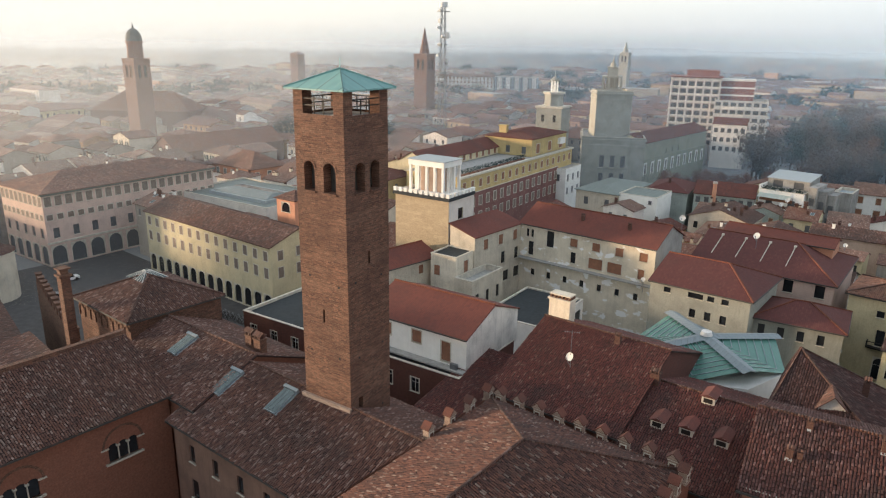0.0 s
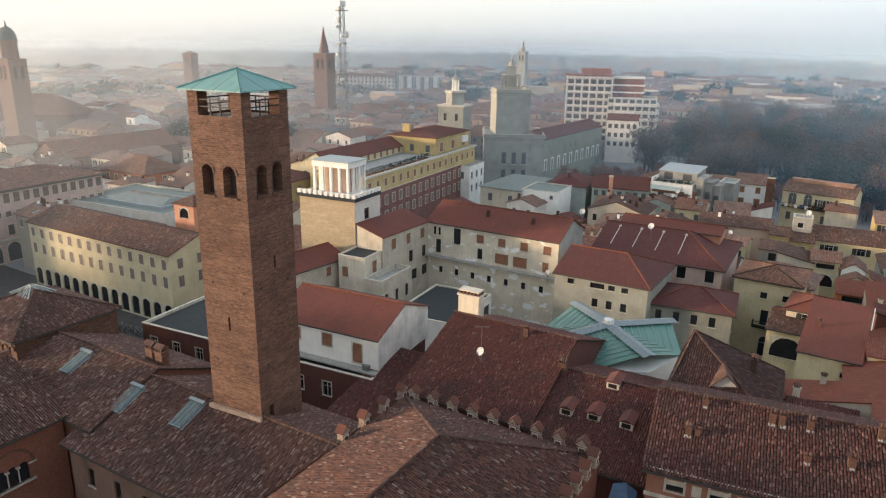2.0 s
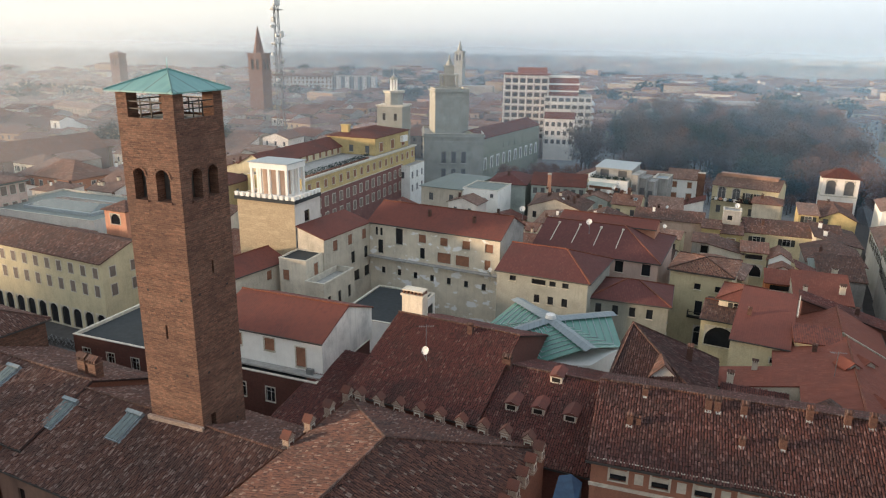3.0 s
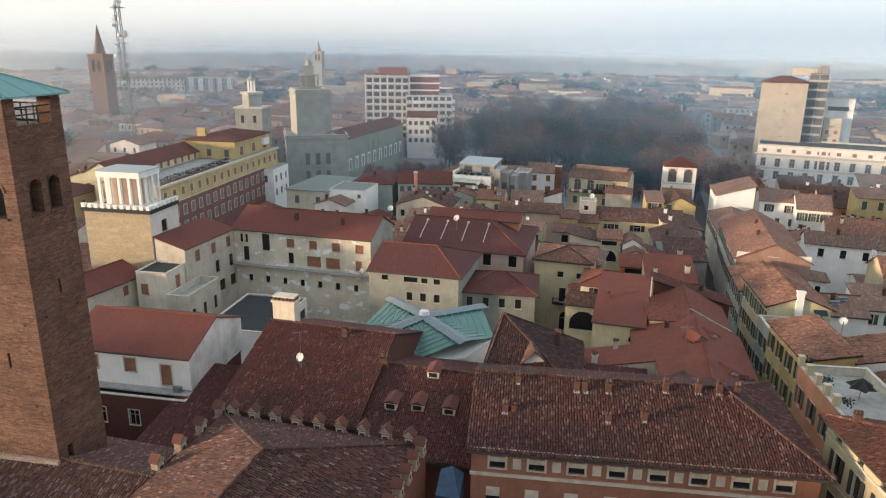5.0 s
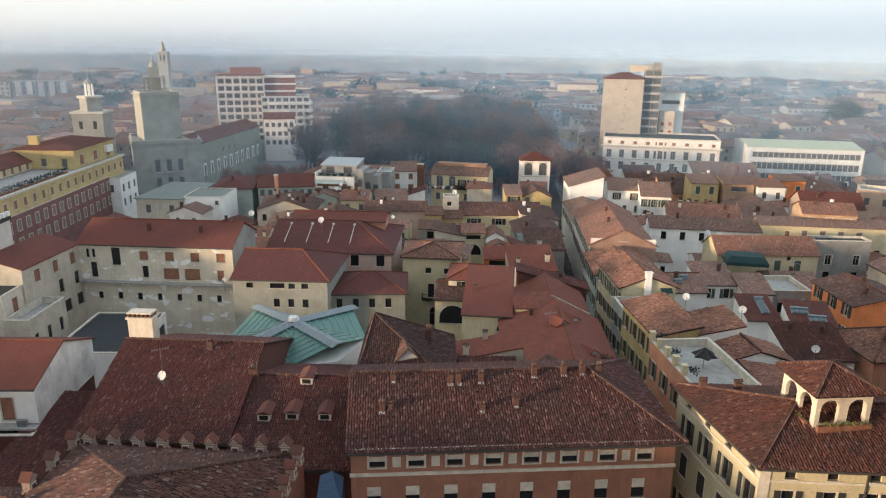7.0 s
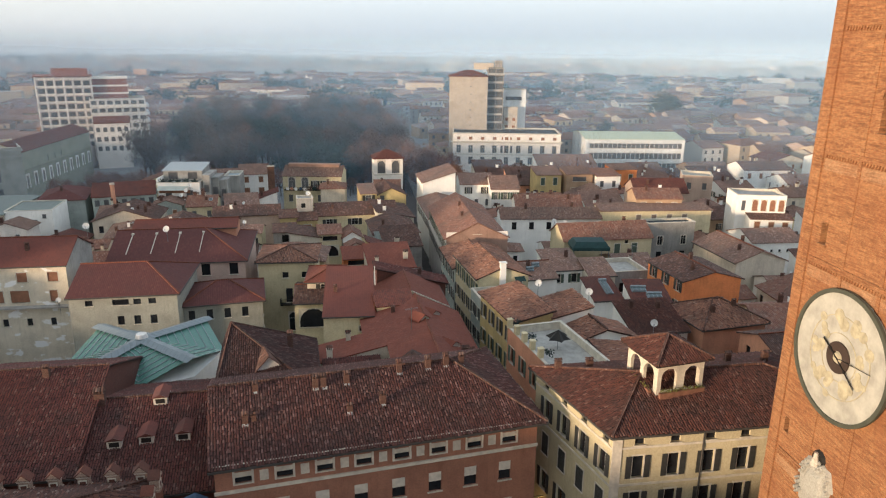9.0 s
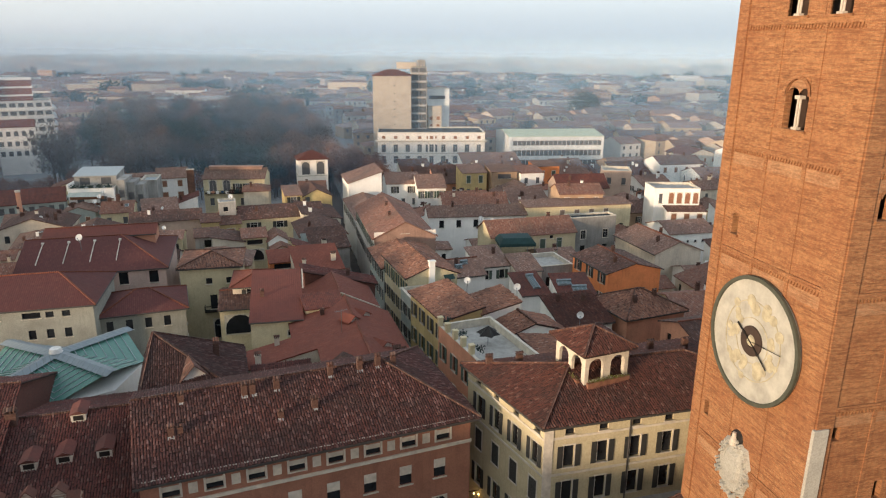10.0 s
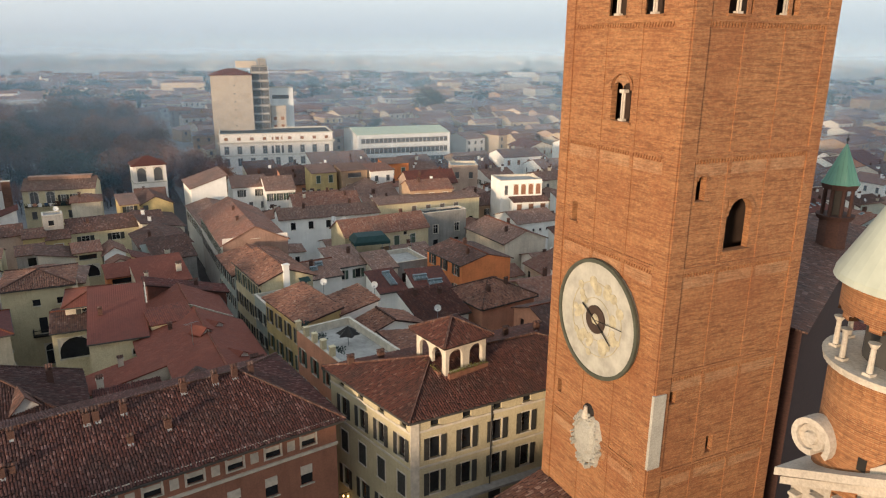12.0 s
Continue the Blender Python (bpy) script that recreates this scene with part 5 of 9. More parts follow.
house("salmon house beneath the bell tower", 52.0, 74.0, 4.0, 8.0, 8.0, 13.0, roof="gx", wall="salmon", top="tile", wins=[(0, 2, 10.4, 0.9, 1.4, "bare"), (3, 2, 10.4, 0.9, 1.4, "bare")])

# ---- houses before the park ----
house("cream house under a wide grey sheet roof", -91.0, 164.0, 1.0, 12.0, 21.0, 12.4, roof="hip", rise=0.9, wall="cream", top="sheetgrey", near=False, wins=[(0, 2, 8.6, 1.3, 2.0, "bare")])
house("cream annexe under a flat grey sheet roof", -79.0, 165.0, 4.0, 10.0, 11.0, 12.6, roof="flat", parapet=0.15, wall="white", top="sheetgrey", near=False, wins=[(0, 1, 8.6, 2.2, 2.4, "bare", 2.0, 2.1), (0, 1, 8.6, 1.0, 2.0, "bare", 6.2, 6.3), (0, 1, 10.8, .9, 1.0, "bare", 8.2, 8.3)])
house("house under a dark red roof behind the grey roofs", -77.0, 177.5, 12.0, 10.5, 15.0, 12.4, roof="hip", rise=1.9, wall="greygreen", top="flat_dark", near=False, chimneys=[(5, 4)])
house("grey-green house with a long row of windows", -65.0, 179.6, 14.0, 14.6, 14.0, 12.8, roof="gx", rise=2.2, wall="greygreen", top="tile_red", near=False, wins=[(0, 7, 10.2, 1.1, 1.6, "bare"), (0, 7, 6.8, 1.1, 1.6, "bare")])
PLANTED = house("white apartment house with a planted roof terrace", -50.4, 184.4, -3.0, 10.6, 14.0, 14.6, roof="flat", wall="white", top="zinc", near=False, wins=[(0, 2, 11.2, 1.6, 2.0, "bare"), (0, 3, 7.6, 1.4, 2.0, "shutgreen"), (1, 3, 11.2, 1.4, 2.0, "bare")])
def shrub(parent, x, y, z, r, mat, seed):
    g2, c = random.Random(seed), Shape()
    for _ in range(60):
        p = Vector((x + g2.gauss(0, .45) * r, y + g2.gauss(0, .45) * r, z + abs(g2.gauss(.4, .4)) * r))
        u = Vector((g2.uniform(-1, 1), g2.uniform(-1, 1), g2.uniform(-.3, 1))).normalized() * .26
        v = u.cross(Vector((.4, .7, .3))).normalized() * .18
        c.poly([p - u, p + v, p + u, p - v])
    part("shrub", c, mat, parent, uv=False)


W = PLANTED[0]
part("balcony", Shape().box(-.2, -1.6, 10.2, 8.6, 0, 10.4).box(-.2, -1.6, 10.4, 8.6, -1.45, 11.3).box(8.45, -1.45, 10.4, 8.6, 0, 11.3).box(-.2, -1.45, 10.4, -.05, 0, 11.3), "white", W, "white balcony with a solid parapet")
part("awning", Shape().poly([(.2, -.05, 14.3), (7.8, -.05, 14.3), (7.8, -1.7, 13.5), (.2, -1.7, 13.5)]).poly([(.2, -1.7, 13.5), (7.8, -1.7, 13.5), (7.8, -.05, 14.25), (.2, -.05, 14.25)]), "greygreen", W, "grey-green canvas awning")
part("awning", Shape().poly([(3.4, -.05, 10.0), (8.0, -.05, 10.0), (8.0, -1.2, 9.3), (3.4, -1.2, 9.3)]).poly([(3.4, -1.2, 9.3), (8.0, -1.2, 9.3), (8.0, -.05, 9.95), (3.4, -.05, 9.95)]), "greygreen", W, "grey-green canvas awning")
part("parapet", Shape().prism([(-.25, .2), (.1, .2), (.1, 6.0), (-.25, 6.0)], 14.6, 16.2), "white", W, "raised white end parapet")
# flat brown sheet in place of a recess and its shade
part("brown_band", Shape().box(.3, -.06, 12.5, 8.2, -.02, 13.3), "blind", W, "brown boarded band")
for k in range(7):
    shrub(W, .6 + 1.2 * k, -1.2, 11.2, .6, "russet", 40 + k)
for k in range(5):
    shrub(W, 1.2 + 2.0 * k, .6, 15.1, .8, "leaf", 60 + k)
for k in range(3):
    part("bay", Shape().box(11.2 + k * 1.8, 1.0 + k * 1.6, 0, 13.0 + k * 1.8, 9.0, 16.8 - k * .9).box(11.0 + k * 1.8, .8 + k * 1.6, 16.8 - k * .9, 13.1 + k * 1.8, 9.1, 17.0 - k * .9), "grey", W, "stepped grey bay")
    for j in range(3):
        # dark panel on the solid bay, stands for a shaded balcony gap
        part("balcony_gap", Shape().box(11.5 + k * 1.8, .96 + k * 1.6, 6.2 + j * 3.2 - k * .9, 12.7 + k * 1.8, .99 + k * 1.6, 8.0 + j * 3.2 - k * .9), "far_pane", W)
house("set-back grey top floor of the white apartment house", -50.0, 189.5, -3.0, 10.0, 8.0, 17.6, roof="shS", rise=0.8, wall="grey", top="zinc", near=False, z0=14.0, wins=[(0, 2, 15.2, 2.4, 1.8, "bare")])
house("grey concrete house with a flat roof behind stepped bays", -35.0, 192.0, 0.0, 4.0, 8.0, 14.8, roof="flat", wall="grey", top="zinc", near=False)
house("white house with red shutters under a brown roof", -32.8, 203.0, 6.0, 8.0, 10.0, 14.0, roof="gx", rise=2.0, wall="white", top="tile_mid", near=False, wins=[(0, 2, 11.4, 1.1, 1.6, "blind"), (0, 2, 8.0, 1.4, 1.8, "blind")])
house("narrow brown brick chimney stack", -24.4, 199.5, 4.0, 1.9, 1.7, 16.2, roof="flat", parapet=.3, wall="brick_old", top="concrete", near=False, name="chimney_stack", category="chimney")
ARCHED = house("cream house with tall arched windows and a balcony", -20.8, 204.6, -8.0, 17.0, 10.0, 13.2, roof="gx", rise=2.2, wall="yellow", top="tile_mid", near=False, wins=[(0, 2, 9.4, 2.0, 3.2, "arch", 2.6, 6.4), (0, 3, 9.4, 1.2, 2.2, "shut", 9.4, 15.0), (0, 4, 5.4, 1.2, 2.0, "bare")])
part("balcony", Shape().box(.4, -1.3, 8.9, 12.0, 0, 9.05).box(.4, -1.3, 9.8, 12.0, -1.22, 9.88).box(.4, -1.3, 9.4, 12.0, -1.24, 9.46), "iron", ARCHED[0], "long iron balcony")
for k in range(30):
    part("baluster", Shape().box(.45 + k * .39, -1.29, 9.05, .5 + k * .39, -1.23, 9.8), "iron", ARCHED[0])
for k, (a, b2, mat) in enumerate(((1.2, .8, "white"), (2.4, .7, "salmon"), (3.6, .9, "white"), (5.0, .6, "blue"), (6.2, .9, "palewall"))):
    part("laundry", Shape().box(a, -1.36, 9.82 - b2, a + .8, -1.32, 9.84), mat, ARCHED[0], "cloth hung over the balcony rail")
for k in range(6):
    shrub(ARCHED[0], 8.0 + k * 1.3, -1.0 - .4 * (k % 2), 9.2, 1.0, "leaf" if k % 2 else "russet", 80 + k)
part("attic", Shape().box(1.0, 4.0, 13.6, 15.8, 6.0, 15.7).box(.8, 3.8, 15.7, 16.0, 6.2, 15.85), "pinkcream", ARCHED[0], "raised tan attic strip")


house("grey roof cabin with a small dark window", -13.8, 164.6, 6.0, 3.8, 3.8, 14.4, roof="flat", parapet=.2, wall="grey", top="concrete", near=False, wins=[(0, 1, 12.4, 1.0, 1.1, "bare", 1.5, 1.6)])
house("yellow house under a long dark brown roof", -9.2, 163.5, 6.0, 19.4, 11.0, 10.8, roof="gx", rise=1.9, wall="yellow", top="tile", near=False, wins=[(0, 2, 8.2, 1.6, 1.5, "shut", 3.0, 9.0)], chimneys=[(4, 3), (15.5, 4, .7, 1.3, "white")])
house("pink house under a low brown roof", -32.8, 162.3, 6.0, 15.2, 9.0, 11.4, roof="gx", rise=1.4, wall="salmon_pale", top="tile", near=False, chimneys=[(4, 3, .6, 1.2, "white")])
house("small bright yellow house under a lean-to roof", -17.5, 160.5, 6.0, 4.1, 5.0, 11.2, roof="shS", rise=0.7, wall="ochre", top="tile", near=False)
house("low yellow house beside the cabin", -13.4, 160.2, 6.0, 4.5, 6.0, 10.6, roof="shS", rise=1.2, wall="ochre", top="tile", near=False, wins=[(0, 1, 8.0, 1.6, 1.4, "blind")])
house("small grey house with a dark window", -17.7, 148.2, 6.0, 5.0, 5.0, 11.0, roof="shS", rise=0.6, wall="grey", top="tile", near=False, wins=[(0, 1, 8.6, 1.4, 1.6, "bare")])
house("house under a lopsided brown roof", -13.3, 139.0, 6.0, 5.9, 8.0, 12.0, roof="shE", rise=1.2, wall="cream", top="tile", near=False, wins=[(0, 1, 9.4, 1.2, 1.4, "bare")])
house("cream house with an open loggia under a red-brown roof", -7.7, 140.1, 6.0, 4.7, 7.5, 12.6, roof="gx", rise=1.0, wall="yellow", top="tile_warm", near=False, wins=[(0, 1, 11.0, 3.0, .9, "bare"), (0, 1, 7.6, 3.2, 2.3, "arch_open")])
house("white house with a blank gable wall", -2.7, 139.7, 6.0, 3.8, 6.0, 11.8, roof="gy", rise=1.2, wall="white", top="tile_warm", near=False)
house("small pale gabled outhouse", -1.9, 133.1, 6.0, 3.7, 3.2, 11.6, roof="gy", rise=0.9, wall="palewall", top="tile_warm", near=False)
house("red-walled roof room with a glazed slot", -2.4, 124.1, 6.0, 4.9, 4.4, 12.0, roof="shS", rise=0.9, wall="orange", top="tile_rust", near=False, wins=[(0, 1, 10.6, 3.4, .9, "bare")])
house("small orange-yellow house among the roofs", 2.3, 131.2, 6.0, 3.4, 5.0, 11.8, roof="shE", rise=1.3, wall="ochre", top="tile_red", near=False)
house("house under a red-brown slope", 2.2, 115.8, 6.0, 8.0, 9.0, 12.6, roof="shS", rise=1.8, wall="cream", top="tile_rust", near=False, chimneys=[(1.5, 2, .6, 1.2, "cream"), (6.8, 3, .8, 1.5, "cream")])
house("house under a dark brown roof falling to the street", 5.6, 133.6, 6.0, 7.5, 8.0, 11.4, roof="shS", rise=2.0, wall="grey", top="tile", near=False, chimneys=[(2.6, 1.2, .9, 1.3, "cream")])
house("blue-grey lean-to shed between the roofs", 4.3, 137.6, 6.0, 3.0, 4.0, 11.4, roof="shS", rise=0.8, wall="far_grey", top="sheetgrey", near=False)
house("long house under a dark brown roof along the street", 3.9, 143.8, 6.0, 9.6, 13.0, 11.2, roof="gy", rise=1.6, wall="grey", top="tile", near=False, chimneys=[(2.5, 5)])
house("brown-roofed house in the street row", 5.1, 159.3, 6.0, 8.6, 15.0, 10.8, roof="shE", rise=1.6, wall="cream", top="tile", near=False, chimneys=[(2.0, 3, .7, 1.3, "white")])
house("yellow house with a shuttered window before the park", 1.4, 182.6, 6.0, 4.3, 8.0, 12.0, roof="shS", rise=1.0, wall="ochre", top="tile_mid", near=False, wins=[(0, 1, 9.4, 1.6, 2.0, "shut")])
house("yellow gabled house at the street's end", 5.6, 184.4, 6.0, 8.1, 12.0, 11.0, roof="gy", rise=2.0, wall="ochre", top="tile", near=False, wins=[(0, 1, 9.6, 1.2, 1.3, "bare", 1.6, 1.7)])


house("hipped brown roof house in the old quarter", -17.6, 126.0, -4.0, 11.5, 9.0, 11.6, roof="hip", rise=2.2, wall="yellow", top="tile_mid", near=False, wins=[(0, 3, 9.2, 1.0, 1.4, "bare")])
house("small low roof in the court", -15.6, 79.6, 5.0, 6.0, 5.0, 9.6, roof="shS", rise=1.0, wall="cream", top="tile_red", near=False)

# ---- the wide middle distance ----
HOTEL = house("white hotel-like palace with a cornice and small attic windows", 39.7, 280.6, -9.0, 43.5, 20.0, 15.4, roof="flat", parapet=0.5, wall="palewall", top="felt", near=False, name="palace", category="palace",
      wins=[(0, 9, 8.0, 1.7, 3.0, "trimmed"), (0, 9, 3.4, 1.7, 2.9, "trimmed"), (0, 9, 13.3, 1.3, 1.1, "bare blind"), (0, 2, 13.3, .5, 1.1, "bare blind", 20.0, 23.5), (0, 2, 8.0, .9, 3.0, "bare", 19.8, 23.7), (3, 4, 8.0, 1.5, 3.0, "trimmed"), (3, 4, 13.3, 1.3, 1.1, "bare blind")])
SCHOOL = house("long glazed modern school block with a pale green roof", 92.6, 272.4, -6.0, 40.0, 26.0, 14.2, roof="gx", rise=1.6, wall="far_wall", top="palegreen", near=False, name="school", category="building",
      wins=[(0, 20, 10.5, 1.72, 1.9, "bare", 2.6, 38.4), (0, 20, 6.2, 1.72, 2.3, "bare", 2.6, 38.4), (0, 20, 1.8, 1.72, 2.6, "bare", 2.6, 38.4), (3, 3, 9.0, 1.2, 1.6, "bare")])
house("tall pale apartment tower with a blank wall", 40.2, 296.4, -9.0, 16.0, 12.0, 37.6, roof="hip", rise=2.2, wall="far_cream", top="tile_red", near=False, name="apartment_tower", category="apartment building",
            wins=[(1, 2, 3.2 * k + 3, 1.2, 1.5, "bare") for k in range(11)] + [(0, 1, 3.2 * k + 17, .7, .5, "bare", 9.0, 9.1) for k in range(6)])
STAIRSIDE = house("open stair and balcony side of the apartment tower", 56.6, 297.0, -9.0, 6.6, 12.0, 40.0, roof="flat", wall="grey", top="concrete", near=False, name="apartment_tower", category="apartment building",
      wins=[(0, 2, 3.3 * k + 2.2, 2.9, 2.5, "bare") for k in range(12)])
part("roof_cabin", Shape().box(-6.0, 4.0, 40.0, 2.4, 10.0, 42.6).box(3.0, 3.0, 40.0, 6.2, 8.0, 43.6), "far_cream", STAIRSIDE[0], "pale lift cabins on the roof")
for k in range(5):
    part("roof_frame", Shape().bar((1.2 + k * 1.2, 1.0, 40.0), (1.2 + k * 1.2, 1.0, 43.8), .09).bar((1.2, 1.0, 41.2 + k * .65), (6.0, 1.0, 41.2 + k * .65), .07), "metal", STAIRSIDE[0])
house("stepped lower wing of the apartment tower", 64.0, 298.0, -9.0, 6.0, 12.0, 24.0, roof="flat", wall="far_cream", top="concrete", near=False, name="apartment_wing", category="apartment building",
      wins=[(0, 2, 3.3 * k + 2.2, 1.4, 1.5, "bare blind") for k in range(6)])
house("white upper flats of the apartment tower", 64.0, 303.0, -9.0, 10.5, 9.0, 31.0, roof="flat", wall="far_wall", top="concrete", near=False, name="apartment_wing", category="apartment building",
      wins=[(0, 1, 27.2, 7.0, 1.5, "bare", 5.2, 5.3)])
WAPT = house("white gridded apartment block with brown recesses", -133.2, 322.8, 18.0, 21.0, 14.0, 34.8, roof="flat", parapet=0.1, wall="far_rose", top="tile_red", near=False, name="apartment_block", category="apartment building",
             wins=[(0, 6, 3.3 * k + 5.0, 2.4, 1.9, "bare") for k in range(9)])
for k in range(10):
    part("balcony_slab", Shape().box(-.5, -1.1, 3.3 * k + 4.1, 21.3, 0, 3.3 * k + 4.9), "palewall", WAPT[0])
for k in range(7):
    part("fin", Shape().box(-.4 + k * 3.55, -1.3, 3, .05 + k * 3.55, -.02, 35.2), "palewall", WAPT[0])
part("eaves", Shape().box(-.9, -1.5, 35.2, 21.9, 14.4, 35.7), "maroon", WAPT[0], "dark red flat eaves")
part("penthouse", Shape().box(6, 3, 35.7, 20, 11, 38.4), "maroon", WAPT[0], "dark red penthouse")
BROWN = house("brown banded side of the apartment block", -112.8, 329.6, 18.0, 14.0, 12.0, 34.2, roof="flat", parapet=0.2, wall="maroon", top="tile_red", near=False, name="apartment_block", category="apartment building")
for k in range(6):
    part("band", Shape().box(-.1, -.35, 3.3 * k + 17.6, 14.3, 12.3, 3.3 * k + 18.3), "palewall", BROWN[0], "pale storey band")
WWING = house("white long wing of the apartment block", -111.2, 318.8, 18.0, 22.0, 16.0, 25.6, roof="flat", wall="palewall", top="concrete", near=False, name="apartment_wing", category="apartment building",
      wins=[(1, 4, 3.3 * k + 4, 2.8, 1.6, "bare") for k in range(6)] + [(0, 7, 3.3 * k + 4, 2.2, 1.6, "bare") for k in range(7)])
for k in range(7):
    part("balcony", Shape().box(3.0, -1.2, 3.3 * k + 2.6, 22.4, 0, 3.3 * k + 3.7), "palewall", WWING[0], "pale banded balcony")
for k in range(7):
    part("balcony", Shape().box(22.0, -.4, 3.3 * k + 2.6, 23.4, 16.2, 3.3 * k + 3.6), "far_wall", WWING[0], "pale blue-white balcony")
house("lower cream wing under a dark roof beside the apartment block", -103.0, 297.0, 16.0, 13.0, 15.0, 18.4, roof="gx", rise=2.0, wall="palewall", top="tile_red", near=False, name="apartment_wing", category="apartment building", wins=[(0, 5, 14.8, 1.5, 1.8, "bare"), (0, 5, 11.0, 1.5, 1.8, "bare"), (0, 5, 7.2, 1.5, 1.8, "bare"), (1, 4, 14.8, 1.6, 1.8, "bare"), (1, 4, 11.0, 1.6, 1.8, "bare"), (1, 4, 7.2, 1.6, 1.8, "bare")])
LONG = house("long block, yellow above and maroon below", -118.0, 126.2, 6.0, 16.0, 64.0, 18.2, roof="flat", parapet=0.5, wall="ochre", top="concrete", near=False, name="long_block", category="building",
      wins=[(1, 17, 15.2, 1.3, 1.9, "bare blind")])
house("maroon lower storeys of the long block", -117.9, 126.3, 6.0, 16.2, 54.0, 14.0, roof="flat", parapet=0.1, wall="maroon", top="concrete", near=False, name="lower_block", category="building",
      wins=[(1, 15, 10.6, 1.5, 2.3, "shutclosed pale"), (1, 15, 6.6, 1.5, 2.3, "shutclosed pale")])
house("set-back yellow attic under dark red roofs", -123.5, 129.5, 6.0, 8.0, 40.0, 20.6, roof="gy", rise=2.3, wall="yellow", top="tile_red", near=False, z0=18.3, name="attic", category="building", wins=[(1, 12, 18.6, 1.2, 1.7, "bare blind")])
RAISED = house("yellow raised end of the long block", -124.0, 166.6, 6.0, 15.6, 23.0, 23.4, roof="hip", rise=1.7, wall="ochre", top="tile_red", near=False, z0=18.3, name="attic", category="building", wins=[(1, 3, 19.0, 2.2, 2.6, "blind"), (0, 3, 19.0, 1.4, 2.0, "bare")])
part("awning", Shape().box(15.6, 17.0, 20.2, 16.5, 20.6, 22.0), "white", RAISED[0], "white balcony awning")
part("chimney", Shape().box(3.0, 3.0, 23.6, 5.4, 4.2, 26.0).box(2.8, 2.8, 26.0, 5.6, 4.4, 26.3), "ochre", RAISED[0], "broad yellow chimney")
# planted terrace of the long block, with its rail
part("cornice", Shape().box(15.9, -.3, 18.3, 16.5, 64.3, 18.75), "trim", LONG[0])
rng = random.Random(62)
for k in range(16):
    y = 3 + 2.1 * k
    c = Shape()
    for _ in range(46):
        p = Vector((rng.gauss(14.3, .35), y + rng.gauss(0, .55), 18.9 + rng.uniform(0, 1.0)))
        u = Vector((rng.uniform(-1, 1), rng.uniform(-1, 1), rng.uniform(-.3, 1))).normalized() * .2
        v = u.cross(Vector((0.3, 0.8, 0.2))).normalized() * .14
        c.poly([p - u, p + v, p + u, p - v])
    box = part("plant_trough", Shape().box(13.9, y - .8, 18.25, 14.7, y + .8, 18.8), "clay_pot", LONG[0])
    part("foliage", c, "leaf", box, uv=False)
house("white end house of the long block", -109.6, 180.6, 6.0, 5.2, 11.0, 13.4, roof="flat", parapet=0.3, wall="white", top="concrete", near=False, wins=[(1, 3, 9.8, 1.4, 2.0, "bare"), (1, 3, 5.8, 1.4, 2.0, "bare"), (0, 1, 9.8, 1.3, 2.0, "bare")])
house("yellow apartment house with dark roof terraces", -136.0, 112.0, 6.0, 16.0, 20.0, 16.5, roof="hip", wall="ochre", top="tile_red", near=False, wins=[(0, 4, 13.0, 1.3, 1.8, "bare"), (1, 4, 13.0, 1.3, 1.8, "bare"), (0, 4, 9.2, 1.3, 1.8, "bare")])
house("pale yellow house behind the long block", -148.0, 150.0, 6.0, 15.0, 50.0, 14.5, roof="gy", wall="yellow", top="tile_red", near=False, wins=[(1, 9, 14.0, 1.3, 1.7, "bare")])
OFFICE = house("massive grey stone office block", -117.5, 213.3, 30.0, 21.0, 22.0, 18.6, roof="flat", parapet=0.6, wall="stone", top="concrete", near=False, name="office_block", category="building",
      wins=[(0, 3, 9.0, 1.5, 4.0, "bare", 7.0, 14.0), (0, 3, 4.0, 1.5, 3.0, "bare", 7.0, 14.0)])
SHAFT = house("tall plain grey stone office tower", -116.0, 218.7, 38.0, 12.0, 12.0, 33.6, roof="flat", parapet=0.5, wall="stone", top="concrete", near=False, name="office_tower", category="tower")
OFFWING = house("long olive stone office wing under a dark roof", -111.4, 225.2, -1.6, 11, 54.0, 17.6, roof="gy", rise=2.6, wall="olive", top="tile_red", near=False, name="office_wing", category="building",
      wins=[(1, 10, 6.4, 1.5, 3.4, "arch"), (1, 3, 12.2, 1.0, 1.8, "bare", 18.0, 28.3)])
for k in range(10):
    u = 2.7 + k * 5.4
    part("window_surround", Shape().box(11.0, u - 1.15, 6.0, 11.14, u - .78, 10.2).box(11.0, u + .78, 6.0, 11.14, u + 1.15, 10.2).box(11.0, u - 1.15, 9.9, 11.14, u + 1.15, 10.4), "white", OFFWING[0], "white stone surround")
part("string_course", Shape().box(10.98, -.1, 11.4, 11.3, 54.1, 11.8), "olive", OFFWING[0])
ROSE = house("rose-grey arcaded palace with square attic windows", -181.2, 55.6, 5.0, 19.2, 44.5, 17.0, roof="hip", rise=2.6, wall="rose", top="tile_mid", near=False, name="palace", category="palace", over=0.8,
      wins=[(1, 19, 13.7, 1.45, 2.1, "shutclosed pale"), (1, 19, 10.6, 1.3, 1.2, "shutclosed pale"), (1, 10, 6.4, 1.4, 2.3, "bare"), (1, 10, 0.4, 3.2, 4.2, "arch_open"),
            (0, 9, 13.7, 1.3, 2.1, "shutclosed pale"), (0, 9, 10.6, 1.2, 1.2, "shutclosed pale"), (0, 5, 6.4, 1.4, 2.2, "bare"), (0, 5, 0.4, 2.6, 4.2, "arch_open")])
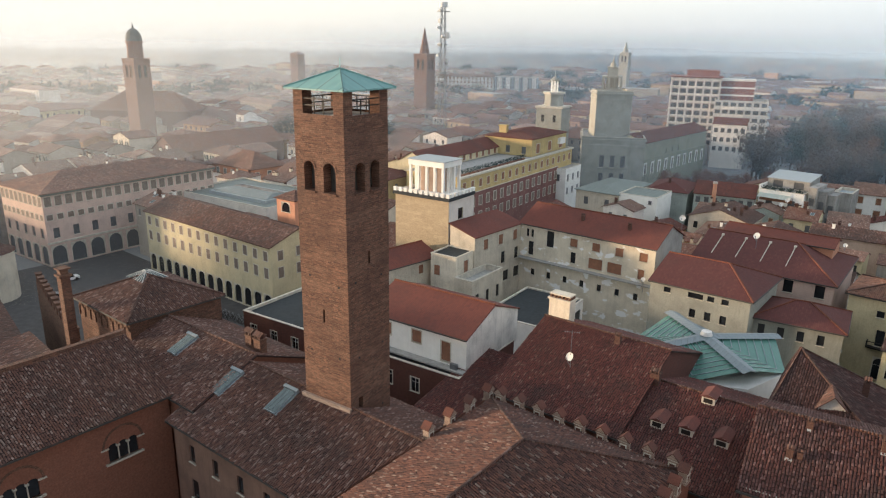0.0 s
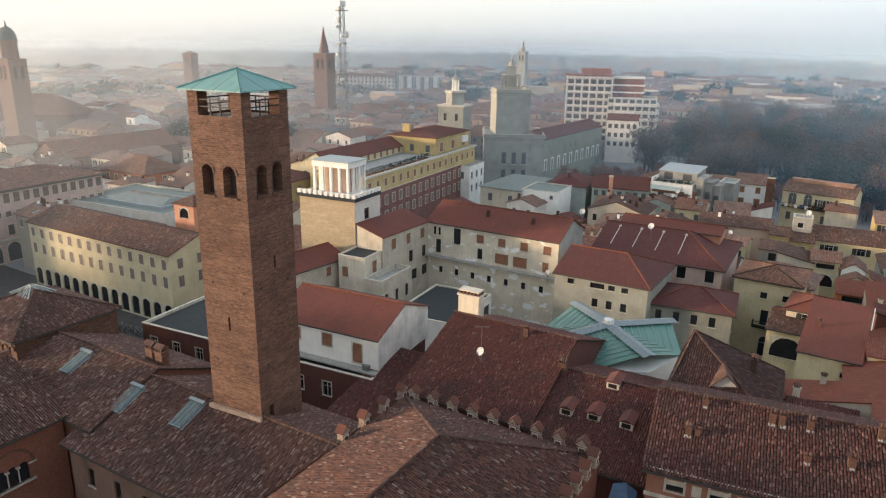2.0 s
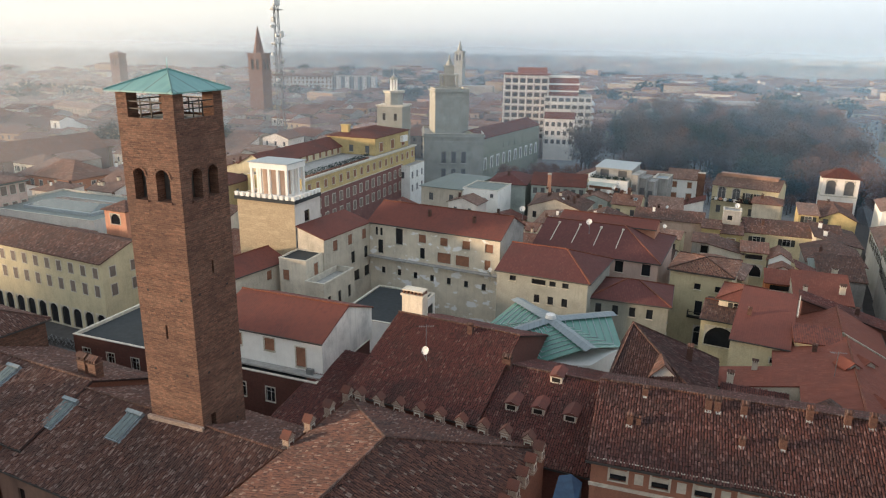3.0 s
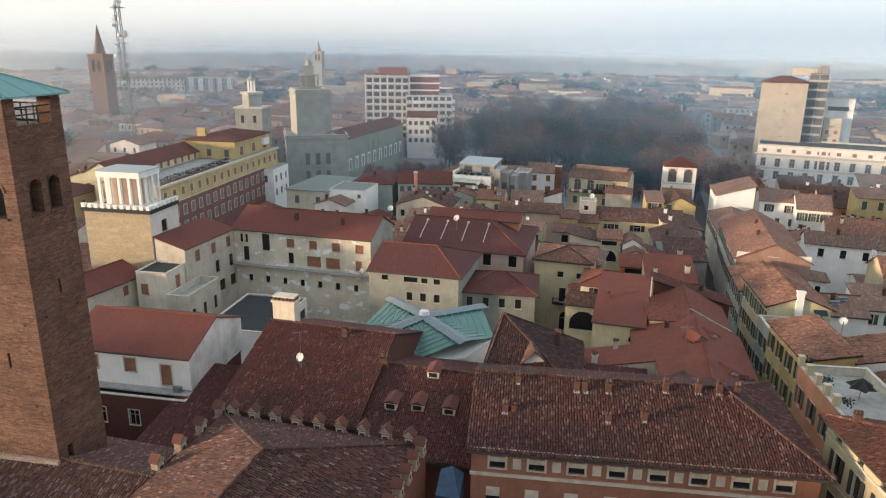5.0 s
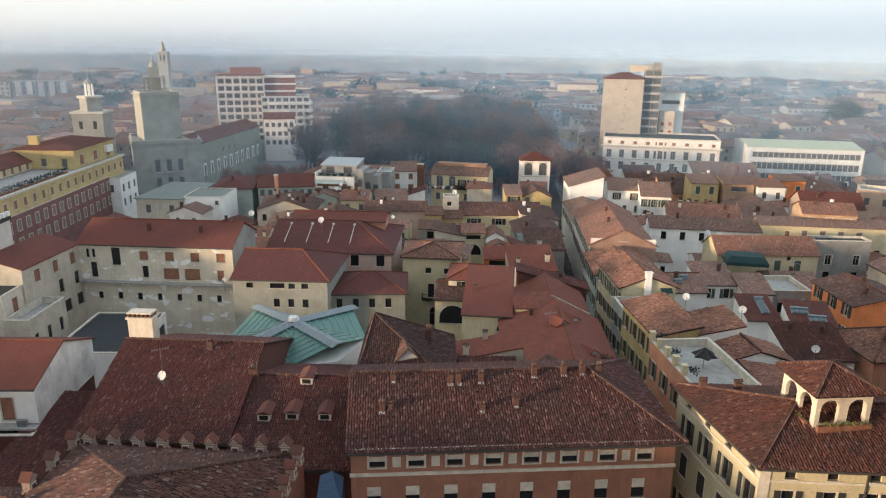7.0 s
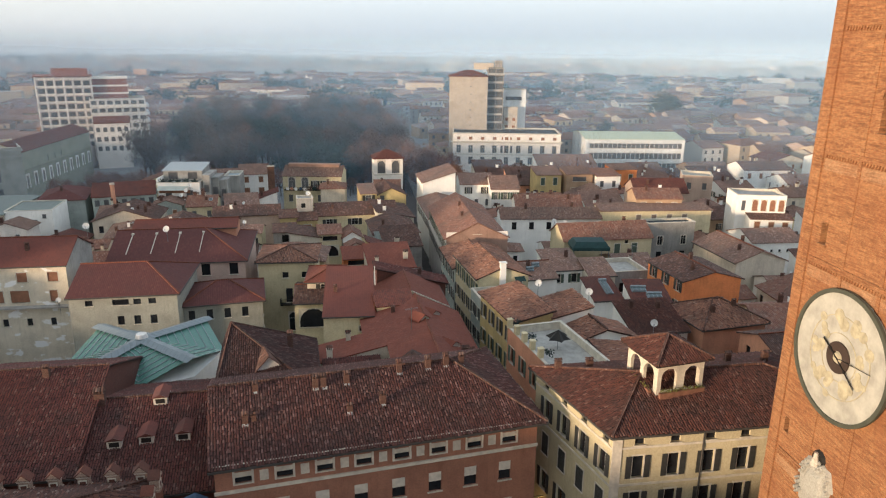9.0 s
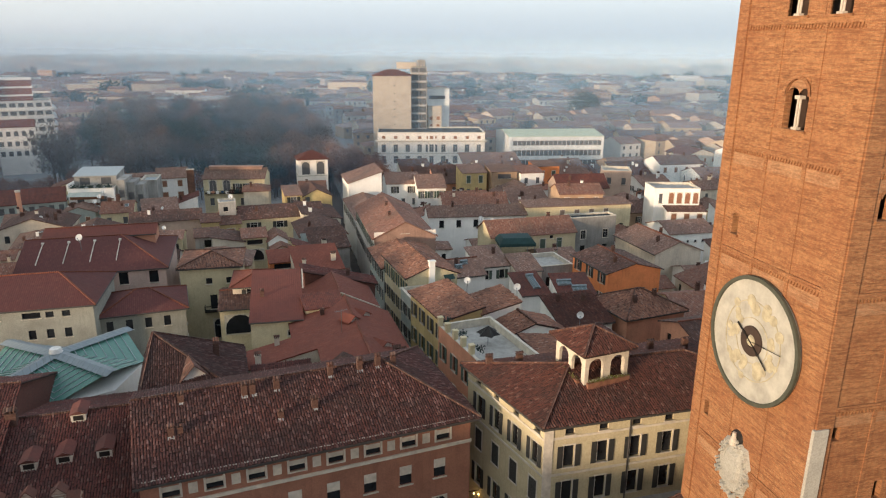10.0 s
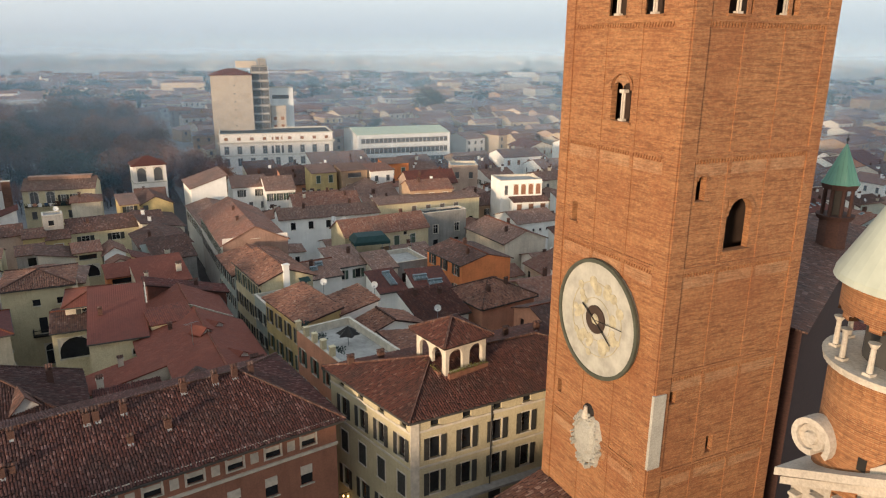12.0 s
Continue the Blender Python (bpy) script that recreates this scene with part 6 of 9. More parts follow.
house("long yellow arcaded palace with shuttered windows", -145.0, 71.6, 1.5, 43.2, 13.0, 13.6, roof="gx", rise=2.2, wall="yellow", top="tile", near=False, name="palace", category="palace",
      wins=[(0, 14, 10.6, 1.15, 1.8, "shutclosed pale"), (0, 14, 7.2, 1.15, 2.0, "shutclosed pale"), (0, 14, 0.3, 2.1, 3.6, "arch_open"), (1, 3, 10.6, 1.15, 1.8, "shutclosed pale"), (1, 3, 7.2, 1.15, 2.0, "shutclosed pale")])
FLATBLOCK = house("grey flat-roofed block with a glazed inner court", -168.0, 92.0, 6.0, 34.0, 22.0, 11.2, roof="flat", parapet=0.35, wall="palewall", top="sheetgrey", near=False, name="block", category="building")
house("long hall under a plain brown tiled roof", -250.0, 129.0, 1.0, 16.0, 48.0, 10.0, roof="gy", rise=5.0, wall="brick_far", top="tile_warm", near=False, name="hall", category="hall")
house("brick hall with arched windows under a hipped brown roof", -206.0, 124.5, 1.0, 23.5, 14.0, 11.0, roof="hip", rise=4.0, wall="salmon", top="tile_mid", near=False, name="hall", category="hall", wins=[(0, 6, 7.0, 1.6, 2.6, "arch"), (1, 3, 7.0, 1.6, 2.6, "arch")])
house("long white house with a row of small windows", -357.0, 203.0, 3.6, 51.0, 16.0, 9.0, roof="gx", rise=3.4, wall="white", top="tile_mid", near=False, wins=[(0, 15, 4.6, 1.4, 2.6, "arch")])
house("small white raised house at the end of the long white house", -309.0, 205.0, 3.6, 6.0, 8.0, 13.0, roof="gx", wall="white", top="tile_mid", near=False, wins=[(0, 1, 9.6, 1.2, 2.0, "arch")])
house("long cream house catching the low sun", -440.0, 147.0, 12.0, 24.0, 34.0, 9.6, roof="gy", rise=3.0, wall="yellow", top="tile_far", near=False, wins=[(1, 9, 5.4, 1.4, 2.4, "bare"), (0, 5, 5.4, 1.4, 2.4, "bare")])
house("long cream apartment block under a low brown roof", -411.0, 474.0, 29.5, 53.0, 14.0, 20.0, roof="gx", rise=2.2, wall="palewall", top="tile_mid", near=False, name="apartment_block", category="apartment building", wins=[(0, 16, 3.3 * k + 1.2, 1.3, 1.6, "bare blind") for k in range(6)])
RIBBED = house("grey-blue apartment block with stacked balconies", -363.8, 501.0, 29.5, 36.0, 14.0, 19.6, roof="flat", parapet=.5, wall="far_grey", top="concrete", near=False, name="apartment_block", category="apartment building", wins=[(0, 12, 3.3 * k + 1.2, 1.3, 1.7, "bare") for k in range(6)])
for k in range(5):
    part("balcony_tower", Shape().box(2.0 + k * 7.4, -1.5, 0, 5.6 + k * 7.4, 0, 19.8), "palewall", RIBBED[0], "pale stacked balconies")
house("salmon stair tower under a small tiled cap", -117.2, 86.0, 4.0, 5.4, 5.4, 18.6, roof="hip", rise=1.3, wall="salmon", top="tile", near=False, wins=[(1, 1, 15.6, 2.4, 2.0, "arch_open"), (0, 1, 15.6, 2.4, 2.0, "arch_open")])


# ---- the old brick tower beside the palace ----
def old_tower():
    root = thing("brick_tower", -43.2, 38.7, 0, 5.7, "tall old brown brick tower under a green copper cap", "tower")
    w, z0, z1 = 5.72, 12.0, 43.9
    s = Shape()
    c = [(-w, 0), (0, 0), (0, w), (-w, w)]
    front = [(w - 4.75, w - 3.5, 37.3, 39.9), (w - 2.45, w - 1.05, 37.3, 39.9), (w - 3.12, w - 2.88, 25.1, 26.4)]
    side = [(1.25, 2.55, 37.3, 39.9), (3.2, 4.5, 37.3, 39.9), (2.8, 3.05, 30.6, 31.8), (1.1, 1.7, 16.4, 17.9)]
    for k, holes in enumerate((front, side, front, side)):
        wall_sheet(s, c[k], c[(k + 1) % 4], z0, z1, holes, depth=0.9)
    part("wall", s, "brick_old", root)
    inner = Shape().box(-w + 0.95, 0.95, z0, -0.95, w - 0.95, 43.5)
    part("core", inner, "gutter", root)
    for k, (a, b) in enumerate(((-w, 0), (-w, w - 1.1), (-1.1, 0), (-1.1, w - 1.1))):
        part("corner_pier", Shape().box(a, b, z1, a + 1.1, b + 1.1, 46.0), "brick_old", root)
    part("floor_slab", Shape().box(-w + 1.1, 1.1, z1 - 0.3, -1.1, w - 1.1, z1 - 0.06), "concrete", root)
    for p, q in (((-w, 0), (0, 0)), ((0, 0), (0, w)), ((0, w), (-w, w)), ((-w, w), (-w, 0))):
        r = Shape()
        p, q = Vector(p) * 0.95 + Vector((-0.14, 0.14)), Vector(q) * 0.95 + Vector((-0.14, 0.14))
        for z in (44.6, 45.15):
            r.bar((p.x, p.y, z), (q.x, q.y, z), 0.05)
        for k in (0.4, 0.6):
            m = p.lerp(q, k)
            r.bar((m.x, m.y, z1), (m.x, m.y, 45.15), 0.04)
        part("railing", r, "iron", root)
    cap = [[(-w - .55, -.55, 46.0), (.55, -.55, 46.0), (-w / 2, w / 2, 47.55)], [(.55, -.55, 46.0), (.55, w + .55, 46.0), (-w / 2, w / 2, 47.55)],
           [(.55, w + .55, 46.0), (-w - .55, w + .55, 46.0), (-w / 2, w / 2, 47.55)], [(-w - .55, w + .55, 46.0), (-w - .55, -.55, 46.0), (-w / 2, w / 2, 47.55)]]
    roof = part("roof", roof_shape(cap, 0.12), "copper", root, "green copper pyramid cap")
    hips = Shape()
    for a, b in ((-w - .55, -.55), (.55, -.55), (.55, w + .55), (-w - .55, w + .55)):
        hips.bar((a, b, 46.03), (-w / 2, w / 2, 47.6), 0.06)
    hips.bar((-w / 2, w / 2, 47.5), (-w / 2, w / 2, 48.4), 0.03)
    part("hip_seam", hips, "copper", roof)
    for a, b in ((w - 4.75, w - 3.5), (w - 2.45, w - 1.05)):
        part("sill", Shape().box(a - w - .1, -0.12, 37.15, b - w + .1, 0.1, 37.3), "brick_old", root)
    for a, b in ((1.25, 2.55), (3.2, 4.5)):
        part("sill", Shape().box(-0.1, a - .1, 37.15, 0.12, b + .1, 37.3), "brick_old", root)
    def head(a, b, m):
        q, r = Shape(), (b - a) / 2
        for k in range(8):
            t0, t1 = math.pi * k / 8, math.pi * (k + 1) / 8
            p0, p1 = (a + r - r * math.cos(t0), 39.9 - r + r * math.sin(t0)), (a + r - r * math.cos(t1), 39.9 - r + r * math.sin(t1))
            q.poly([(p0[0], .12, p0[1]), (p1[0], .12, p1[1]), (p1[0], .12, 39.92), (p0[0], .12, 39.92)])
            q.poly([(p0[0], .5, p0[1]), (p1[0], .5, p1[1]), (p1[0], .12, p1[1]), (p0[0], .12, p0[1])])
            f = 1.25
            o = [(a + r + (x - a - r) * g, 39.9 - r + (z - 39.9 + r) * g) for (x, z), g in ((p0, 1), (p1, 1), (p1, f), (p0, f))]
            q.poly([(x, -.06, z) for x, z in o])
        part("arch_head", q, "brick_old", root, m=m)
    for a, b in ((w - 4.75, w - 3.5), (w - 2.45, w - 1.05)):
        head(a, b, pose(-w, 0, 0))
    for a, b in ((1.25, 2.55), (3.2, 4.5)):
        head(a, b, pose(0, 0, 0, 0, 0, 90))
    # dark plates on the brickwork, added to stand for shaded scaffold holes
    rng = random.Random(17)
    peg = mesh_of("putlog_hole", Shape().box(-.11, -.015, 0, .11, .02, .2), "iron")
    for z in (16, 22, 29):
        for u in (1.2, 4.5):
            part("putlog_hole", peg, None, root, m=pose(-w + u + rng.uniform(-.2, .2), 0, z + rng.uniform(-.3, .3)))
            part("putlog_hole", peg, None, root, m=pose(0, u + rng.uniform(-.2, .2), z + rng.uniform(-.3, .3), 0, 0, 90))
    skirt = Shape().prism([(-w - 0.3, -0.3), (0.1, -0.3), (0.1, 0.0), (-w - 0.3, 0.0)], 16.9, 17.3)
    part("stone_skirt", skirt, "merlonbody", root)


old_tower()


# ---- the great brick bell tower with its clock ----
K = 42.0 / 38.0


def lift(z):
    return 50 - (50 - z) * K


def bell_tower():
    x0, y0, w = 29.46, 29.92, 11.65
    root = thing("bell_tower", x0, y0, 0, 0, "great orange brick bell tower with a large painted clock", "bell tower")
    z1 = 62.0
    s = Shape()
    c = [(0, 0), (w, 0), (w, w), (0, w)]

    def hole(u, z, ww, hh):
        return (u * K - ww / 2, u * K + ww / 2, lift(z), lift(z) + hh)
    south = [hole(1.75, 42.0, 0.75, 1.6), hole(4.87, 38.95, 2.1, 3.3), hole(1.37, 29.9, 0.6, 1.3), hole(4.85, 25.8, 0.6, 1.3), hole(3.13, 51.6, 1.9, 4.0), hole(6.5, 51.6, 1.9, 4.0)]
    west = [(w - b, w - a, c0, c1) for a, b, c0, c1 in (hole(4.95, 45.85, 1.9, 2.9), hole(8.6, 39.2, 0.6, 1.4), hole(9.05, 26.7, 0.5, 1.1), hole(5.95, 51.6, 1.9, 4.0), hole(3.0, 51.6, 1.9, 4.0))]
    for k, holes in enumerate((south, [], [], west)):
        wall_sheet(s, c[k], c[(k + 1) % 4], 0.0, z1, holes, depth=0.45)
    s.poly([(0, 0, z1), (w, 0, z1), (w, w, z1), (0, w, z1)])
    part("wall", s, "brick", root)
    # dark block behind the openings, stands in for the unlit interior
    part("core", Shape().box(1.7, 1.7, 0, w - 1.7, w - 1.7, z1 - 1), "hubbrown", root)
    # corner pilasters and thin upright ribs
    ribs = [(0, 1.05), (3.5, 3.75), (6.5, 6.75), (9.65, 10.54)]
    for a, b in ribs:
        t = 0.11 if b - a > 0.5 else 0.06
        part("rib", Shape().box(a * K, -t, 0, b * K, 0.02, z1), "brick", root)
        part("rib", Shape().box(-t - .004, a * K, 0, 0.02, b * K, z1), "brick", root)
    # friezes of small corbel arches
    tooth = Shape().poly([(-.1, -.1, 0), (0, -.1, -.3), (.1, -.1, 0)]).poly([(-.1, -.1, 0), (-.1, 0, 0), (0, 0, -.3), (0, -.1, -.3)]).poly([(.1, 0, 0), (.1, -.1, 0), (0, -.1, -.3), (0, 0, -.3)])
    for z in (51.2, 44.3, 38.0, 31.7, 25.2):
        for side in range(2):
            if side == 1 and z == 31.7:
                continue
            m = pose(0, 0, 0) if side == 0 else pose(0, w, 0, 0, 0, -90)
            f = Shape()
            f.box(1.05 * K, -0.13, lift(z), 9.65 * K, 0.02, lift(z) + 0.14).box(1.05 * K, -0.09, lift(z) + .14, 9.65 * K, 0.02, lift(z) + 0.3)
            n = 40
            for k in range(n):
                f.add(tooth, pose((1.05 + (8.7) * (k + .5) / n) * K, 0, lift(z)))
            frieze = part("frieze", f, "brick", root, m=m)
            if z < 50:
                part("limewash_band", Shape().box(1.05 * K, -0.012, lift(z) - 1.05, 9.65 * K, 0.01, lift(z) - .3), "brick_pale", frieze, "paler brick below the frieze")
    # windows: arches over the openings, slender marble columns
    def arch_part(side, u, z, ww, hh, twin):
        m = pose(u * K, 0, lift(z)) if side == 0 else pose(0, u * K, lift(z), 0, 0, -90)
        a = Shape()
        n, r = 10, ww / 2
        for k in range(n):
            t0, t1 = math.pi * k / n, math.pi * (k + 1) / n
            p0, p1 = (-r * math.cos(t0), hh - r + r * math.sin(t0)), (-r * math.cos(t1), hh - r + r * math.sin(t1))
            for yy in (-0.03,):
                a.poly([(p0[0], yy, p0[1]), (p1[0], yy, p1[1]), (p1[0], yy, hh + .03), (p0[0], yy, hh + .03)])
            a.poly([(p0[0], 0.44, p0[1]), (p1[0], 0.44, p1[1]), (p1[0], -0.03, p1[1]), (p0[0], -0.03, p0[1])])
            k2 = 1.22
            a.poly([(p0[0], -0.12, p0[1]), (p1[0], -0.12, p1[1]), (p1[0] * k2, -0.12, hh - r + (p1[1] - hh + r) * k2), (p0[0] * k2, -0.12, hh - r + (p0[1] - hh + r) * k2)])
        win = part("window", a, "brick", root, m=m)
        part("sill", Shape().box(-r - .15, -0.16, -0.14, r + .15, 0.2, 0), "brick", win)
        if twin:
            part("column", Shape().tube(-.1, 0.2, 0, hh - r - 0.2, 0.07, n=10).tube(.1, 0.2, 0, hh - r - 0.2, 0.07, n=10).box(-0.22, 0.02, hh - r - 0.2, 0.22, 0.4, hh - r).box(-.22, .04, 0, .22, .36, .14), "marble", win, "white marble column")
            t = Shape()
            for q in (-r / 2, r / 2):
                for k in range(6):
                    t0, t1 = math.pi * k / 6, math.pi * (k + 1) / 6
                    rr = r / 2
                    p0, p1 = (q - rr * math.cos(t0), hh - r + rr * .9 * math.sin(t0)), (q - rr * math.cos(t1), hh - r + rr * .9 * math.sin(t1))
                    t.poly([(p0[0], 0.12, p0[1]), (p1[0], 0.12, p1[1]), (p1[0], 0.12, hh), (p0[0], 0.12, hh)])
            part("tympanum", t, "brick_pale", win)
    arch_part(0, 4.87, 38.95, 2.1, 3.3, False)
    arch_part(0, 1.75, 42.0, 0.75, 1.6, False)
    arch_part(1, 4.95, 45.85, 1.9, 2.9, True)
    arch_part(1, 8.6, 39.2, 0.6, 1.4, False)
    for u in (3.13, 6.5):
        arch_part(0, u, 51.6, 1.9, 4.0, True)
    for u in (5.95, 3.0):
        arch_part(1, u, 51.6, 1.9, 4.0, True)
    # the clock on the face towards the square
    m = pose(-0.02, 5.35 * K, lift(33.55), 90, 0, -90)
    R = 4.12
    clock = part("clock", Shape().tube(0, 0, 0, 0.28, R, R, 64), "clockface", root, "round painted astronomical clock dial", m=m)

    def ring(r0, r1, z, t, n=64):
        q = Shape()
        for k in range(n):
            a, b = 2 * math.pi * k / n, 2 * math.pi * (k + 1) / n
            pts = [(math.cos(a) * r0, math.sin(a) * r0), (math.cos(a) * r1, math.sin(a) * r1), (math.cos(b) * r1, math.sin(b) * r1), (math.cos(b) * r0, math.sin(b) * r0)]
            q.prism(pts, z, z + t)
        return q
    part("rim", ring(R - 0.12, R + 0.14, 0.2, 0.2), "clockrim", clock, "dark green clock rim")
    part("ring", ring(2.62, 2.68, 0.27, 0.05), "gold", clock)
    part("ring", ring(1.5, 1.55, 0.27, 0.05), "gold", clock)
    part("hub", ring(0.42, 1.0, 0.27, 0.12), "hubbrown", clock, "black centre ring of the dial")
    part("hub", Shape().tube(0, 0, 0.27, 0.45, 0.4, 0.3, 24), "gold", clock)
    rng = random.Random(4)
    for k in range(9):
        a = 2 * math.pi * (k + 0.5) / 9
        q = Shape()
        for i in range(5):
            r, b = rng.uniform(1.6, 2.75), a + rng.uniform(-0.2, 0.2)
            q.tube(r * math.cos(b), r * math.sin(b), 0.27, 0.30 + i * .006, rng.uniform(0.2, 0.45), n=9)
        part("painted_sign", q, "gold", clock)
    for a, ln, t in ((-35, 2.2, .035), (150, 1.6, .05), (4, 2.9, .013)):
        part("clock_hand", Shape().box(-0.2, -t, 0.42, ln, t, 0.47).box(ln * .42, -t * 2.2, 0.42, ln * .5, t * 2.2, 0.48), "iron", clock, m=pose(0, 0, 0, 0, 0, a))
    # carved shield below the dial
    rng = random.Random(9)
    sh = Shape()
    sh.prism([(-1.0, -1.9), (0.0, -2.4), (1.0, -1.9), (1.2, 0.2), (0.85, 1.3), (-0.85, 1.3), (-1.2, 0.2)], 0, 0.22, shrink=.92)
    sh.prism([(-.6, -1.3), (0, -1.65), (.6, -1.3), (.68, .1), (.45, .7), (-.45, .7), (-.68, .1)], .22, .4, shrink=.8)
    for _ in range(90):
        a = rng.uniform(0, 6.28)
        k = rng.uniform(.85, 1.12)
        px, py, e = 1.08 * k * math.cos(a), 1.85 * k * math.sin(a) - .55, rng.uniform(.07, .17)
        n = rng.randint(5, 7)
        sh.prism([(px + e * math.cos(2 * math.pi * i / n), py + 1.3 * e * math.sin(2 * math.pi * i / n)) for i in range(n)], .05, rng.uniform(.22, .5), shrink=.55)
    part("stone_shield", sh, "stone", root, "carved grey stone coat of arms", m=pose(0, 5.6 * K, lift(25.4), 90, 0, -90) @ Matrix.Diagonal((1.3, 1.05, 1, 1)))
    # solid dark disc that stands for the shade inside a niche
    niche = Shape().tube(0, 0, 0, 0.2, 0.6, 0.5, 10)
    part("niche", niche, "iron", root, m=pose(0, 5.7 * K, lift(26.9), 90, 0, -90))
    part("bust", Shape().tube(0, 0, 0, 0.5, .28, .2, 8).tube(0, 0, .5, .9, .17, .12, 8), "marble", root, m=pose(-0.3, 5.7 * K, lift(26.5)))
    part("corner_stone", Shape().prism([(-0.2, -0.22), (0.8, -0.22), (0.8, 0.0), (0.0, 0.0), (-0.2, 0.0)], lift(26.0), lift(30.8)), "stone", root, "white stone strip on the corner")


bell_tower()


# ---- the cathedral beside it: round turret, scroll gable, far turret ----
def turret():
    a, D = radians(62.3), 27.0
    x, y = D * math.sin(a), D * math.cos(a)
    root = thing("round_turret", x, y, 0, 0, "round brick turret with marble columns and a pale cone", "turret")
    R, zc = 2.5, 39.65
    part("wall", Shape().tube(0, 0, 16, zc - 0.15, R, R, 40), "brick", root)
    part("cornice", Shape().tube(0, 0, zc - 0.15, zc + 0.1, R + 0.22, R + 0.28, 40), "marble", root)
    part("core", Shape().tube(0, 0, zc, zc + 2.6, R * 0.62, R * 0.62, 24), "gutter", root)
    for k in range(12):
        b = 2 * math.pi * k / 12
        cx, cy = (R - 0.12) * math.cos(b), (R - 0.12) * math.sin(b)
        col = Shape().box(cx - .15, cy - .15, zc + .1, cx + .15, cy + .15, zc + .2).tube(cx, cy, zc + .2, zc + 1.05, .1, .085, 10).tube(cx, cy, zc + 1.05, zc + 1.25, .09, .2, 8)
        part("column", col, "marble", root)
    arches = Shape()
    n = 72
    for k in range(n):
        b0, b1 = 2 * math.pi * k / n, 2 * math.pi * (k + 1) / n
        f = (k % 6 + 0.5) / 6
        low = zc + 1.25 + 0.62 * math.sqrt(max(0.0, 1 - (2 * f - 1) ** 2))
        p0, p1 = (R * math.cos(b0), R * math.sin(b0)), (R * math.cos(b1), R * math.sin(b1))
        i0, i1 = (p0[0] * .85, p0[1] * .85), (p1[0] * .85, p1[1] * .85)
        arches.poly([(*p0, low), (*p1, low), (*p1, zc + 2.95), (*p0, zc + 2.95)])
        arches.poly([(*i0, low), (*i1, low), (*p1, low), (*p0, low)])
    part("arcade", arches, "brick", root)
    part("roof", Shape().tube(0, 0, zc + 2.9, zc + 3.12, R + 0.34, R + 0.28, 40).tube(0, 0, zc + 3.12, zc + 8.3, R + 0.3, 0.12, 40), "lead", root, "pale lead cone")
    # slits are dark plates on the wall, their shade given by colour
    for z, b in ((zc - 3.2, 3.3), (zc - 3.2, 4.4)):
        part("slit", Shape().box(-.14, -.03, 0, .14, .03, .45), "iron", root, m=pose((R) * math.cos(b), R * math.sin(b), z, 0, 0, math.degrees(b) + 90))


turret()


def cathedral_gable():
    # white marble front with a scroll at its shoulder
    root = thing("cathedral", 21.2, 15.0, 0, -90.0, "white marble cathedral front with a carved scroll", "cathedral")
    def slab(pts, y0, y1):
        q = Shape()
        q.poly([(x, y0, z) for x, z in pts]).poly([(x, y1, z) for x, z in reversed(pts)])
        for (x0, z0), (x1, z1) in zip(pts, pts[1:] + pts[:1]):
            q.poly([(x1, y0, z1), (x0, y0, z0), (x0, y1, z0), (x1, y1, z1)])
        return q
    part("wall", slab([(0.5, 12), (30, 12), (30, 38.0), (7.0, 38.0), (0.5, 34.7)], 0.25, 2.6), "marble", root)
    for lo, hi, o in ((34.72, 35.05, .45), (34.4, 34.7, .28), (33.3, 33.5, .2)):
        part("cornice", slab([(0.5 - o, lo), (7.5, lo + 3.55), (7.5, hi + 3.55), (0.5 - o, hi)], .25 - o, 2.7), "marble", root)
    curve = [(1.7 + 4.6 * k / 12, 35.75 + 4.6 * (k / 12) ** 1.35) for k in range(13)]
    part("ramp", slab([(1.7, 35.3), (6.3, 37.4)] + curve[::-1], 0.3, 2.2), "marble", root)
    sc = Shape()
    n = 40
    for k in range(n):
        a0, a1 = -0.6 + 5.6 * k / n, -0.6 + 5.6 * (k + 1) / n
        r0, r1 = 0.98 - 0.007 * k, 0.98 - 0.007 * (k + 1)
        t = 0.24
        pts = [(r0 * math.cos(a0), r0 * math.sin(a0)), (r1 * math.cos(a1), r1 * math.sin(a1)), ((r1 - t) * math.cos(a1), (r1 - t) * math.sin(a1)), ((r0 - t) * math.cos(a0), (r0 - t) * math.sin(a0))]
        sc.prism(pts, -0.35, 0.35)
    fit_scroll = pose(1.05, 0.3, 36.75, 90, 0, 0) @ Matrix.Diagonal((.88, .88, 1, 1))
    part("scroll", sc, "marble", root, "white carved scroll", m=fit_scroll)
    part("scroll_heart", Shape().tube(0, 0, -0.2, 0.2, 0.7, 0.55, 24).tube(0, 0, .2, .32, .3, .25, 16), "marble", root, m=fit_scroll)
    for k in range(9):
        part("corbel", Shape().box(0, 0, 0, 0.25, 0.3, 0.7).box(-.05, -.1, .7, .3, .3, .82), "marble", root, m=pose(0.7 + k * .8, 0.0, 33.55 + k * .8 * .5))


cathedral_gable()


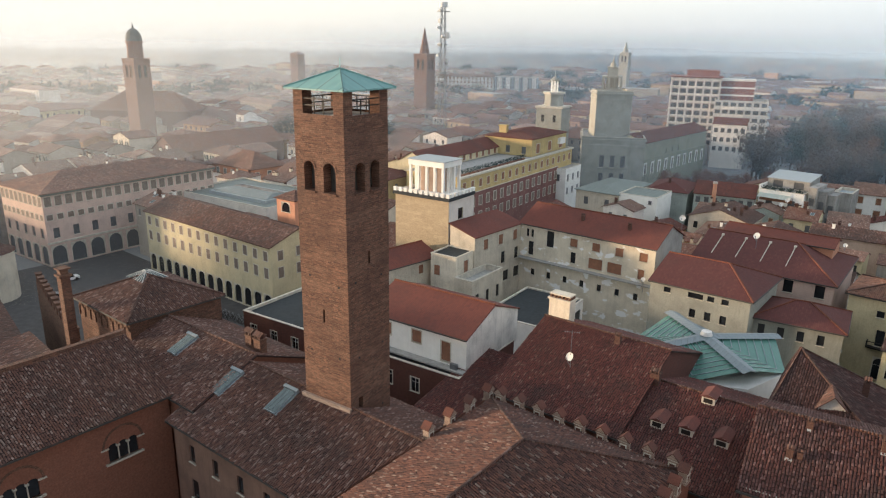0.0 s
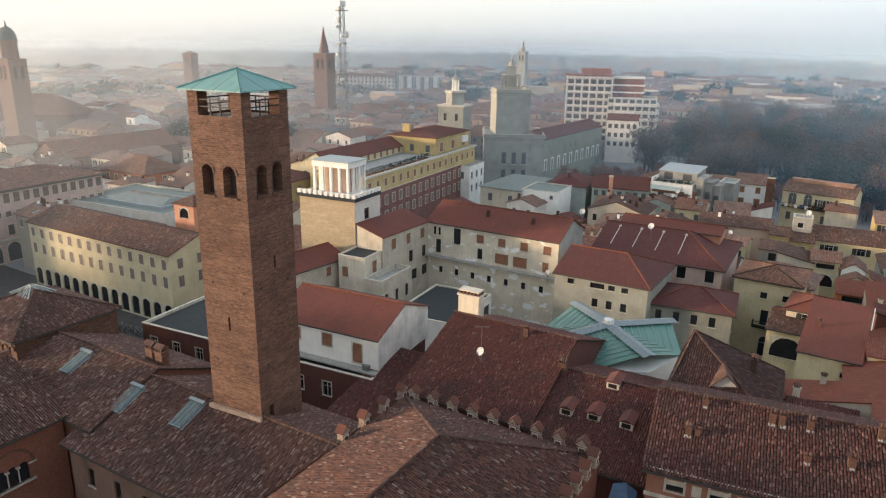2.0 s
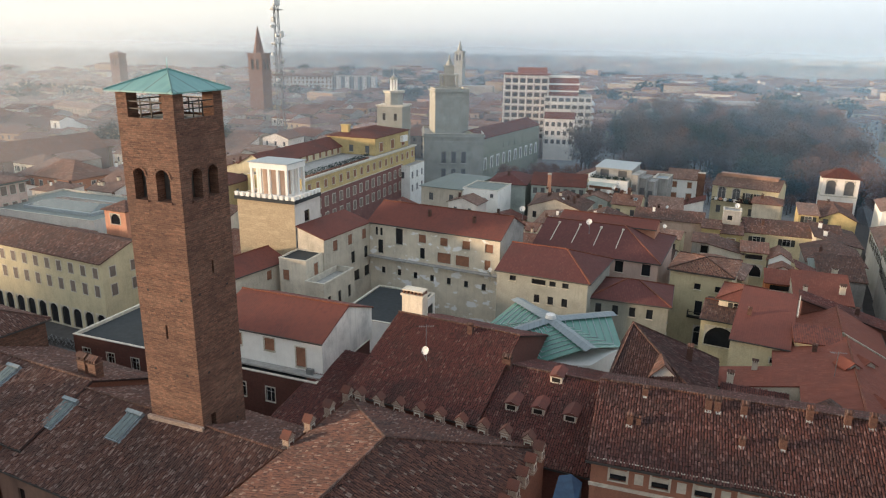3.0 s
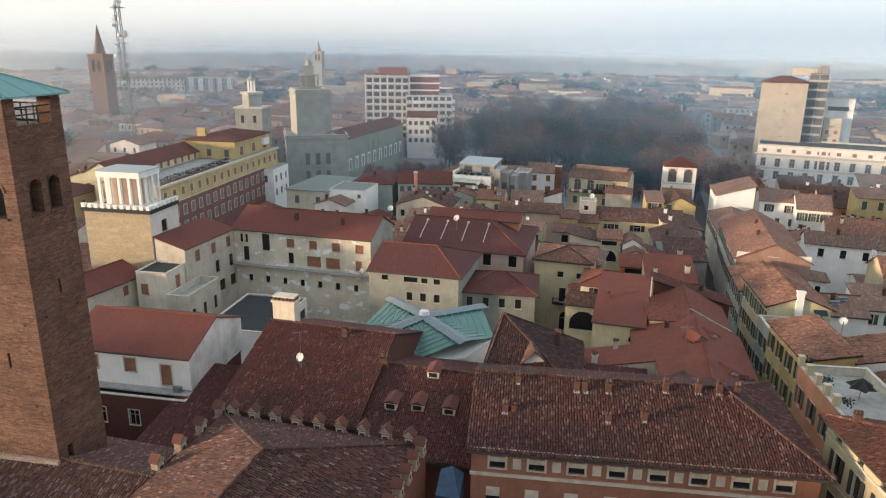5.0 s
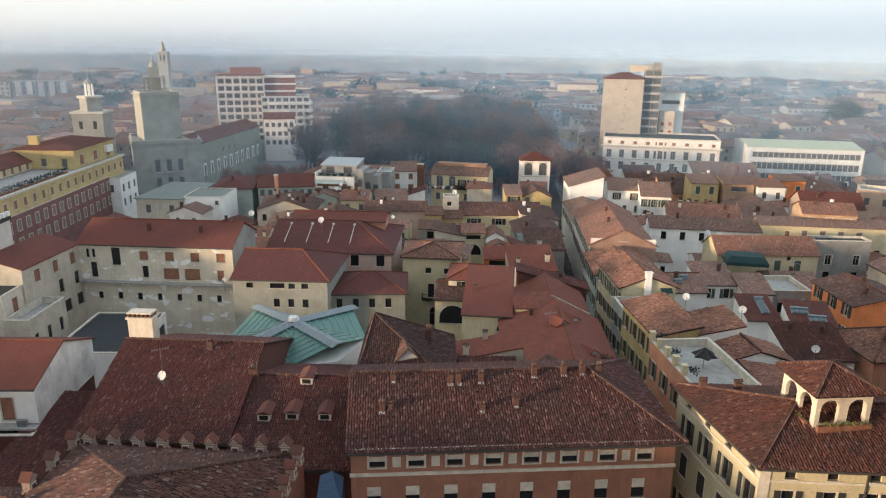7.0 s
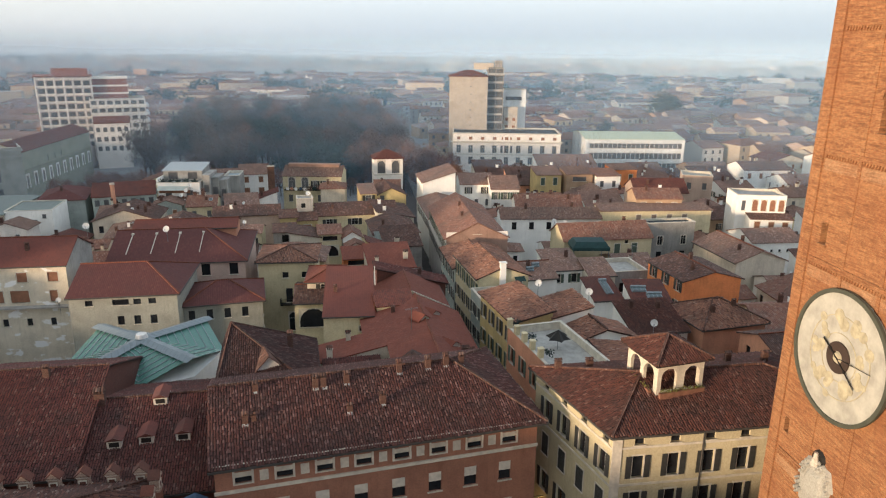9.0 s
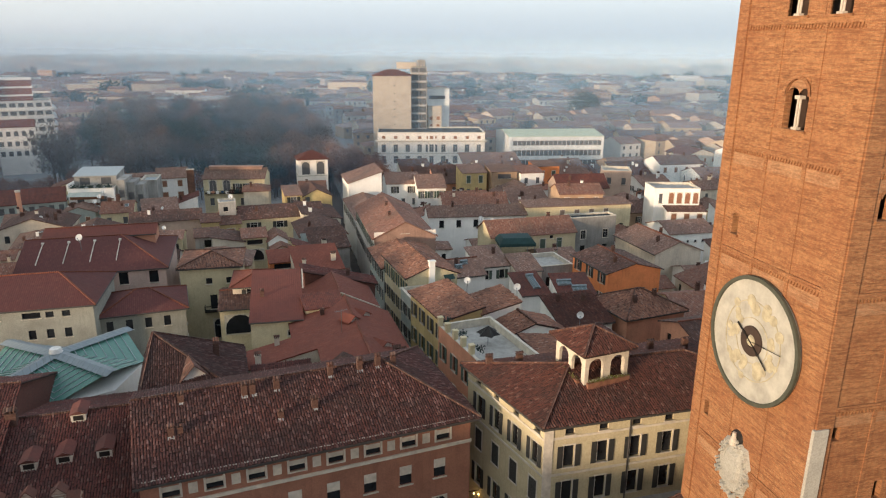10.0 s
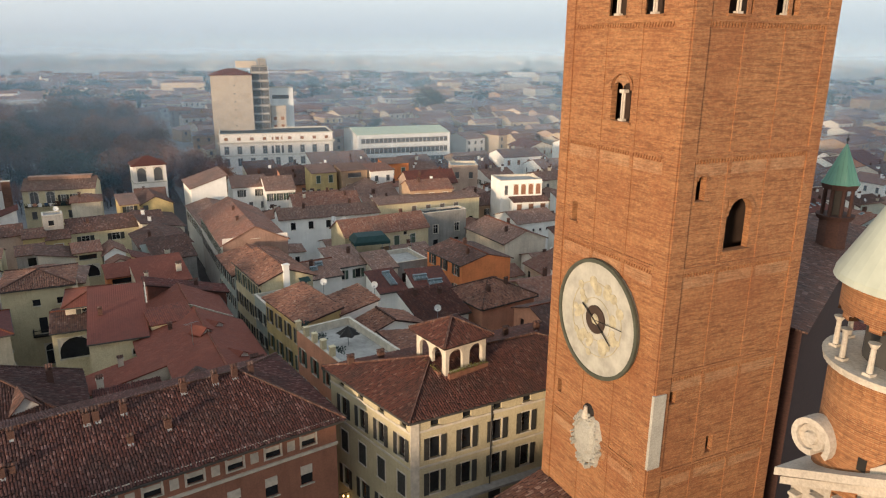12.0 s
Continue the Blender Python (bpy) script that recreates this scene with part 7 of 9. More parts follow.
def far_turret():
    root = thing("octagonal_turret", 70.3, 47.8, 0, 10, "dark brick octagonal turret with a green copper spire", "turret")
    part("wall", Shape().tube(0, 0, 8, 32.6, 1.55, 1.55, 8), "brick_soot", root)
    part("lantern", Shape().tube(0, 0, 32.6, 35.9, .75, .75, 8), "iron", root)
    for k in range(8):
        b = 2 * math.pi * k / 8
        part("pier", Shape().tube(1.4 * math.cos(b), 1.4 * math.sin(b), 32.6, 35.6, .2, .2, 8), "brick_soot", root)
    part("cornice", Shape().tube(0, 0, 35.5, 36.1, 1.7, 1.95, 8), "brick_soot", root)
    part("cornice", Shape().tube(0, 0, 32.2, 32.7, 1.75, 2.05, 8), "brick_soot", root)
    part("spire", Shape().tube(0, 0, 36.1, 36.5, 2.0, 1.75, 8).tube(0, 0, 36.5, 40.3, 1.75, 0.08, 8), "copper_dark", root, "green copper spire")
    part("finial", Shape().tube(0, 0, 40.3, 41.4, .05, .03, 6).tube(0, 0, 40.6, 40.9, .16, .16, 8), "iron", root)


far_turret()
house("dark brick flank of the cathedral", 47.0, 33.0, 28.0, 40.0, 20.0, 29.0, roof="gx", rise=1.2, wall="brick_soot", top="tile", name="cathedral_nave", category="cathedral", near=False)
# out of view, added so that its shadow falls on the flank and turret
house("great brick body of the cathedral behind its front", 24.4, -16.0, 0.0, 46.0, 26.4, 33.0, roof="gx", rise=6.0, wall="brick_dark", top="tile", name="cathedral_nave", category="cathedral", near=False)
house("low tiled porch roof at the foot of the bell tower", 23.0, 33.6, 0.0, 6.2, 8.0, 14.2, roof="shW", rise=2.0, wall="cream", top="tile", tiles="clay", over=0.3)


# ---- crenellations of the loggia ----
def merlon_shape():
    a = Shape().box(-0.42, -0.34, 0, 0.42, 0.34, 0.16).box(-0.34, -0.28, 0.16, 0.34, 0.28, 0.86)
    a.box(-0.4, -0.33, 0.86, 0.4, 0.33, 0.94, 2).box(-0.46, -0.38, 0.94, 0.46, 0.38, 1.03)
    for y in (-1, 1):
        g = [(-0.46, y * .38, 1.03), (0.46, y * .38, 1.03), (0.0, y * .38, 1.42)]
        a.poly(g if y < 0 else g[::-1])
        a.box(-0.2, min(y * .28, y * .3), 0.3, 0.2, max(y * .28, y * .3), 0.62, 1)
        a.box(-0.27, min(y * .28, y * .32), 0.62, 0.27, max(y * .28, y * .32), 0.7, 2)
        a.box(-0.27, min(y * .28, y * .32), 0.24, -0.2, max(y * .28, y * .32), 0.62, 2).box(0.2, min(y * .28, y * .32), 0.24, 0.27, max(y * .28, y * .32), 0.62, 2)
    for x in (-1, 1):
        q = [(x * .5, -.4, 1.0), (x * .5, .4, 1.0), (0, .4, 1.46), (0, -.4, 1.46)]
        q = q if x > 0 else q[::-1]
        a.poly(q, 1).poly([(u, v, w - .07) for u, v, w in reversed(q)], 1)
        for p, r in ((q[1], q[2]), (q[3], q[0])):
            a.poly([p, (*p[:2], p[2] - .07), (*r[:2], r[2] - .07), r][::-1], 1)
    return a


MERLON = mesh_of("merlon", merlon_shape(), ["merlonbody", "clay_rust", "trim"])
loggia_root = MILITIA[0]
BIG = Matrix.Diagonal((1.12, 1.15, 1.2, 1))
for k in range(9):
    part("merlon", MERLON, None, loggia_root, m=pose(0.3 + 19.0 * (k + .5) / 9, 36.0, 16.8) @ BIG)
for k in range(4):
    part("merlon", MERLON, None, loggia_root, m=pose(0.1, 35.8 - 3.0 * k, 16.8, 0, 0, 90) @ BIG)
for k in range(12):
    part("merlon", MERLON, None, loggia_root, m=pose(19.5, 35.0 - 2.0 * k, 16.8, 0, 0, 90) @ BIG)


tarp = thing("tarpaulin", -14.1, 47.6, 12.0, 8, "blue tarpaulin over a scaffold in the narrow gap", "tarpaulin")
part("cover", Shape().poly([(0, 0, 2.1), (2.0, 0, 1.9), (2.0, 3.2, 2.3), (1.0, 3.4, 2.75), (0, 3.2, 2.5)]).poly([(0, 0, .2), (2.0, 0, .2), (2.0, 0, 1.9), (0, 0, 2.1)]).poly([(2.0, 0, .2), (2.0, 3.2, .2), (2.0, 3.2, 2.3), (2.0, 0, 1.9)]), "blue", tarp)
for x, y in ((.05, .05), (1.95, .05), (.05, 3.1), (1.95, 3.1)):
    part("pole", Shape().tube(x, y, -12.0, 2.0, .05, .05, 8), "metal", tarp)


# ---- towers of the far town ----
def spire_church(label, x, y, w, z_body, z_top, mat, belfry=True, cap="spire"):
    root = thing("church_tower", x, y, 0, 8, label, "church tower")
    s = Shape()
    c = [(-w / 2, -w / 2), (w / 2, -w / 2), (w / 2, w / 2), (-w / 2, w / 2)]
    for k in range(4):
        holes = [(w * .22, w * .42, z_body - w * .95, z_body - w * .3), (w * .58, w * .78, z_body - w * .95, z_body - w * .3)] if belfry else []
        wall_sheet(s, c[k], c[(k + 1) % 4], 0, z_body, holes, depth=0.5)
    s.poly([(*p, z_body) for p in c])
    part("wall", s, mat, root)
    part("core", Shape().box(-w * .38, -w * .38, 0, w * .38, w * .38, z_body - .3), "gutter", root)
    part("cornice", Shape().box(-w * .53, -w * .53, z_body, w * .53, w * .53, z_body + w * .07), mat, root)
    part("cornice", Shape().box(-w * .54, -w * .54, z_body - w * 1.1, w * .54, w * .54, z_body - w * 1.03), mat, root)
    z = z_body + w * .09
    if cap == "spire":
        part("spire", Shape().tube(0, 0, z, z_top, w * .34, 0.06, 8), mat, root)
    elif cap == "dome":
        h = z_top - z
        part("drum", Shape().tube(0, 0, z, z + h * .42, w * .43, w * .4, 8), mat, root)
        part("cornice", Shape().tube(0, 0, z + h * .42, z + h * .47, w * .46, w * .46, 8), mat, root)
        d = Shape()
        for k in range(6):
            a0, a1 = k / 6 * 1.45, (k + 1) / 6 * 1.45
            d.tube(0, 0, z + h * .47 + h * .36 * math.sin(a0), z + h * .47 + h * .36 * math.sin(a1), w * .44 * math.cos(a0), w * .44 * math.cos(a1), 12)
        part("dome", d, "slate", root)
        part("finial", Shape().tube(0, 0, z + h * .82, z_top, w * .06, .04, 6), "iron", root)
    else:
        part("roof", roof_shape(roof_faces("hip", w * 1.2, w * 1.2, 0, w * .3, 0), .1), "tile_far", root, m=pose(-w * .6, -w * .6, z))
    return root


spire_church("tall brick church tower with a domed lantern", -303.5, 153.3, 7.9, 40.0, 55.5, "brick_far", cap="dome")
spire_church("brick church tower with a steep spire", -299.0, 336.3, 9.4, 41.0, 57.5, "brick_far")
# brick tower in grey stone colour, which stands in for the haze on it
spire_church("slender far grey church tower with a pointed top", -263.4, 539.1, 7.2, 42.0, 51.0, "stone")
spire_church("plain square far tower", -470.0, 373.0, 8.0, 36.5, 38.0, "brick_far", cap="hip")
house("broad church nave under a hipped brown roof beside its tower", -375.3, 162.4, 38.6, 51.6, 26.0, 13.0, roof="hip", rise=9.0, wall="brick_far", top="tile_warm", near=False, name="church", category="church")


def lattice_mast(x, y, z0, z1):
    root = thing("radio_mast", x, y, 0, 20, "tall grey lattice radio mast with antenna drums", "radio mast")
    w0, w1 = 1.7, 0.8
    s = Shape()
    n = 18
    cs = [(-1, -1), (1, -1), (1, 1), (-1, 1)]

    def at(k, c):
        f = k / n
        r = w0 + (w1 - w0) * f
        return (c[0] * r, c[1] * r, z0 + (z1 - z0) * f)
    for k in range(n):
        for i in range(4):
            s.bar(at(k, cs[i]), at(k + 1, cs[i]), 0.13)
            s.bar(at(k, cs[i]), at(k + 1, cs[(i + 1) % 4]), 0.07)
            s.bar(at(k, cs[i]), at(k, cs[(i + 1) % 4]), 0.07)
    part("lattice", s, "metal", root)
    rng = random.Random(3)
    for k in range(14):
        z = z0 + (z1 - z0) * rng.uniform(0.5, 0.98)
        a = rng.uniform(0, 6.28)
        part("antenna", Shape().tube(0, 0, 0, 1.6, 0.75, 0.75, 10), "dish", root, m=pose(2.0 * math.cos(a), 2.0 * math.sin(a), z, 90, 0, math.degrees(a)))
    for z in (0.55, 0.75, 0.97):
        part("platform", Shape().tube(0, 0, 0, 0.25, 3.0, 3.0, 12), "metal", root, m=pose(0, 0, z0 + (z1 - z0) * z))
    part("top_drum", Shape().tube(0, 0, 0, 2.2, 1.9, 1.9, 12), "dish", root, m=pose(0, 0, z1))


lattice_mast(-213.0, 252.1, 0, 64.0)


def stone_crown():
    root = thing("office_lantern", -115.0, 227.0, 34.0, 26, "stepped stone lantern on the office tower", "tower")
    part("stage", Shape().box(-3.4, -3.4, 0.1, 3.4, 3.4, 0.8).box(-3.4, -3.4, 4.4, 3.4, 3.4, 5.0), "stone", root)
    for a in (-3.0, -1.0, 1.0, 3.0):
        for b in (-3.0, 3.0):
            part("pier", Shape().box(a - .35, b - .35, .8, a + .35, b + .35, 4.4), "stone", root)
            if abs(a) < 2:
                part("pier", Shape().box(b - .35, a - .35, .8, b + .35, a + .35, 4.4), "stone", root)
    part("core", Shape().box(-2.0, -2.0, .8, 2.0, 2.0, 4.4), "stone", root)
    part("stage", Shape().box(-1.7, -1.7, 5.0, 1.7, 1.7, 7.6).box(-2.0, -2.0, 7.6, 2.0, 2.0, 8.0), "stone", root)
    part("spire", Shape().tube(0, 0, 8.0, 9.4, 1.2, .8, 8).tube(0, 0, 9.4, 12.0, .4, .05, 8), "stone", root)


stone_crown()
for made, w, d, h in ((OFFICE, 21.0, 22.0, 18.6), (SHAFT, 12.0, 12.0, 33.6)):
    part("cornice", Shape().box(-.5, -.5, h - .5, w + .5, d + .5, h - .1), "stone", made[0])
    part("cornice", Shape().box(-.25, -.25, h - 2.2, w + .25, d + .25, h - 1.9), "stone", made[0])
for k in range(3):
    part("balcony", Shape().box(6.0 + 3.5 * k, -1.0, 8.7, 8.0 + 3.5 * k, 0, 8.9), "stone", OFFICE[0])
def lookout():
    root = thing("lookout_tower", -124.5, 205.0, 0, 12, "small stepped stone lookout tower with a columned top", "tower")
    part("base", Shape().box(-4.4, -4.4, 0, 4.4, 4.4, 29.0), "stone", root)
    part("gallery", Shape().box(-4.8, -4.8, 29.0, 4.8, 4.8, 29.5), "trim", root)
    part("stage", Shape().tube(0, 0, 29.5, 33.4, 3.3, 3.2, 8), "stone", root)
    part("cornice", Shape().tube(0, 0, 33.4, 34.0, 3.8, 3.9, 8), "trim", root)
    for k in range(6):
        b = math.pi * k / 3
        part("column", Shape().tube(1.1 * math.cos(b), 1.1 * math.sin(b), 34.0, 37.6, .22, .2, 8), "white", root)
    part("cap", Shape().tube(0, 0, 37.6, 38.0, 1.6, 1.6, 10).tube(0, 0, 38.0, 39.0, 1.3, .3, 10).tube(0, 0, 39.0, 42.0, .12, .03, 6), "stone", root)
    # openings are dark plates on the base, shade given by colour
    for a in (-1, 1):
        part("opening", Shape().box(-.5, -4.43, 24.5, .5, -4.38, 26.8), "iron", root, m=pose(a * 2.0, 0, 0))


lookout()
PARKVIEW = house("cream-white belvedere tower with paired arches near the park", 6.0, 213.0, 4.0, 8.8, 7.5, 16.6, roof="hip", rise=2.0, wall="palewall", top="tile_red", near=False, name="belvedere_tower", category="tower", wins=[(0, 2, 11.8, 2.3, 3.8, "arch_open"), (1, 2, 11.8, 2.1, 3.8, "arch_open"), (0, 2, 7.6, 1.1, 1.8, "shut")])
part("string_course", Shape().box(-.15, -.15, 11.2, 8.95, 7.65, 11.5), "trim", PARKVIEW[0])


# ---- white open loggia on the stone-clad tower block ----
def white_loggia():
    root = thing("roof_loggia", -84.9, 91.5, 23.5, 6.0, "white open pillared loggia on a roof terrace", "loggia")
    w, d = 7.5, 5.6
    part("floor_slab", Shape().box(-.2, -.2, 0, w + .2, d + .2, .25), "white", root)
    for k in range(5):
        for y in (0, d - .45):
            part("pillar", Shape().box(k * (w - .45) / 4, y, .25, k * (w - .45) / 4 + .45, y + .45, 5.0), "white", root)
    for k in range(1, 3):
        for x in (0, w - .45):
            part("pillar", Shape().box(x, k * (d - .45) / 3, .25, x + .45, k * (d - .45) / 3 + .45, 5.0), "white", root)
    part("inner_wall", Shape().box(1.5, 1.5, .25, w - 1.5, d - 1.5, 5.0), "salmon_pale", root, "pinkish inner wall behind the pillars")
    part("roof", Shape().box(-.1, -.1, 5.0, w + .1, d + .1, 6.0), "white", root)
    part("roof_sheet", Shape().box(-.3, -.3, 6.0, w + .3, d + .3, 6.12), "zinc", root)
    post = mesh_of("baluster", Shape().box(-.32, -.25, 0, .32, .25, .55).box(-.38, -.3, .55, .38, .3, .68), "white")
    for k in range(11):
        part("baluster", post, None, root, m=pose(-1.95 + k * 1.15, -1.45, .25))
    for k in range(1, 8):
        part("baluster", post, None, root, m=pose(9.55, -1.45 + k * 1.15, .25, 0, 0, 90))
    part("dark_cornice", Shape().box(-2.35, -1.75, -.35, 9.95, -1.2, .25).box(9.3, -1.2, -.35, 9.95, 6.8, .25), "felt", root, "dark cornice under the white posts")


white_loggia()


# ---- glazed cross-shaped roof over a court ----
def glass_court():
    root = thing("glazed_court_roof", -26.1, 82.0, 0, 4.0, "green glazed court roof crossed by grey sheet ridges", "glass roof")
    zr, zl = 15.5, 12.6
    w, d = 7.0, 7.6
    ends = [(-6.6, 7.2), (6.4, 7.6), (6.2, -5.0), (-3.6, -3.6)]
    low = [(0, d + .6), (w + 2.2, 1.4), (0.8, -d), (-w - 2.0, 0.6)]
    part("wall", Shape().prism([(-w - 2, 0.6), (-3.8, -4.2), (0.8, -d + .1), (6.6, -5.4), (w + 2, 1.4), (6.8, 8.0), (0, d + .6), (-6.8, 7.5)], 0, zl - .1), "white", root)
    for k in range(4):
        a, b, c = ends[k], ends[(k + 1) % 4], low[k]
        f = Shape().poly([(0, 0, zr), (*a, zr - .9), (*c, zl)]).poly([(0, 0, zr), (*c, zl), (*b, zr - .9)])
        pane_field = part("glazing", f, "glassroof", root)
        for side in (a, b):
            for i in range(1, 9):
                t = i / 9
                p = Vector((side[0] * t, side[1] * t, zr - .9 * t))
                q = Vector((c[0] * t, c[1] * t, zr + (zl - zr) * t))
                part("glazing_bar", Shape().bar(p + Vector((0, 0, .05)), q + Vector((0, 0, .05)), 0.035), "zinc", pane_field)
    for x, y in ends:
        u = Vector((x, y)).normalized()
        v = Vector((-u.y, u.x)) * .95
        s = Shape()
        p, q = Vector((0, 0)), Vector((x, y)) + u * .5
        for sg in (1, -1):
            a, b = p + v * sg, q + v * sg
            s.poly([(p.x, p.y, zr + .22), (q.x, q.y, zr - .7), (b.x, b.y, zr - 1.0), (a.x, a.y, zr - .05)])
        part("ridge_sheet", s, "ridgesheet", root)
    part("vent", Shape().tube(0, 0, zr + .1, zr + .6, .75, .6, 14), "dish", root)


glass_court()


# ---- trees of the park ----
def tree_meshes(seed, h, spread, leafmat):
    rng = random.Random(seed)
    t = Shape()
    t.tube(0, 0, -0.2, h * .35, h * .022, h * .016, 7)
    ends = []
    for k in range(12):
        a = rng.uniform(0, 6.28)
        r, z = spread * rng.uniform(.35, .85), h * rng.uniform(.38, .92)
        p = (r * math.cos(a), r * math.sin(a), z)
        t.bar((0, 0, h * rng.uniform(.25, .4)), p, h * .006)
        ends.append(p)
        for _ in range(2):
            b = rng.uniform(0, 6.28)
            q = (p[0] + spread * .3 * math.cos(b), p[1] + spread * .3 * math.sin(b), p[2] + h * rng.uniform(-.02, .12))
            t.bar(p, q, h * .003)
            ends.append(q)
    c = Shape()
    for _ in range(2100):
        e = rng.choice(ends)
        p = Vector(e) + Vector((rng.gauss(0, 1), rng.gauss(0, 1), rng.gauss(0, .9))) * spread * .24
        s = rng.uniform(.12, .36)
        u = Vector((rng.uniform(-1, 1), rng.uniform(-1, 1), rng.uniform(-.5, 1))).normalized() * s
        v = u.cross(Vector((rng.uniform(-1, 1), rng.uniform(-1, 1), rng.uniform(-1, 1)))).normalized() * s * .7
        c.poly([p - u, p + v, p + u * 1.1, p - v])
    return mesh_of("trunk", t, "bark", False), mesh_of("crown", c, leafmat, False)


TREES = [(tree_meshes(1, 14, 5.5, "twig"), "bare grey-brown park tree"), (tree_meshes(2, 16, 5, "leaf"), "dark evergreen park tree"),
         (tree_meshes(3, 13, 5, "russet"), "park tree with russet winter leaves"), (tree_meshes(4, 18, 6.5, "twig"), "tall bare park tree"), (tree_meshes(5, 15, 6, "leaf"), "broad dark evergreen park tree")]


def tree(kind, x, y, k, turn, group="park trees"):
    (a, b), label = TREES[kind]
    root = thing("tree", x, y, 0, turn, label, "tree", group)
    root.scale = (k, k, k)
    part("trunk", a, None, root)
    part("crown", b, None, root)


rng = random.Random(21)
for i in range(225):
    y = rng.uniform(238, 470)
    x0, x1 = (-92 if y < 288 else -72 - (y - 245) * .1), 27 - (y - 250) * .05
    x = rng.uniform(max(x0, -.29 * y), x1)
    tree(rng.choice([0, 0, 3, 1, 4, 2, 0, 3]) if x < 2 else rng.choice([2, 2, 0]), x, y, rng.uniform(.6, 1.25), rng.uniform(0, 360))
for i in range(46):
    tree(rng.choice([2, 1, 4, 2]), rng.uniform(-68, 24), rng.uniform(236, 256), rng.uniform(.45, .7), rng.uniform(0, 360))
for i in range(16):
    tree(2, rng.uniform(-92, -70), rng.uniform(222, 250), rng.uniform(.45, .65), rng.uniform(0, 360))
for i in range(12):
    tree(2, rng.uniform(28, 36), rng.uniform(215, 275), rng.uniform(.7, .95), rng.uniform(0, 360), "street trees")
for x, y, k in ((-215, 215, 1.0), (-225, 205, 1.2), (-250, 190, 1.1), (-262, 300, .9), (-190, 300, 1.0), (120, 330, 1.0), (190, 420, 1.5), (200, 430, 1.3), (130, 300, .8)):
    tree(1, x, y, k, x, "garden trees")


for x, y, k in [(278, 794, 1.2), (279, 773, 1.1), (299, 802, 0.9), (396, 801, 1.1), (396, 778, 1.0), (428, 774, 1.1), (450, 794, 1.0), (447, 771, 1.0), (287, 680, 1.0), (154, 495, 0.9), (292, 427, 0.9), (85, 669, 1.0), (-12, 569, 1.0), (-424, 569, 1.0), (-243, 1031, 1.0), (-355, 465, 1.0), (-296, 1001, 1.2)]:
    tree(4, x, y, k, x, "garden trees")
rng = random.Random(77)
for k in range(26):
    tree(rng.choice((1, 4, 0)), -322 + 2.5 * k + rng.uniform(-6, 6), 424 + 1.4 * k + rng.uniform(-9, 9), rng.uniform(.55, .85), rng.uniform(0, 360), "garden trees")
cone = Shape()
rng = random.Random(6)
for _ in range(1500):
    z = 16 * (1 - rng.random() ** .7) + .8
    r, a = (17 - z) * .16 * rng.uniform(.55, 1.05), rng.uniform(0, 6.28)
    p = Vector((r * math.cos(a), r * math.sin(a), z))
    u = Vector((math.cos(a), math.sin(a), -.7)).normalized() * rng.uniform(.2, .5)
    v = Vector((-math.sin(a), math.cos(a), rng.uniform(-.3, .3))) * rng.uniform(.12, .3)
    cone.poly([p - u, p + v, p + u, p - v])
CONE, STEM = mesh_of("crown", cone, "leaf", False), mesh_of("trunk", Shape().tube(0, 0, -.2, 15, .35, .05, 7), "bark", False)
for x, y in [(-477, 296), (-477, 321), (-464, 321), (-468, 331), (-469, 388), (305, 602), (-337, 442)]:
    t = thing("tree", x, y, 0, x, "tall dark pointed conifer among far houses", "tree", "conifers")
    part("trunk", STEM, None, t)
    part("crown", CONE, None, t)

# ---- the rest of the old town: houses that fill the blocks ----
def overlaps(a, b):
    for p in (a, b):
        for (x0, y0), (x1, y1) in zip(p, p[1:] + p[:1]):
            nx, ny = y1 - y0, x0 - x1
            pa, pb = [nx * x + ny * y for x, y in a], [nx * x + ny * y for x, y in b]
            if max(pa) <= min(pb) + .1 or max(pb) <= min(pa) + .1:
                return False
    return True


def rect(x, y, rot, w, d):
    c, s = math.cos(radians(rot)), math.sin(radians(rot))
    return [(x + a * c - b * s, y + a * s + b * c) for a, b in ((0, 0), (w, 0), (w, d), (0, d))]


KEEP = [rect(-19, 84, 0, 15, 29), rect(-101, 196, 0, 30, 106), rect(-66, 78, 0, 26, 27), rect(-114, 188, 8, 42, 24), rect(-101, 112, 6, 20, 74), rect(20, 250, 0, 130, 24), rect(-85, 222, 0, 118, 30), rect(15.0, 40, 0, 5.0, 380), rect(-85, 242, 0, 118, 235), rect(-166, 5, 0, 67, 66), rect(20, 200, 0, 19, 80), rect(-40, 0, 0, 140, 48), rect(-100, -20, 0, 62, 110), rect(-36, 74, 0, 18, 24),
        rect(-318, 140, 0, 30, 30), rect(-222, 244, 0, 18, 16), rect(28, 66, 0, 6, 12), rect(-19, 109, 0, 33.5, 80)]
WALLS = ["cream", "yellow", "white", "tan", "salmon", "greygreen", "white", "white", "cream", "palewall", "white"]
LABELS = {"cream": "cream old town house under a brown tiled roof", "yellow": "pale yellow old town house under a tiled roof", "white": "white old town house under a tiled roof", "tan": "tan old town house under a tiled roof",
          "salmon": "salmon old town house under a tiled roof", "greygreen": "grey-green old town house under a tiled roof", "grey": "grey rendered old town house under a tiled roof", "palewall": "pale town house under a tiled roof", "far_cream": "weathered cream town house under a tiled roof"}


def seen(x, y):
    return -78 < math.degrees(math.atan2(x, y)) < 66


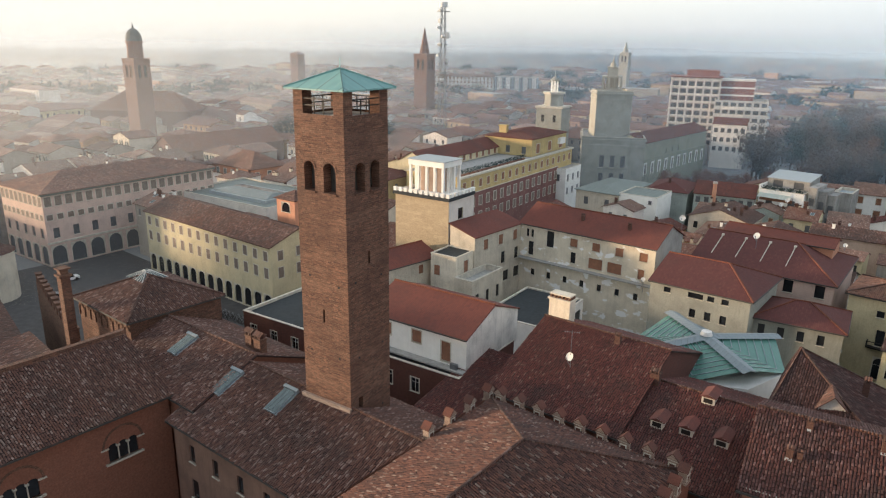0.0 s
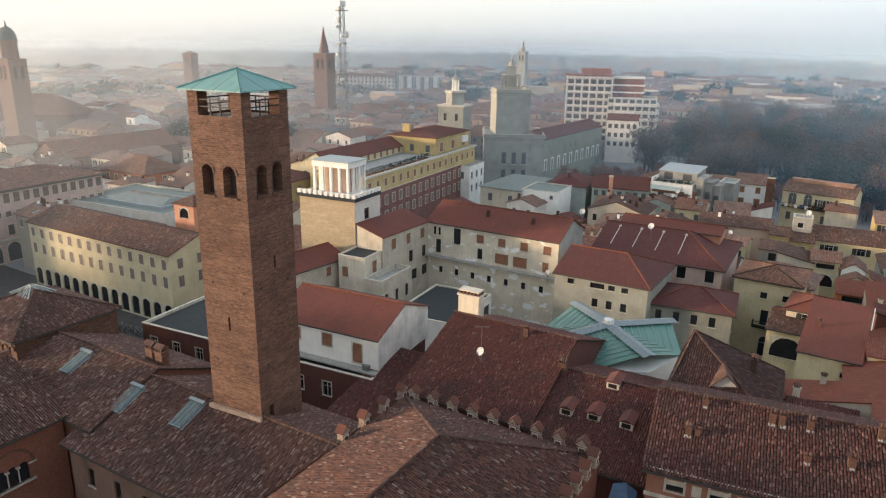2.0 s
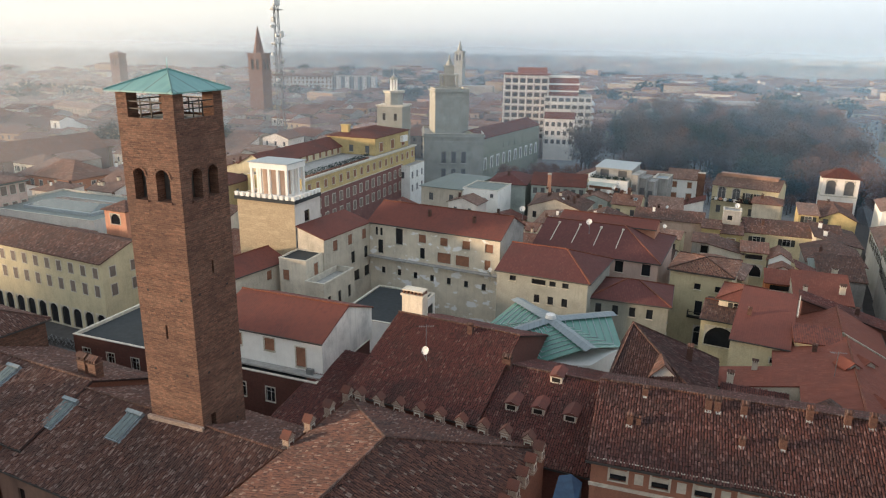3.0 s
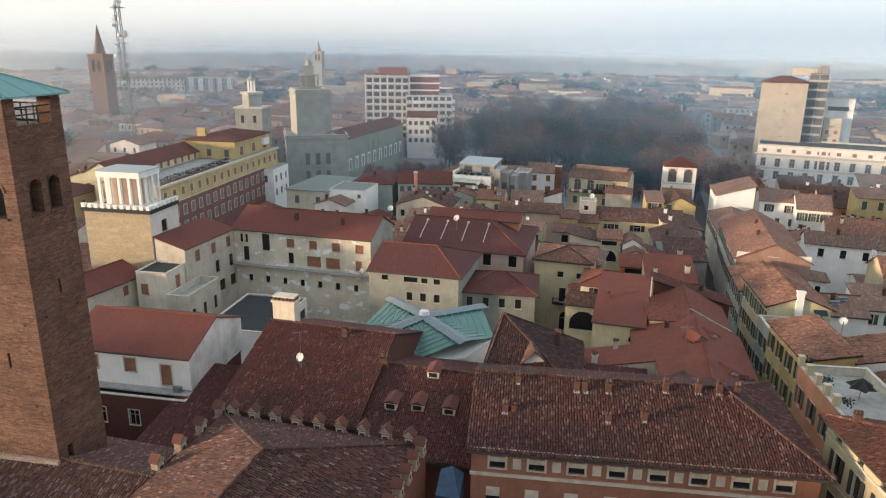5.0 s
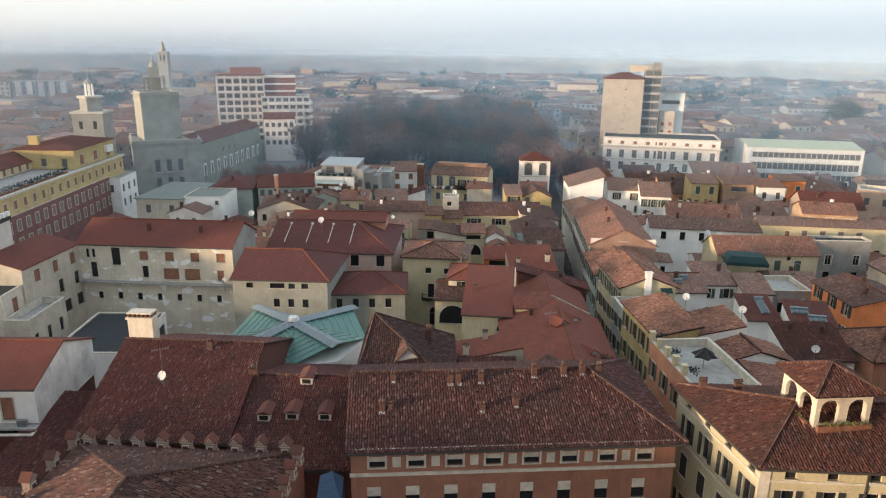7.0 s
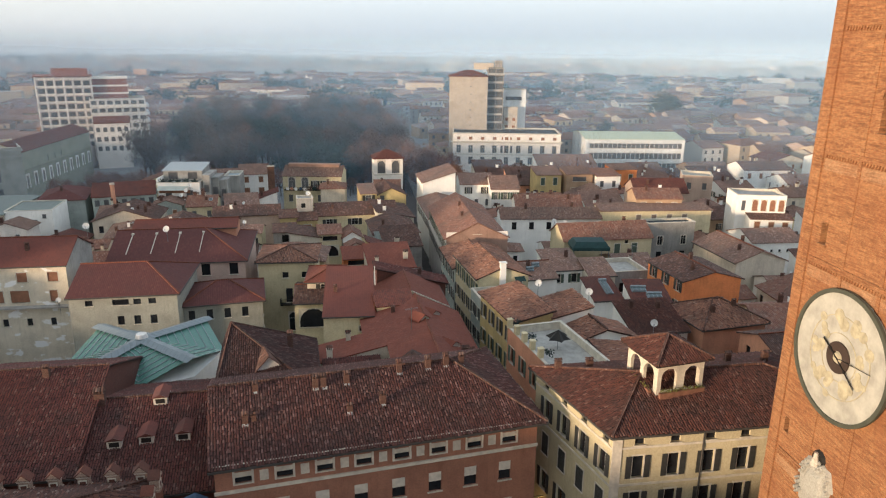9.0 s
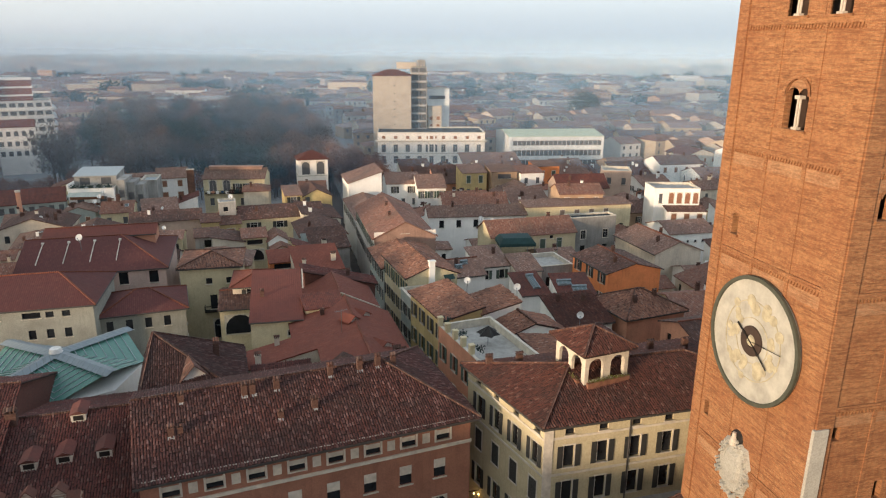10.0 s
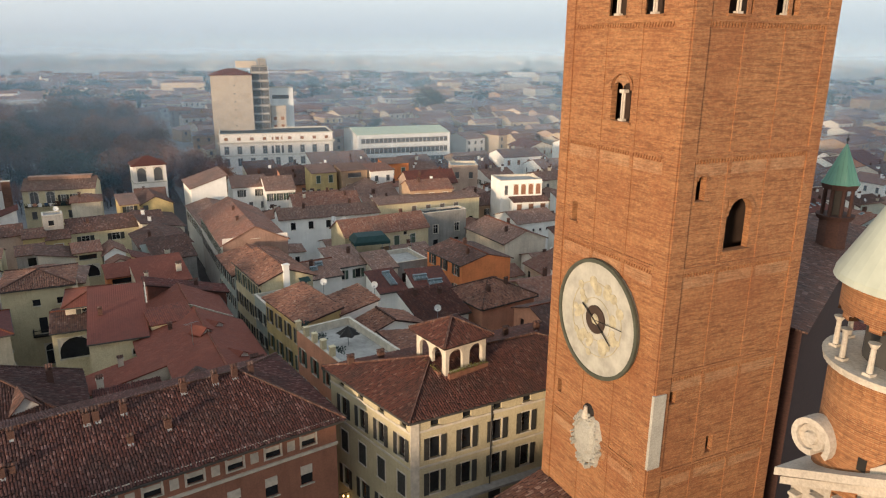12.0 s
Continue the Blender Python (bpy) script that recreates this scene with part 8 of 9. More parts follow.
EXTRAS = []
ROOFLIGHT = mesh_of("roof_window", Shape().box(-.42, -.6, 0, .42, .6, .12).box(-.34, -.52, .12, .34, .52, .135, 1), ["zinc", "skyglass"])
rng = random.Random(5)
y = 52.0
while y < 300:
    x = -290.0
    step = rng.uniform(10.5, 14)
    while x < 330:
        w, d = rng.uniform(9, 16), step - rng.uniform(0, 1.0)
        rot = (5 if x < -20 else 1) + rng.uniform(-4, 4)
        D = math.hypot(x, y)
        if seen(x + w / 2, y + d / 2) and D > 62 and D < 300:
            for k in (1.0, 0.75, 0.55):
                r = rect(x, y, rot, w * k, d * (0.5 + 0.5 * k))
                if not any(overlaps(r, f) for f in FOOTPRINTS) and not any(overlaps(r, f) for f in KEEP):
                    wall = rng.choice(WALLS) if x > -140 else rng.choice(["palewall", "cream", "grey", "far_cream"])
                    h = rng.uniform(8.6, 12.6) if D < 260 else rng.uniform(8, 14)
                    if 26 < x < 112 and 92 < y < 216:
                        h = rng.uniform(7.2, 9.2)
                    if 26 < x < 150 and 216 <= y < 275:
                        h = min(h, 7.6)
                    wk, dk = w * k, d * (0.5 + 0.5 * k)
                    n = max(2, int(wk / 3.2))
                    m = max(2, int(dk / 3.4))
                    st = rng.choice(["shut", "bare", "shutgreen", "blind", "bare"])
                    side = 1 if x < 10 else 3
                    wins = [(0, n, h - 2.9, 1.0, 1.6, st)] if D < 330 else []
                    if D < 240:
                        wins += [(side, m, h - 2.9, 1.0, 1.6, st)]
                    if D < 165:
                        wins += [(0, n, h - 6.2, 1.0, 1.7, st)]
                    ch = [(rng.uniform(.2, .8) * wk, rng.uniform(.2, .8) * dk, rng.choice((.5, .6, .8)), rng.choice((.8, 1.1, 1.5)), rng.choice(("brick_chimney", "brick_chimney", "cream", "white"))) for _ in range(rng.randint(2, 5))] if D < 260 else []
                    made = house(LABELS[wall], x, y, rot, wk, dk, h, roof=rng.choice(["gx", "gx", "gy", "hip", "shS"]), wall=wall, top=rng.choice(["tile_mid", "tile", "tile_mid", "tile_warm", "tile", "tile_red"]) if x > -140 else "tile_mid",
                          wins=wins, near=False, chimneys=ch, group="old town houses")
                    if D < 190:
                        for _ in range(rng.randint(0, 3)):
                            sx, sy = rng.uniform(.2, .8) * wk, rng.uniform(.12, .42) * dk
                            part("roof_window", ROOFLIGHT, None, made[0], m=on_roof(made, sx, sy))
                    cx, cy = x + wk * rng.uniform(.2, .8), y + dk * rng.uniform(.1, .4)
                    if D < 230 and rng.random() < .3:
                        EXTRAS.append((cx, cy, h + rng.uniform(1.6, 2.4), rng.uniform(-30, 20), True))
                    elif D < 150 and rng.random() < .4:
                        EXTRAS.append((cx, cy, h + 1.4, rng.uniform(0, 180), False))
                    break
        x += w * rng.uniform(.97, 1.1)
    y += step

# small houses in the gaps that are left
rng = random.Random(31)
for i in range(2600):
    D, a = rng.uniform(66, 235), radians(rng.uniform(-72, 58))
    x, y = D * math.sin(a), D * math.cos(a)
    w, d, rot = rng.uniform(5.5, 9), rng.uniform(5.5, 9), (5 if x < -20 else 1) + rng.uniform(-6, 6)
    r = rect(x, y, rot, w, d)
    if any(overlaps(r, f) for f in FOOTPRINTS) or any(overlaps(r, f) for f in KEEP):
        continue
    wall, h = rng.choice(WALLS), rng.uniform(8.0, 11.8)
    if 26 < x < 112 and 92 < y < 216:
        h = rng.uniform(7.2, 9.0)
    house(LABELS[wall], x, y, rot, w, d, h, roof=rng.choice(["gx", "gy", "shS", "shE", "shW", "hip"]), wall=wall, top=rng.choice(["tile_mid", "tile_mid", "tile_warm", "tile_red"]),
          wins=[(0, 2, h - 2.8, .95, 1.5, rng.choice(["shut", "bare", "blind"]))] if D < 190 else [], near=False, chimneys=[(w * .3, d * .3, .6, 1.2)], group="old town houses")
    if rng.random() < .25:
        EXTRAS.append((x + w / 2, y + d * .3, h + 1.8, rng.uniform(-30, 20), True))

# far town, joined
cells = set()
rng = random.Random(8)
FARMATS = ["town_wall", "town_wall", "town_wall", "town_wall", "town_roof", "concrete"]
town = Shape()


def far_house(x, y, rot, w, d, h, roof, wall):
    m = pose(x, y, 0, 0, 0, rot)
    s = Shape()
    for p0, p1 in (((0, 0), (w, 0)), ((w, 0), (w, d)), ((w, d), (0, d)), ((0, d), (0, 0))):
        s.poly([(*p0, 0), (*p1, 0), (*p1, h), (*p0, h)], wall)
    rise = 0.3 * min(w, d) / 2
    if roof == "gx":
        rise = 0.3 * d / 2
        s.poly([(w, 0, h), (w, d, h), (w, d / 2, h + rise)], wall).poly([(0, d, h), (0, 0, h), (0, d / 2, h + rise)], wall)
    for f in roof_faces(roof, w, d, h, rise, .5 if roof != "flat" else 0):
        s.poly(f, 4 if roof != "flat" else 5)
    n = int(w / 3.4) if math.hypot(x, y) < 560 else 0
    for r in range(int(h / 3.3)):
        for k in range(n):
            u, z = (k + .5) * w / n, h - 2.6 - 3.2 * r
            if z > .5:
                s.poly([(u - .55, -.04, z), (u + .55, -.04, z), (u + .55, -.04, z + 1.5), (u - .55, -.04, z + 1.5)], 6)
    town.add(s, m)


placed = 0
while placed < 5200:
    D = 1.0 / rng.uniform(1 / 2700.0, 1 / 300.0)
    a = radians(rng.uniform(-79, 66))
    x, y = D * math.sin(a), D * math.cos(a)
    cell = 15 if D < 700 else 24
    key = (int(x // cell), int(y // cell), cell)
    placed += 0.2
    if key in cells:
        continue
    w, d, h = rng.uniform(10, 19), rng.uniform(10, 15), rng.uniform(6, 11.5)
    if D > 700:
        w, d, h = rng.uniform(12, 34), rng.uniform(10, 22), rng.uniform(6, 11)
    if rng.random() < .03 and D > 450:
        w, d, h = rng.uniform(16, 40), rng.uniform(11, 14), rng.uniform(12, 17)
    r = rect(x, y, 5, w, d)
    if any(overlaps(r, f) for f in KEEP) or (D < 480 and any(overlaps(r, f) for f in FOOTPRINTS)):
        continue
    cells.add(key)
    placed += 0.8
    far_house(x, y, rng.uniform(-12, 18), w, d, h, rng.choice(["gx", "hip", "gx", "gx"] if h < 13 else ["hip", "flat"]), rng.choice([0, 0, 1, 2, 3, 1, 2]))
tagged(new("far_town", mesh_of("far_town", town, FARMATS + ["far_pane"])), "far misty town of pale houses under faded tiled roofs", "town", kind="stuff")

# far gardens and avenues, joined
rng = random.Random(91)
woods = Shape()
for _ in range(300):
    D, a = 1.0 / rng.uniform(1 / 2400.0, 1 / 520.0), radians(rng.uniform(-74, 60))
    cx, cy, turn = D * math.sin(a), D * math.cos(a), rng.uniform(0, 3.14)
    if any(overlaps(rect(cx - 8, cy - 8, 0, 16, 16), f) for f in KEEP):
        continue
    for k in range(rng.randint(1, 6)):
        bx, by, h = cx + k * 8 * math.cos(turn) + rng.uniform(-3, 3), cy + k * 8 * math.sin(turn) + rng.uniform(-3, 3), rng.uniform(9, 17)
        for _ in range(130):
            u, w = rng.gauss(0, 1), rng.gauss(0, 1)
            p = Vector((bx + u * h * .2, by + w * h * .2, h * (.62 + rng.gauss(0, .17))))
            e = Vector((rng.uniform(-1, 1), rng.uniform(-1, 1), rng.uniform(-1, 1))).normalized() * rng.uniform(.9, 1.9)
            f = e.cross(Vector((rng.uniform(-1, 1), rng.uniform(-1, 1), rng.uniform(-1, 1)))).normalized() * rng.uniform(.7, 1.5)
            woods.poly([p - e, p + f, p + e, p - f])
tagged(new("far_trees", mesh_of("far_trees", woods, "leaf", False)), "far dark garden trees scattered among the town", "trees", kind="stuff")

# unseen blocks added behind the walk, towards the sun: they close the squares and shade lower walls
for i, (x, y, w, d, h) in enumerate(((-150, -40, 34, 30, 17.5), (-112, -52, 30, 26, 18), (-78, -44, 26, 30, 18.5), (-48, -58, 34, 28, 18), (-10, -62, 30, 24, 19), (24, -60, 30, 26, 18), (-190, -10, 30, 40, 22), (-226, 4, 30, 40, 11), (-150, -84, 60, 30, 18), (-80, -92, 60, 26, 18.5))):
    house("plain palace closing the square", x, y, 3.0, w, d, h, roof="hip", rise=2.4, wall=("cream", "yellow", "pink")[i % 3], near=False, group="palaces behind the square", name="palace", category="palace")

# glowing ring that closes the horizon, haze painted into its emission
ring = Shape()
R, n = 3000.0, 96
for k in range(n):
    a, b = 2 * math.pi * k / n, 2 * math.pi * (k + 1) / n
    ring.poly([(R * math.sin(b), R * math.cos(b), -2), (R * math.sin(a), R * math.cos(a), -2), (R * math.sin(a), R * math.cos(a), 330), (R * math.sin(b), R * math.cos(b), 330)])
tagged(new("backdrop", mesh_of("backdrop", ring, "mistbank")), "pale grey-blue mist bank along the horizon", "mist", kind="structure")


# see-through sheets bowed around the camera's view, one behind another, as haze over the far quarters
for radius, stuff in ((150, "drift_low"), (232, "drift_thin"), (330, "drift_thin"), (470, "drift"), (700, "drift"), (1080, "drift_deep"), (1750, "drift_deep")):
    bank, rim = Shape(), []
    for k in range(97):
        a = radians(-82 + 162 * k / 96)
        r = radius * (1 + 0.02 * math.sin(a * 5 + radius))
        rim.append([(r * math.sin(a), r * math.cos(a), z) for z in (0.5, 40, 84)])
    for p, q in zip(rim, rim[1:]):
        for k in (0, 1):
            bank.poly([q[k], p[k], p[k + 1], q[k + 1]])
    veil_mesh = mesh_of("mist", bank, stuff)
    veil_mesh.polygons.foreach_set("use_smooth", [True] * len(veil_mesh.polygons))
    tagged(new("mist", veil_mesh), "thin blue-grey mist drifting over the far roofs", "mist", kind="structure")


# ---- roof details near the walk ----
def skylight(made, x, y, w, l):
    m = on_roof(made, x, y)
    ob = part("skylight", Shape().box(-w / 2, -l / 2, 0, w / 2, l / 2, .3).box(-w / 2 - .2, l / 2 - .1, -.1, w / 2 + .2, l / 2 + .25, .5).box(-w / 2 - .18, -l / 2, -.1, -w / 2, l / 2, .12).box(w / 2, -l / 2, -.1, w / 2 + .18, l / 2, .12), "ridgesheet", made[0], "glazed skylight in a grey sheet frame", m=m)
    n = 3
    for k in range(n):
        part("pane", Shape().box(-w / 2 + .08 + k * (w - .1) / n, -l / 2 + .1, .3, -w / 2 + (k + 1) * (w - .1) / n, l / 2 - .1, .34), "skyglass", ob)


skylight(WING2, 1.8, 5.2, 1.5, 3.2)
skylight(WING2, 9.6, 6.0, 1.6, 3.0)
skylight(WING3, 7.6, 5.0, 1.5, 3.0)


def dormer(made, x, y, w=1.25):
    z = roof_height(made[1], x, y)
    ob = part("dormer", Shape().box(-w / 2, -.1, -.5, w / 2, 2.0, .78), "trim", made[0], "small dormer with a tiled cap", m=pose(x, y, z))
    # dark plate on the dormer's face in place of a shaded opening
    part("opening", Shape().box(-w / 2 + .2, -.13, .16, w / 2 - .2, .05, .62), "iron", ob)
    s = Shape()
    s.poly([(-w / 2 - .15, -.2, .76), (0, -.2, 1.1), (0, 2.2, 1.12), (-w / 2 - .15, 2.2, .76)]).poly([(0, -.2, 1.12), (w / 2 + .15, -.2, .76), (w / 2 + .15, 2.2, .76), (0, 2.2, 1.12)])
    s.poly([(-w / 2 - .15, -.2, .76), (w / 2 + .15, -.2, .76), (0, -.2, 1.1)])
    part("cap", s, "clay_red", ob)


for x, y in ((3.0, 4.9), (5.7, 5.1), (8.9, 5.1), (6.3, 9.4)):
    dormer(DORMERED, x, y)

def gable_dormer(made, x, y, turn, w=2.0, rise=1.0, deep=2.6, face="gable", cap="tile"):
    """A low triangular dormer whose pale gable looks out of the roof."""
    z = roof_height(made[1], x, y)
    ob = part("dormer", Shape().poly([(-w / 2, 0, -.5), (w / 2, 0, -.5), (w / 2, 0, 0), (0, 0, rise), (-w / 2, 0, 0)]), face, made[0], "triangular dormer with a pale gable", m=pose(x, y, z, 0, 0, turn))
    s = Shape()
    for k in (-1, 1):
        q = [(0, -.25, rise + .08), (k * (w / 2 + .2), -.25, -.02), (k * (w / 2 + .2), deep, -.02), (0, deep, rise + .08)]
        q = q if k > 0 else q[::-1]
        s.poly(q).poly([(a, b, c - .1) for a, b, c in reversed(q)])
        s.poly([q[0], (*q[0][:2], q[0][2] - .1), (*q[1][:2], q[1][2] - .1), q[1]] if k > 0 else [q[3], q[2], (*q[2][:2], q[2][2] - .1), (*q[3][:2], q[3][2] - .1)])
    part("cap", s, cap, ob)


gable_dormer(PEAKED, 5.4, 3.4, 12, 2.6, 1.4, 3.0)
gable_dormer(BROAD, 7.6, 4.6, 35, 1.8, .6, 1.8, cap="tile_rust")
gable_dormer(BROAD, 9.6, 8.0, 35, 1.8, .6, 1.8, cap="tile_rust")
gable_dormer(STREETEND, 7.8, 7.8, 35, 2.0, .6, 2.0, cap="tile_rust")
gable_dormer(STREETEND, 2.6, 2.0, 10, 2.4, .8, 2.4, "brick_old")
skylight(K3, 3.0, 3.0, .9, 3.6)
skylight(K4, 1.6, 4.6, 2.0, 1.0)
skylight(K4, 3.6, 2.8, 2.0, 1.0)
skylight(SKYLIT, 1.6, 2.0, .9, .5)
skylight(SKYLIT, 2.9, 3.0, .9, .5)
skylight(LEANTO, 2.2, 5.4, 1.3, 2.6)
# pale verge boards
for made, w, h, rise, e in ((GABLED, 10.6, 13.3, 2.6, .5),):
    for a, b in (((-.4, h - .2), (w * e, h + rise)), ((w * e, h + rise), (w + .4, h - .2))):
        part("verge_board", Shape().bar((a[0], -.3, a[1] - .02), (b[0], -.3, b[1] - .02), .07), "trim", made[0], "pale verge board")
part("verge_board", Shape().bar((6.95, 7.5, 16.9), (6.95, 12.9, 18.0), .07), "trim", RED[0], "pale verge board")
# pale lead flashings at the feet of the palace chimneys
for x, y in ((2.6, 3.4), (3.6, 6.6), (8.8, 6.2), (9.6, 6.2), (11.6, 6.3), (11.4, 3.2), (14.4, 3.6), (16.6, 6.8), (19.4, 6.9), (21.2, 7.0), (22.8, 7.2)):
    part("flashing", Shape().prism([(-.3, -.3), (.3, -.3), (.26, .2), (-.26, .2)], .0, .1, shrink=.85), "terrace", PINK[0], "white flashing at a chimney's foot", m=on_roof(PINK, x, y - .12))

# thick white chimney with a row of vents
ch = part("chimney", Shape().box(-1.35, -.7, -1.5, 1.35, .7, 2.5).box(-1.5, -.85, 2.5, 1.5, .85, 2.72).box(-1.35, -.7, 3.1, 1.35, .7, 3.25), "cream", DISHED[0], "thick white chimney with a row of vents", m=pose(1.6, 12.8, 18.6))
for k in range(6):
    part("vent_pier", Shape().box(-.12, -.65, 2.72, .12, .65, 3.1), "brick_old", ch, m=pose(-1.2 + k * .48, 0, 0))

# triple windows of the brick palace wing
for u in (13.2, 22.6):
    m = pose(17.0, u, 9.9, 0, 0, 90)
    tri = part("triple_window", Shape().box(-1.9, -.3, -.16, 1.9, .1, 0), "marble", WING1[0], "triple arched window with white colonettes", m=m)
    for x in (-.5, .5):
        part("colonette", Shape().tube(x, .02, 0, 1.5, .07, .06, 8).box(x - .16, -.14, 1.5, x + .16, .18, 1.66), "marble", tri)
    for sx in (-1, 1):
        part("impost", Shape().box(sx * 1.5 - .05 if sx > 0 else -2.2, -.12, 1.5, 2.2 if sx > 0 else -1.45, .02, 1.64), "marble", tri)
    head = Shape()
    for c in (-1.0, 0.0, 1.0):
        for k in range(6):
            t0, t1 = math.pi * k / 6, math.pi * (k + 1) / 6
            p0, p1 = (c - .5 * math.cos(t0), 1.5 + .42 * math.sin(t0)), (c - .5 * math.cos(t1), 1.5 + .42 * math.sin(t1))
            head.poly([(p0[0], -.01, p0[1]), (p1[0], -.01, p1[1]), (p1[0], -.01, 2.03), (p0[0], -.01, 2.03)])
    part("arch_head", head, "brick_wall", tri)
    hood = Shape()
    for k in range(14):
        t0, t1 = math.pi * k / 14, math.pi * (k + 1) / 14
        q = [(r * math.cos(t), r * math.sin(t)) for t in (t0, t1) for r in (1.85, 2.1)]
        hood.poly([(q[0][0], -.06, 1.55 + q[0][1]), (q[1][0], -.06, 1.55 + q[1][1]), (q[3][0], -.06, 1.55 + q[3][1]), (q[2][0], -.06, 1.55 + q[2][1])])
    part("hood_arch", hood, "brick_old", tri)

# cornices and plaques of the pink palace
part("cornice", Shape().box(-.1, -.14, 15.1, 27.9, .0, 15.38), "trim", PINK[0], "pale string course")
part("cornice", Shape().box(-.1, -.4, 17.55, 27.9, .0, 17.9), "trim", PINK[0], "pale eaves cornice")
for k in range(7):
    u = 2.2 + (k + .5) * 22.9 / 7
    part("plaque", Shape().box(u - .35, -.05, 15.9, u + .35, 0.0, 16.85), "trim", PINK[0])
for k in range(8):
    u = 2.2 + k * 22.9 / 7
    part("window_surround", Shape().box(u - .83, -.06, 15.75, u - .65, 0, 17.0), "trim", PINK[0])
    part("window_surround", Shape().box(u + .65, -.06, 15.75, u + .83, 0, 17.0), "trim", PINK[0])
# bands, corner strip and pipe of the yellow corner house
for z in (14.25, 17.8):
    part("string_course", Shape().box(-.05, -.07, z, 25, 0, z + .2), "trim", YELLOW[0])
    la = radians(13.0)
    part("string_course", Shape().prism([(0, 0), (-12.9 * math.sin(la), 12.9 * math.cos(la)), (-12.9 * math.sin(la) - .07, 12.9 * math.cos(la)), (-.07, 0)], z, z + .2), "trim", YELLOW[0])
part("corner_strip", Shape().box(-.08, -.09, 4, .75, -.01, 19.3), "trim", YELLOW[0], "pale corner strip")
part("downpipe", Shape().tube(8.0, -.12, 4, 19.2, .07, .07, 8), "gutter", YELLOW[0])
part("balcony", Shape().box(-.3, -.9, 10.35, 24, 0, 10.6), "concrete", YELLOW[0])

# pale strips on the striped roof
for k in range(4):
    x = 2.6 + k * 3.9
    part("ridge_strip", Shape().box(-.06, -2.6, .02, .06, 3.2, .14).box(-.2, 3.2, .02, .2, 3.6, .25), "trim", STRIPED[0], m=on_roof(STRIPED, x, 4.8))
part("gable_render", Shape().poly([(15.22, 0, 12.4), (15.22, 12.2, 12.4), (15.22, 12.2, 17.0), (15.22, 6.1, 19.2), (15.22, 0, 17.0)]), "gable", WHITE[0], "weather-stained gable end")
part("ledge", Shape().box(-.2, -1.1, 12.75, 15.4, 0, 12.95), "concrete", WHITE[0])
part("air_unit", Shape().box(13.4, -.75, 12.95, 14.3, -.35, 13.6), "metal", WHITE[0], "grey air-conditioning unit")
side = Shape()
wall_sheet(side, (11.72, .02), (11.72, 8.28), 10, 23.3, [(3.0, 4.6, 19.4, 21.4), (2.4, 4.5, 14.8, 17.4)], depth=.02)
part("side_render", side, "palewall", CLAD[0], "plain rendered side wall")
# ledge and rail of the peeling house, and its rendered gable end
part("balcony", Shape().box(.2, -1.1, 11.3, 26.4, 0, 11.5), "concrete", PEELING[0])
part("gable_render", Shape().poly([(26.22, 0, 9.0), (26.22, 11.5, 9.0), (26.22, 11.5, 18.0), (26.22, 5.75, 20.6), (26.22, 0, 18.0)]), "grey", PEELING[0], "bare grey gable end")


# glazed court on the grey flat roof
for made in (FLATBLOCK,):
    g = part("court_skylight", Shape().box(8, 4, 11.2, 29, 15, 11.9), "zinc", made[0], "glazed skylight over an inner court")
    part("glazing", Shape().poly([(8.5, 4.5, 11.92), (28.5, 4.5, 11.92), (26, 9.5, 12.7), (11, 9.5, 12.7)]).poly([(28.5, 14.5, 11.92), (8.5, 14.5, 11.92), (11, 9.5, 12.7), (26, 9.5, 12.7)]).poly([(28.5, 4.5, 11.92), (28.5, 14.5, 11.92), (26, 9.5, 12.7)]).poly([(8.5, 14.5, 11.92), (8.5, 4.5, 11.92), (11, 9.5, 12.7)]), "skyglass", g)
part("cornice", Shape().box(19.1, -.6, 16.2, 19.75, 45.1, 16.55), "sheetgrey", ROSE[0], "grey eaves cornice")
part("string_course", Shape().box(19.1, -.1, 5.2, 19.45, 44.6, 5.6), "trim", ROSE[0])
# cornices of the white palace, bands of the school, balconies of the stair side
for z, o in ((7.2, .3), (12.4, .9), (12.0, .5), (15.6, .35)):
    part("cornice", Shape().box(-o, -o, z, 43.5 + o, .02, z + .35), "trim", HOTEL[0])
for z in (4.7, 8.9, 12.7):
    part("band", Shape().box(-.2, -.45, z, 40.2, 0, z + 1.3), "far_wall", SCHOOL[0])
for k in (0, 39.2):
    part("end_pier", Shape().box(k, -.5, 0, k + .9, 0, 14.0), "far_wall", SCHOOL[0])
for k in range(12):
    part("balcony", Shape().box(-.2, -1.0, 3.3 * k + 1.7, 6.8, 0, 3.3 * k + 1.95).box(-.2, -1.0, 3.3 * k + 1.95, 6.8, -.95, 3.3 * k + 2.4), "concrete", STAIRSIDE[0])
# the pavilion: blind arcade, round plaque and a glazed lantern
for side, n, length in ((0, 9, 12.6), (1, 9, 12.0)):
    m = pose(0, 0, 0) if side == 0 else pose(12.6, 0, 0, 0, 0, 90)
    for k in range(n):
        c, r = (k + .5) * length / n, length / n / 2
        arch = Shape()
        for i in range(6):
            t0, t1 = math.pi * i / 6, math.pi * (i + 1) / 6
            q = [(c - f * r * math.cos(t), 16.9 + f * r * math.sin(t)) for t in (t0, t1) for f in (.72, .98)]
            arch.poly([(x, -.12, z) for x, z in (q[0], q[2], q[3], q[1])]).poly([(q[2][0], -.12, q[2][1]), (q[0][0], -.12, q[0][1]), (q[0][0], 0, q[0][1]), (q[2][0], 0, q[2][1])])
        arch.box(c - r, -.12, 15.9, c - r * .72, 0, 16.9)
        part("blind_arch", arch, "brick_old", PAVILION[0], m=m)
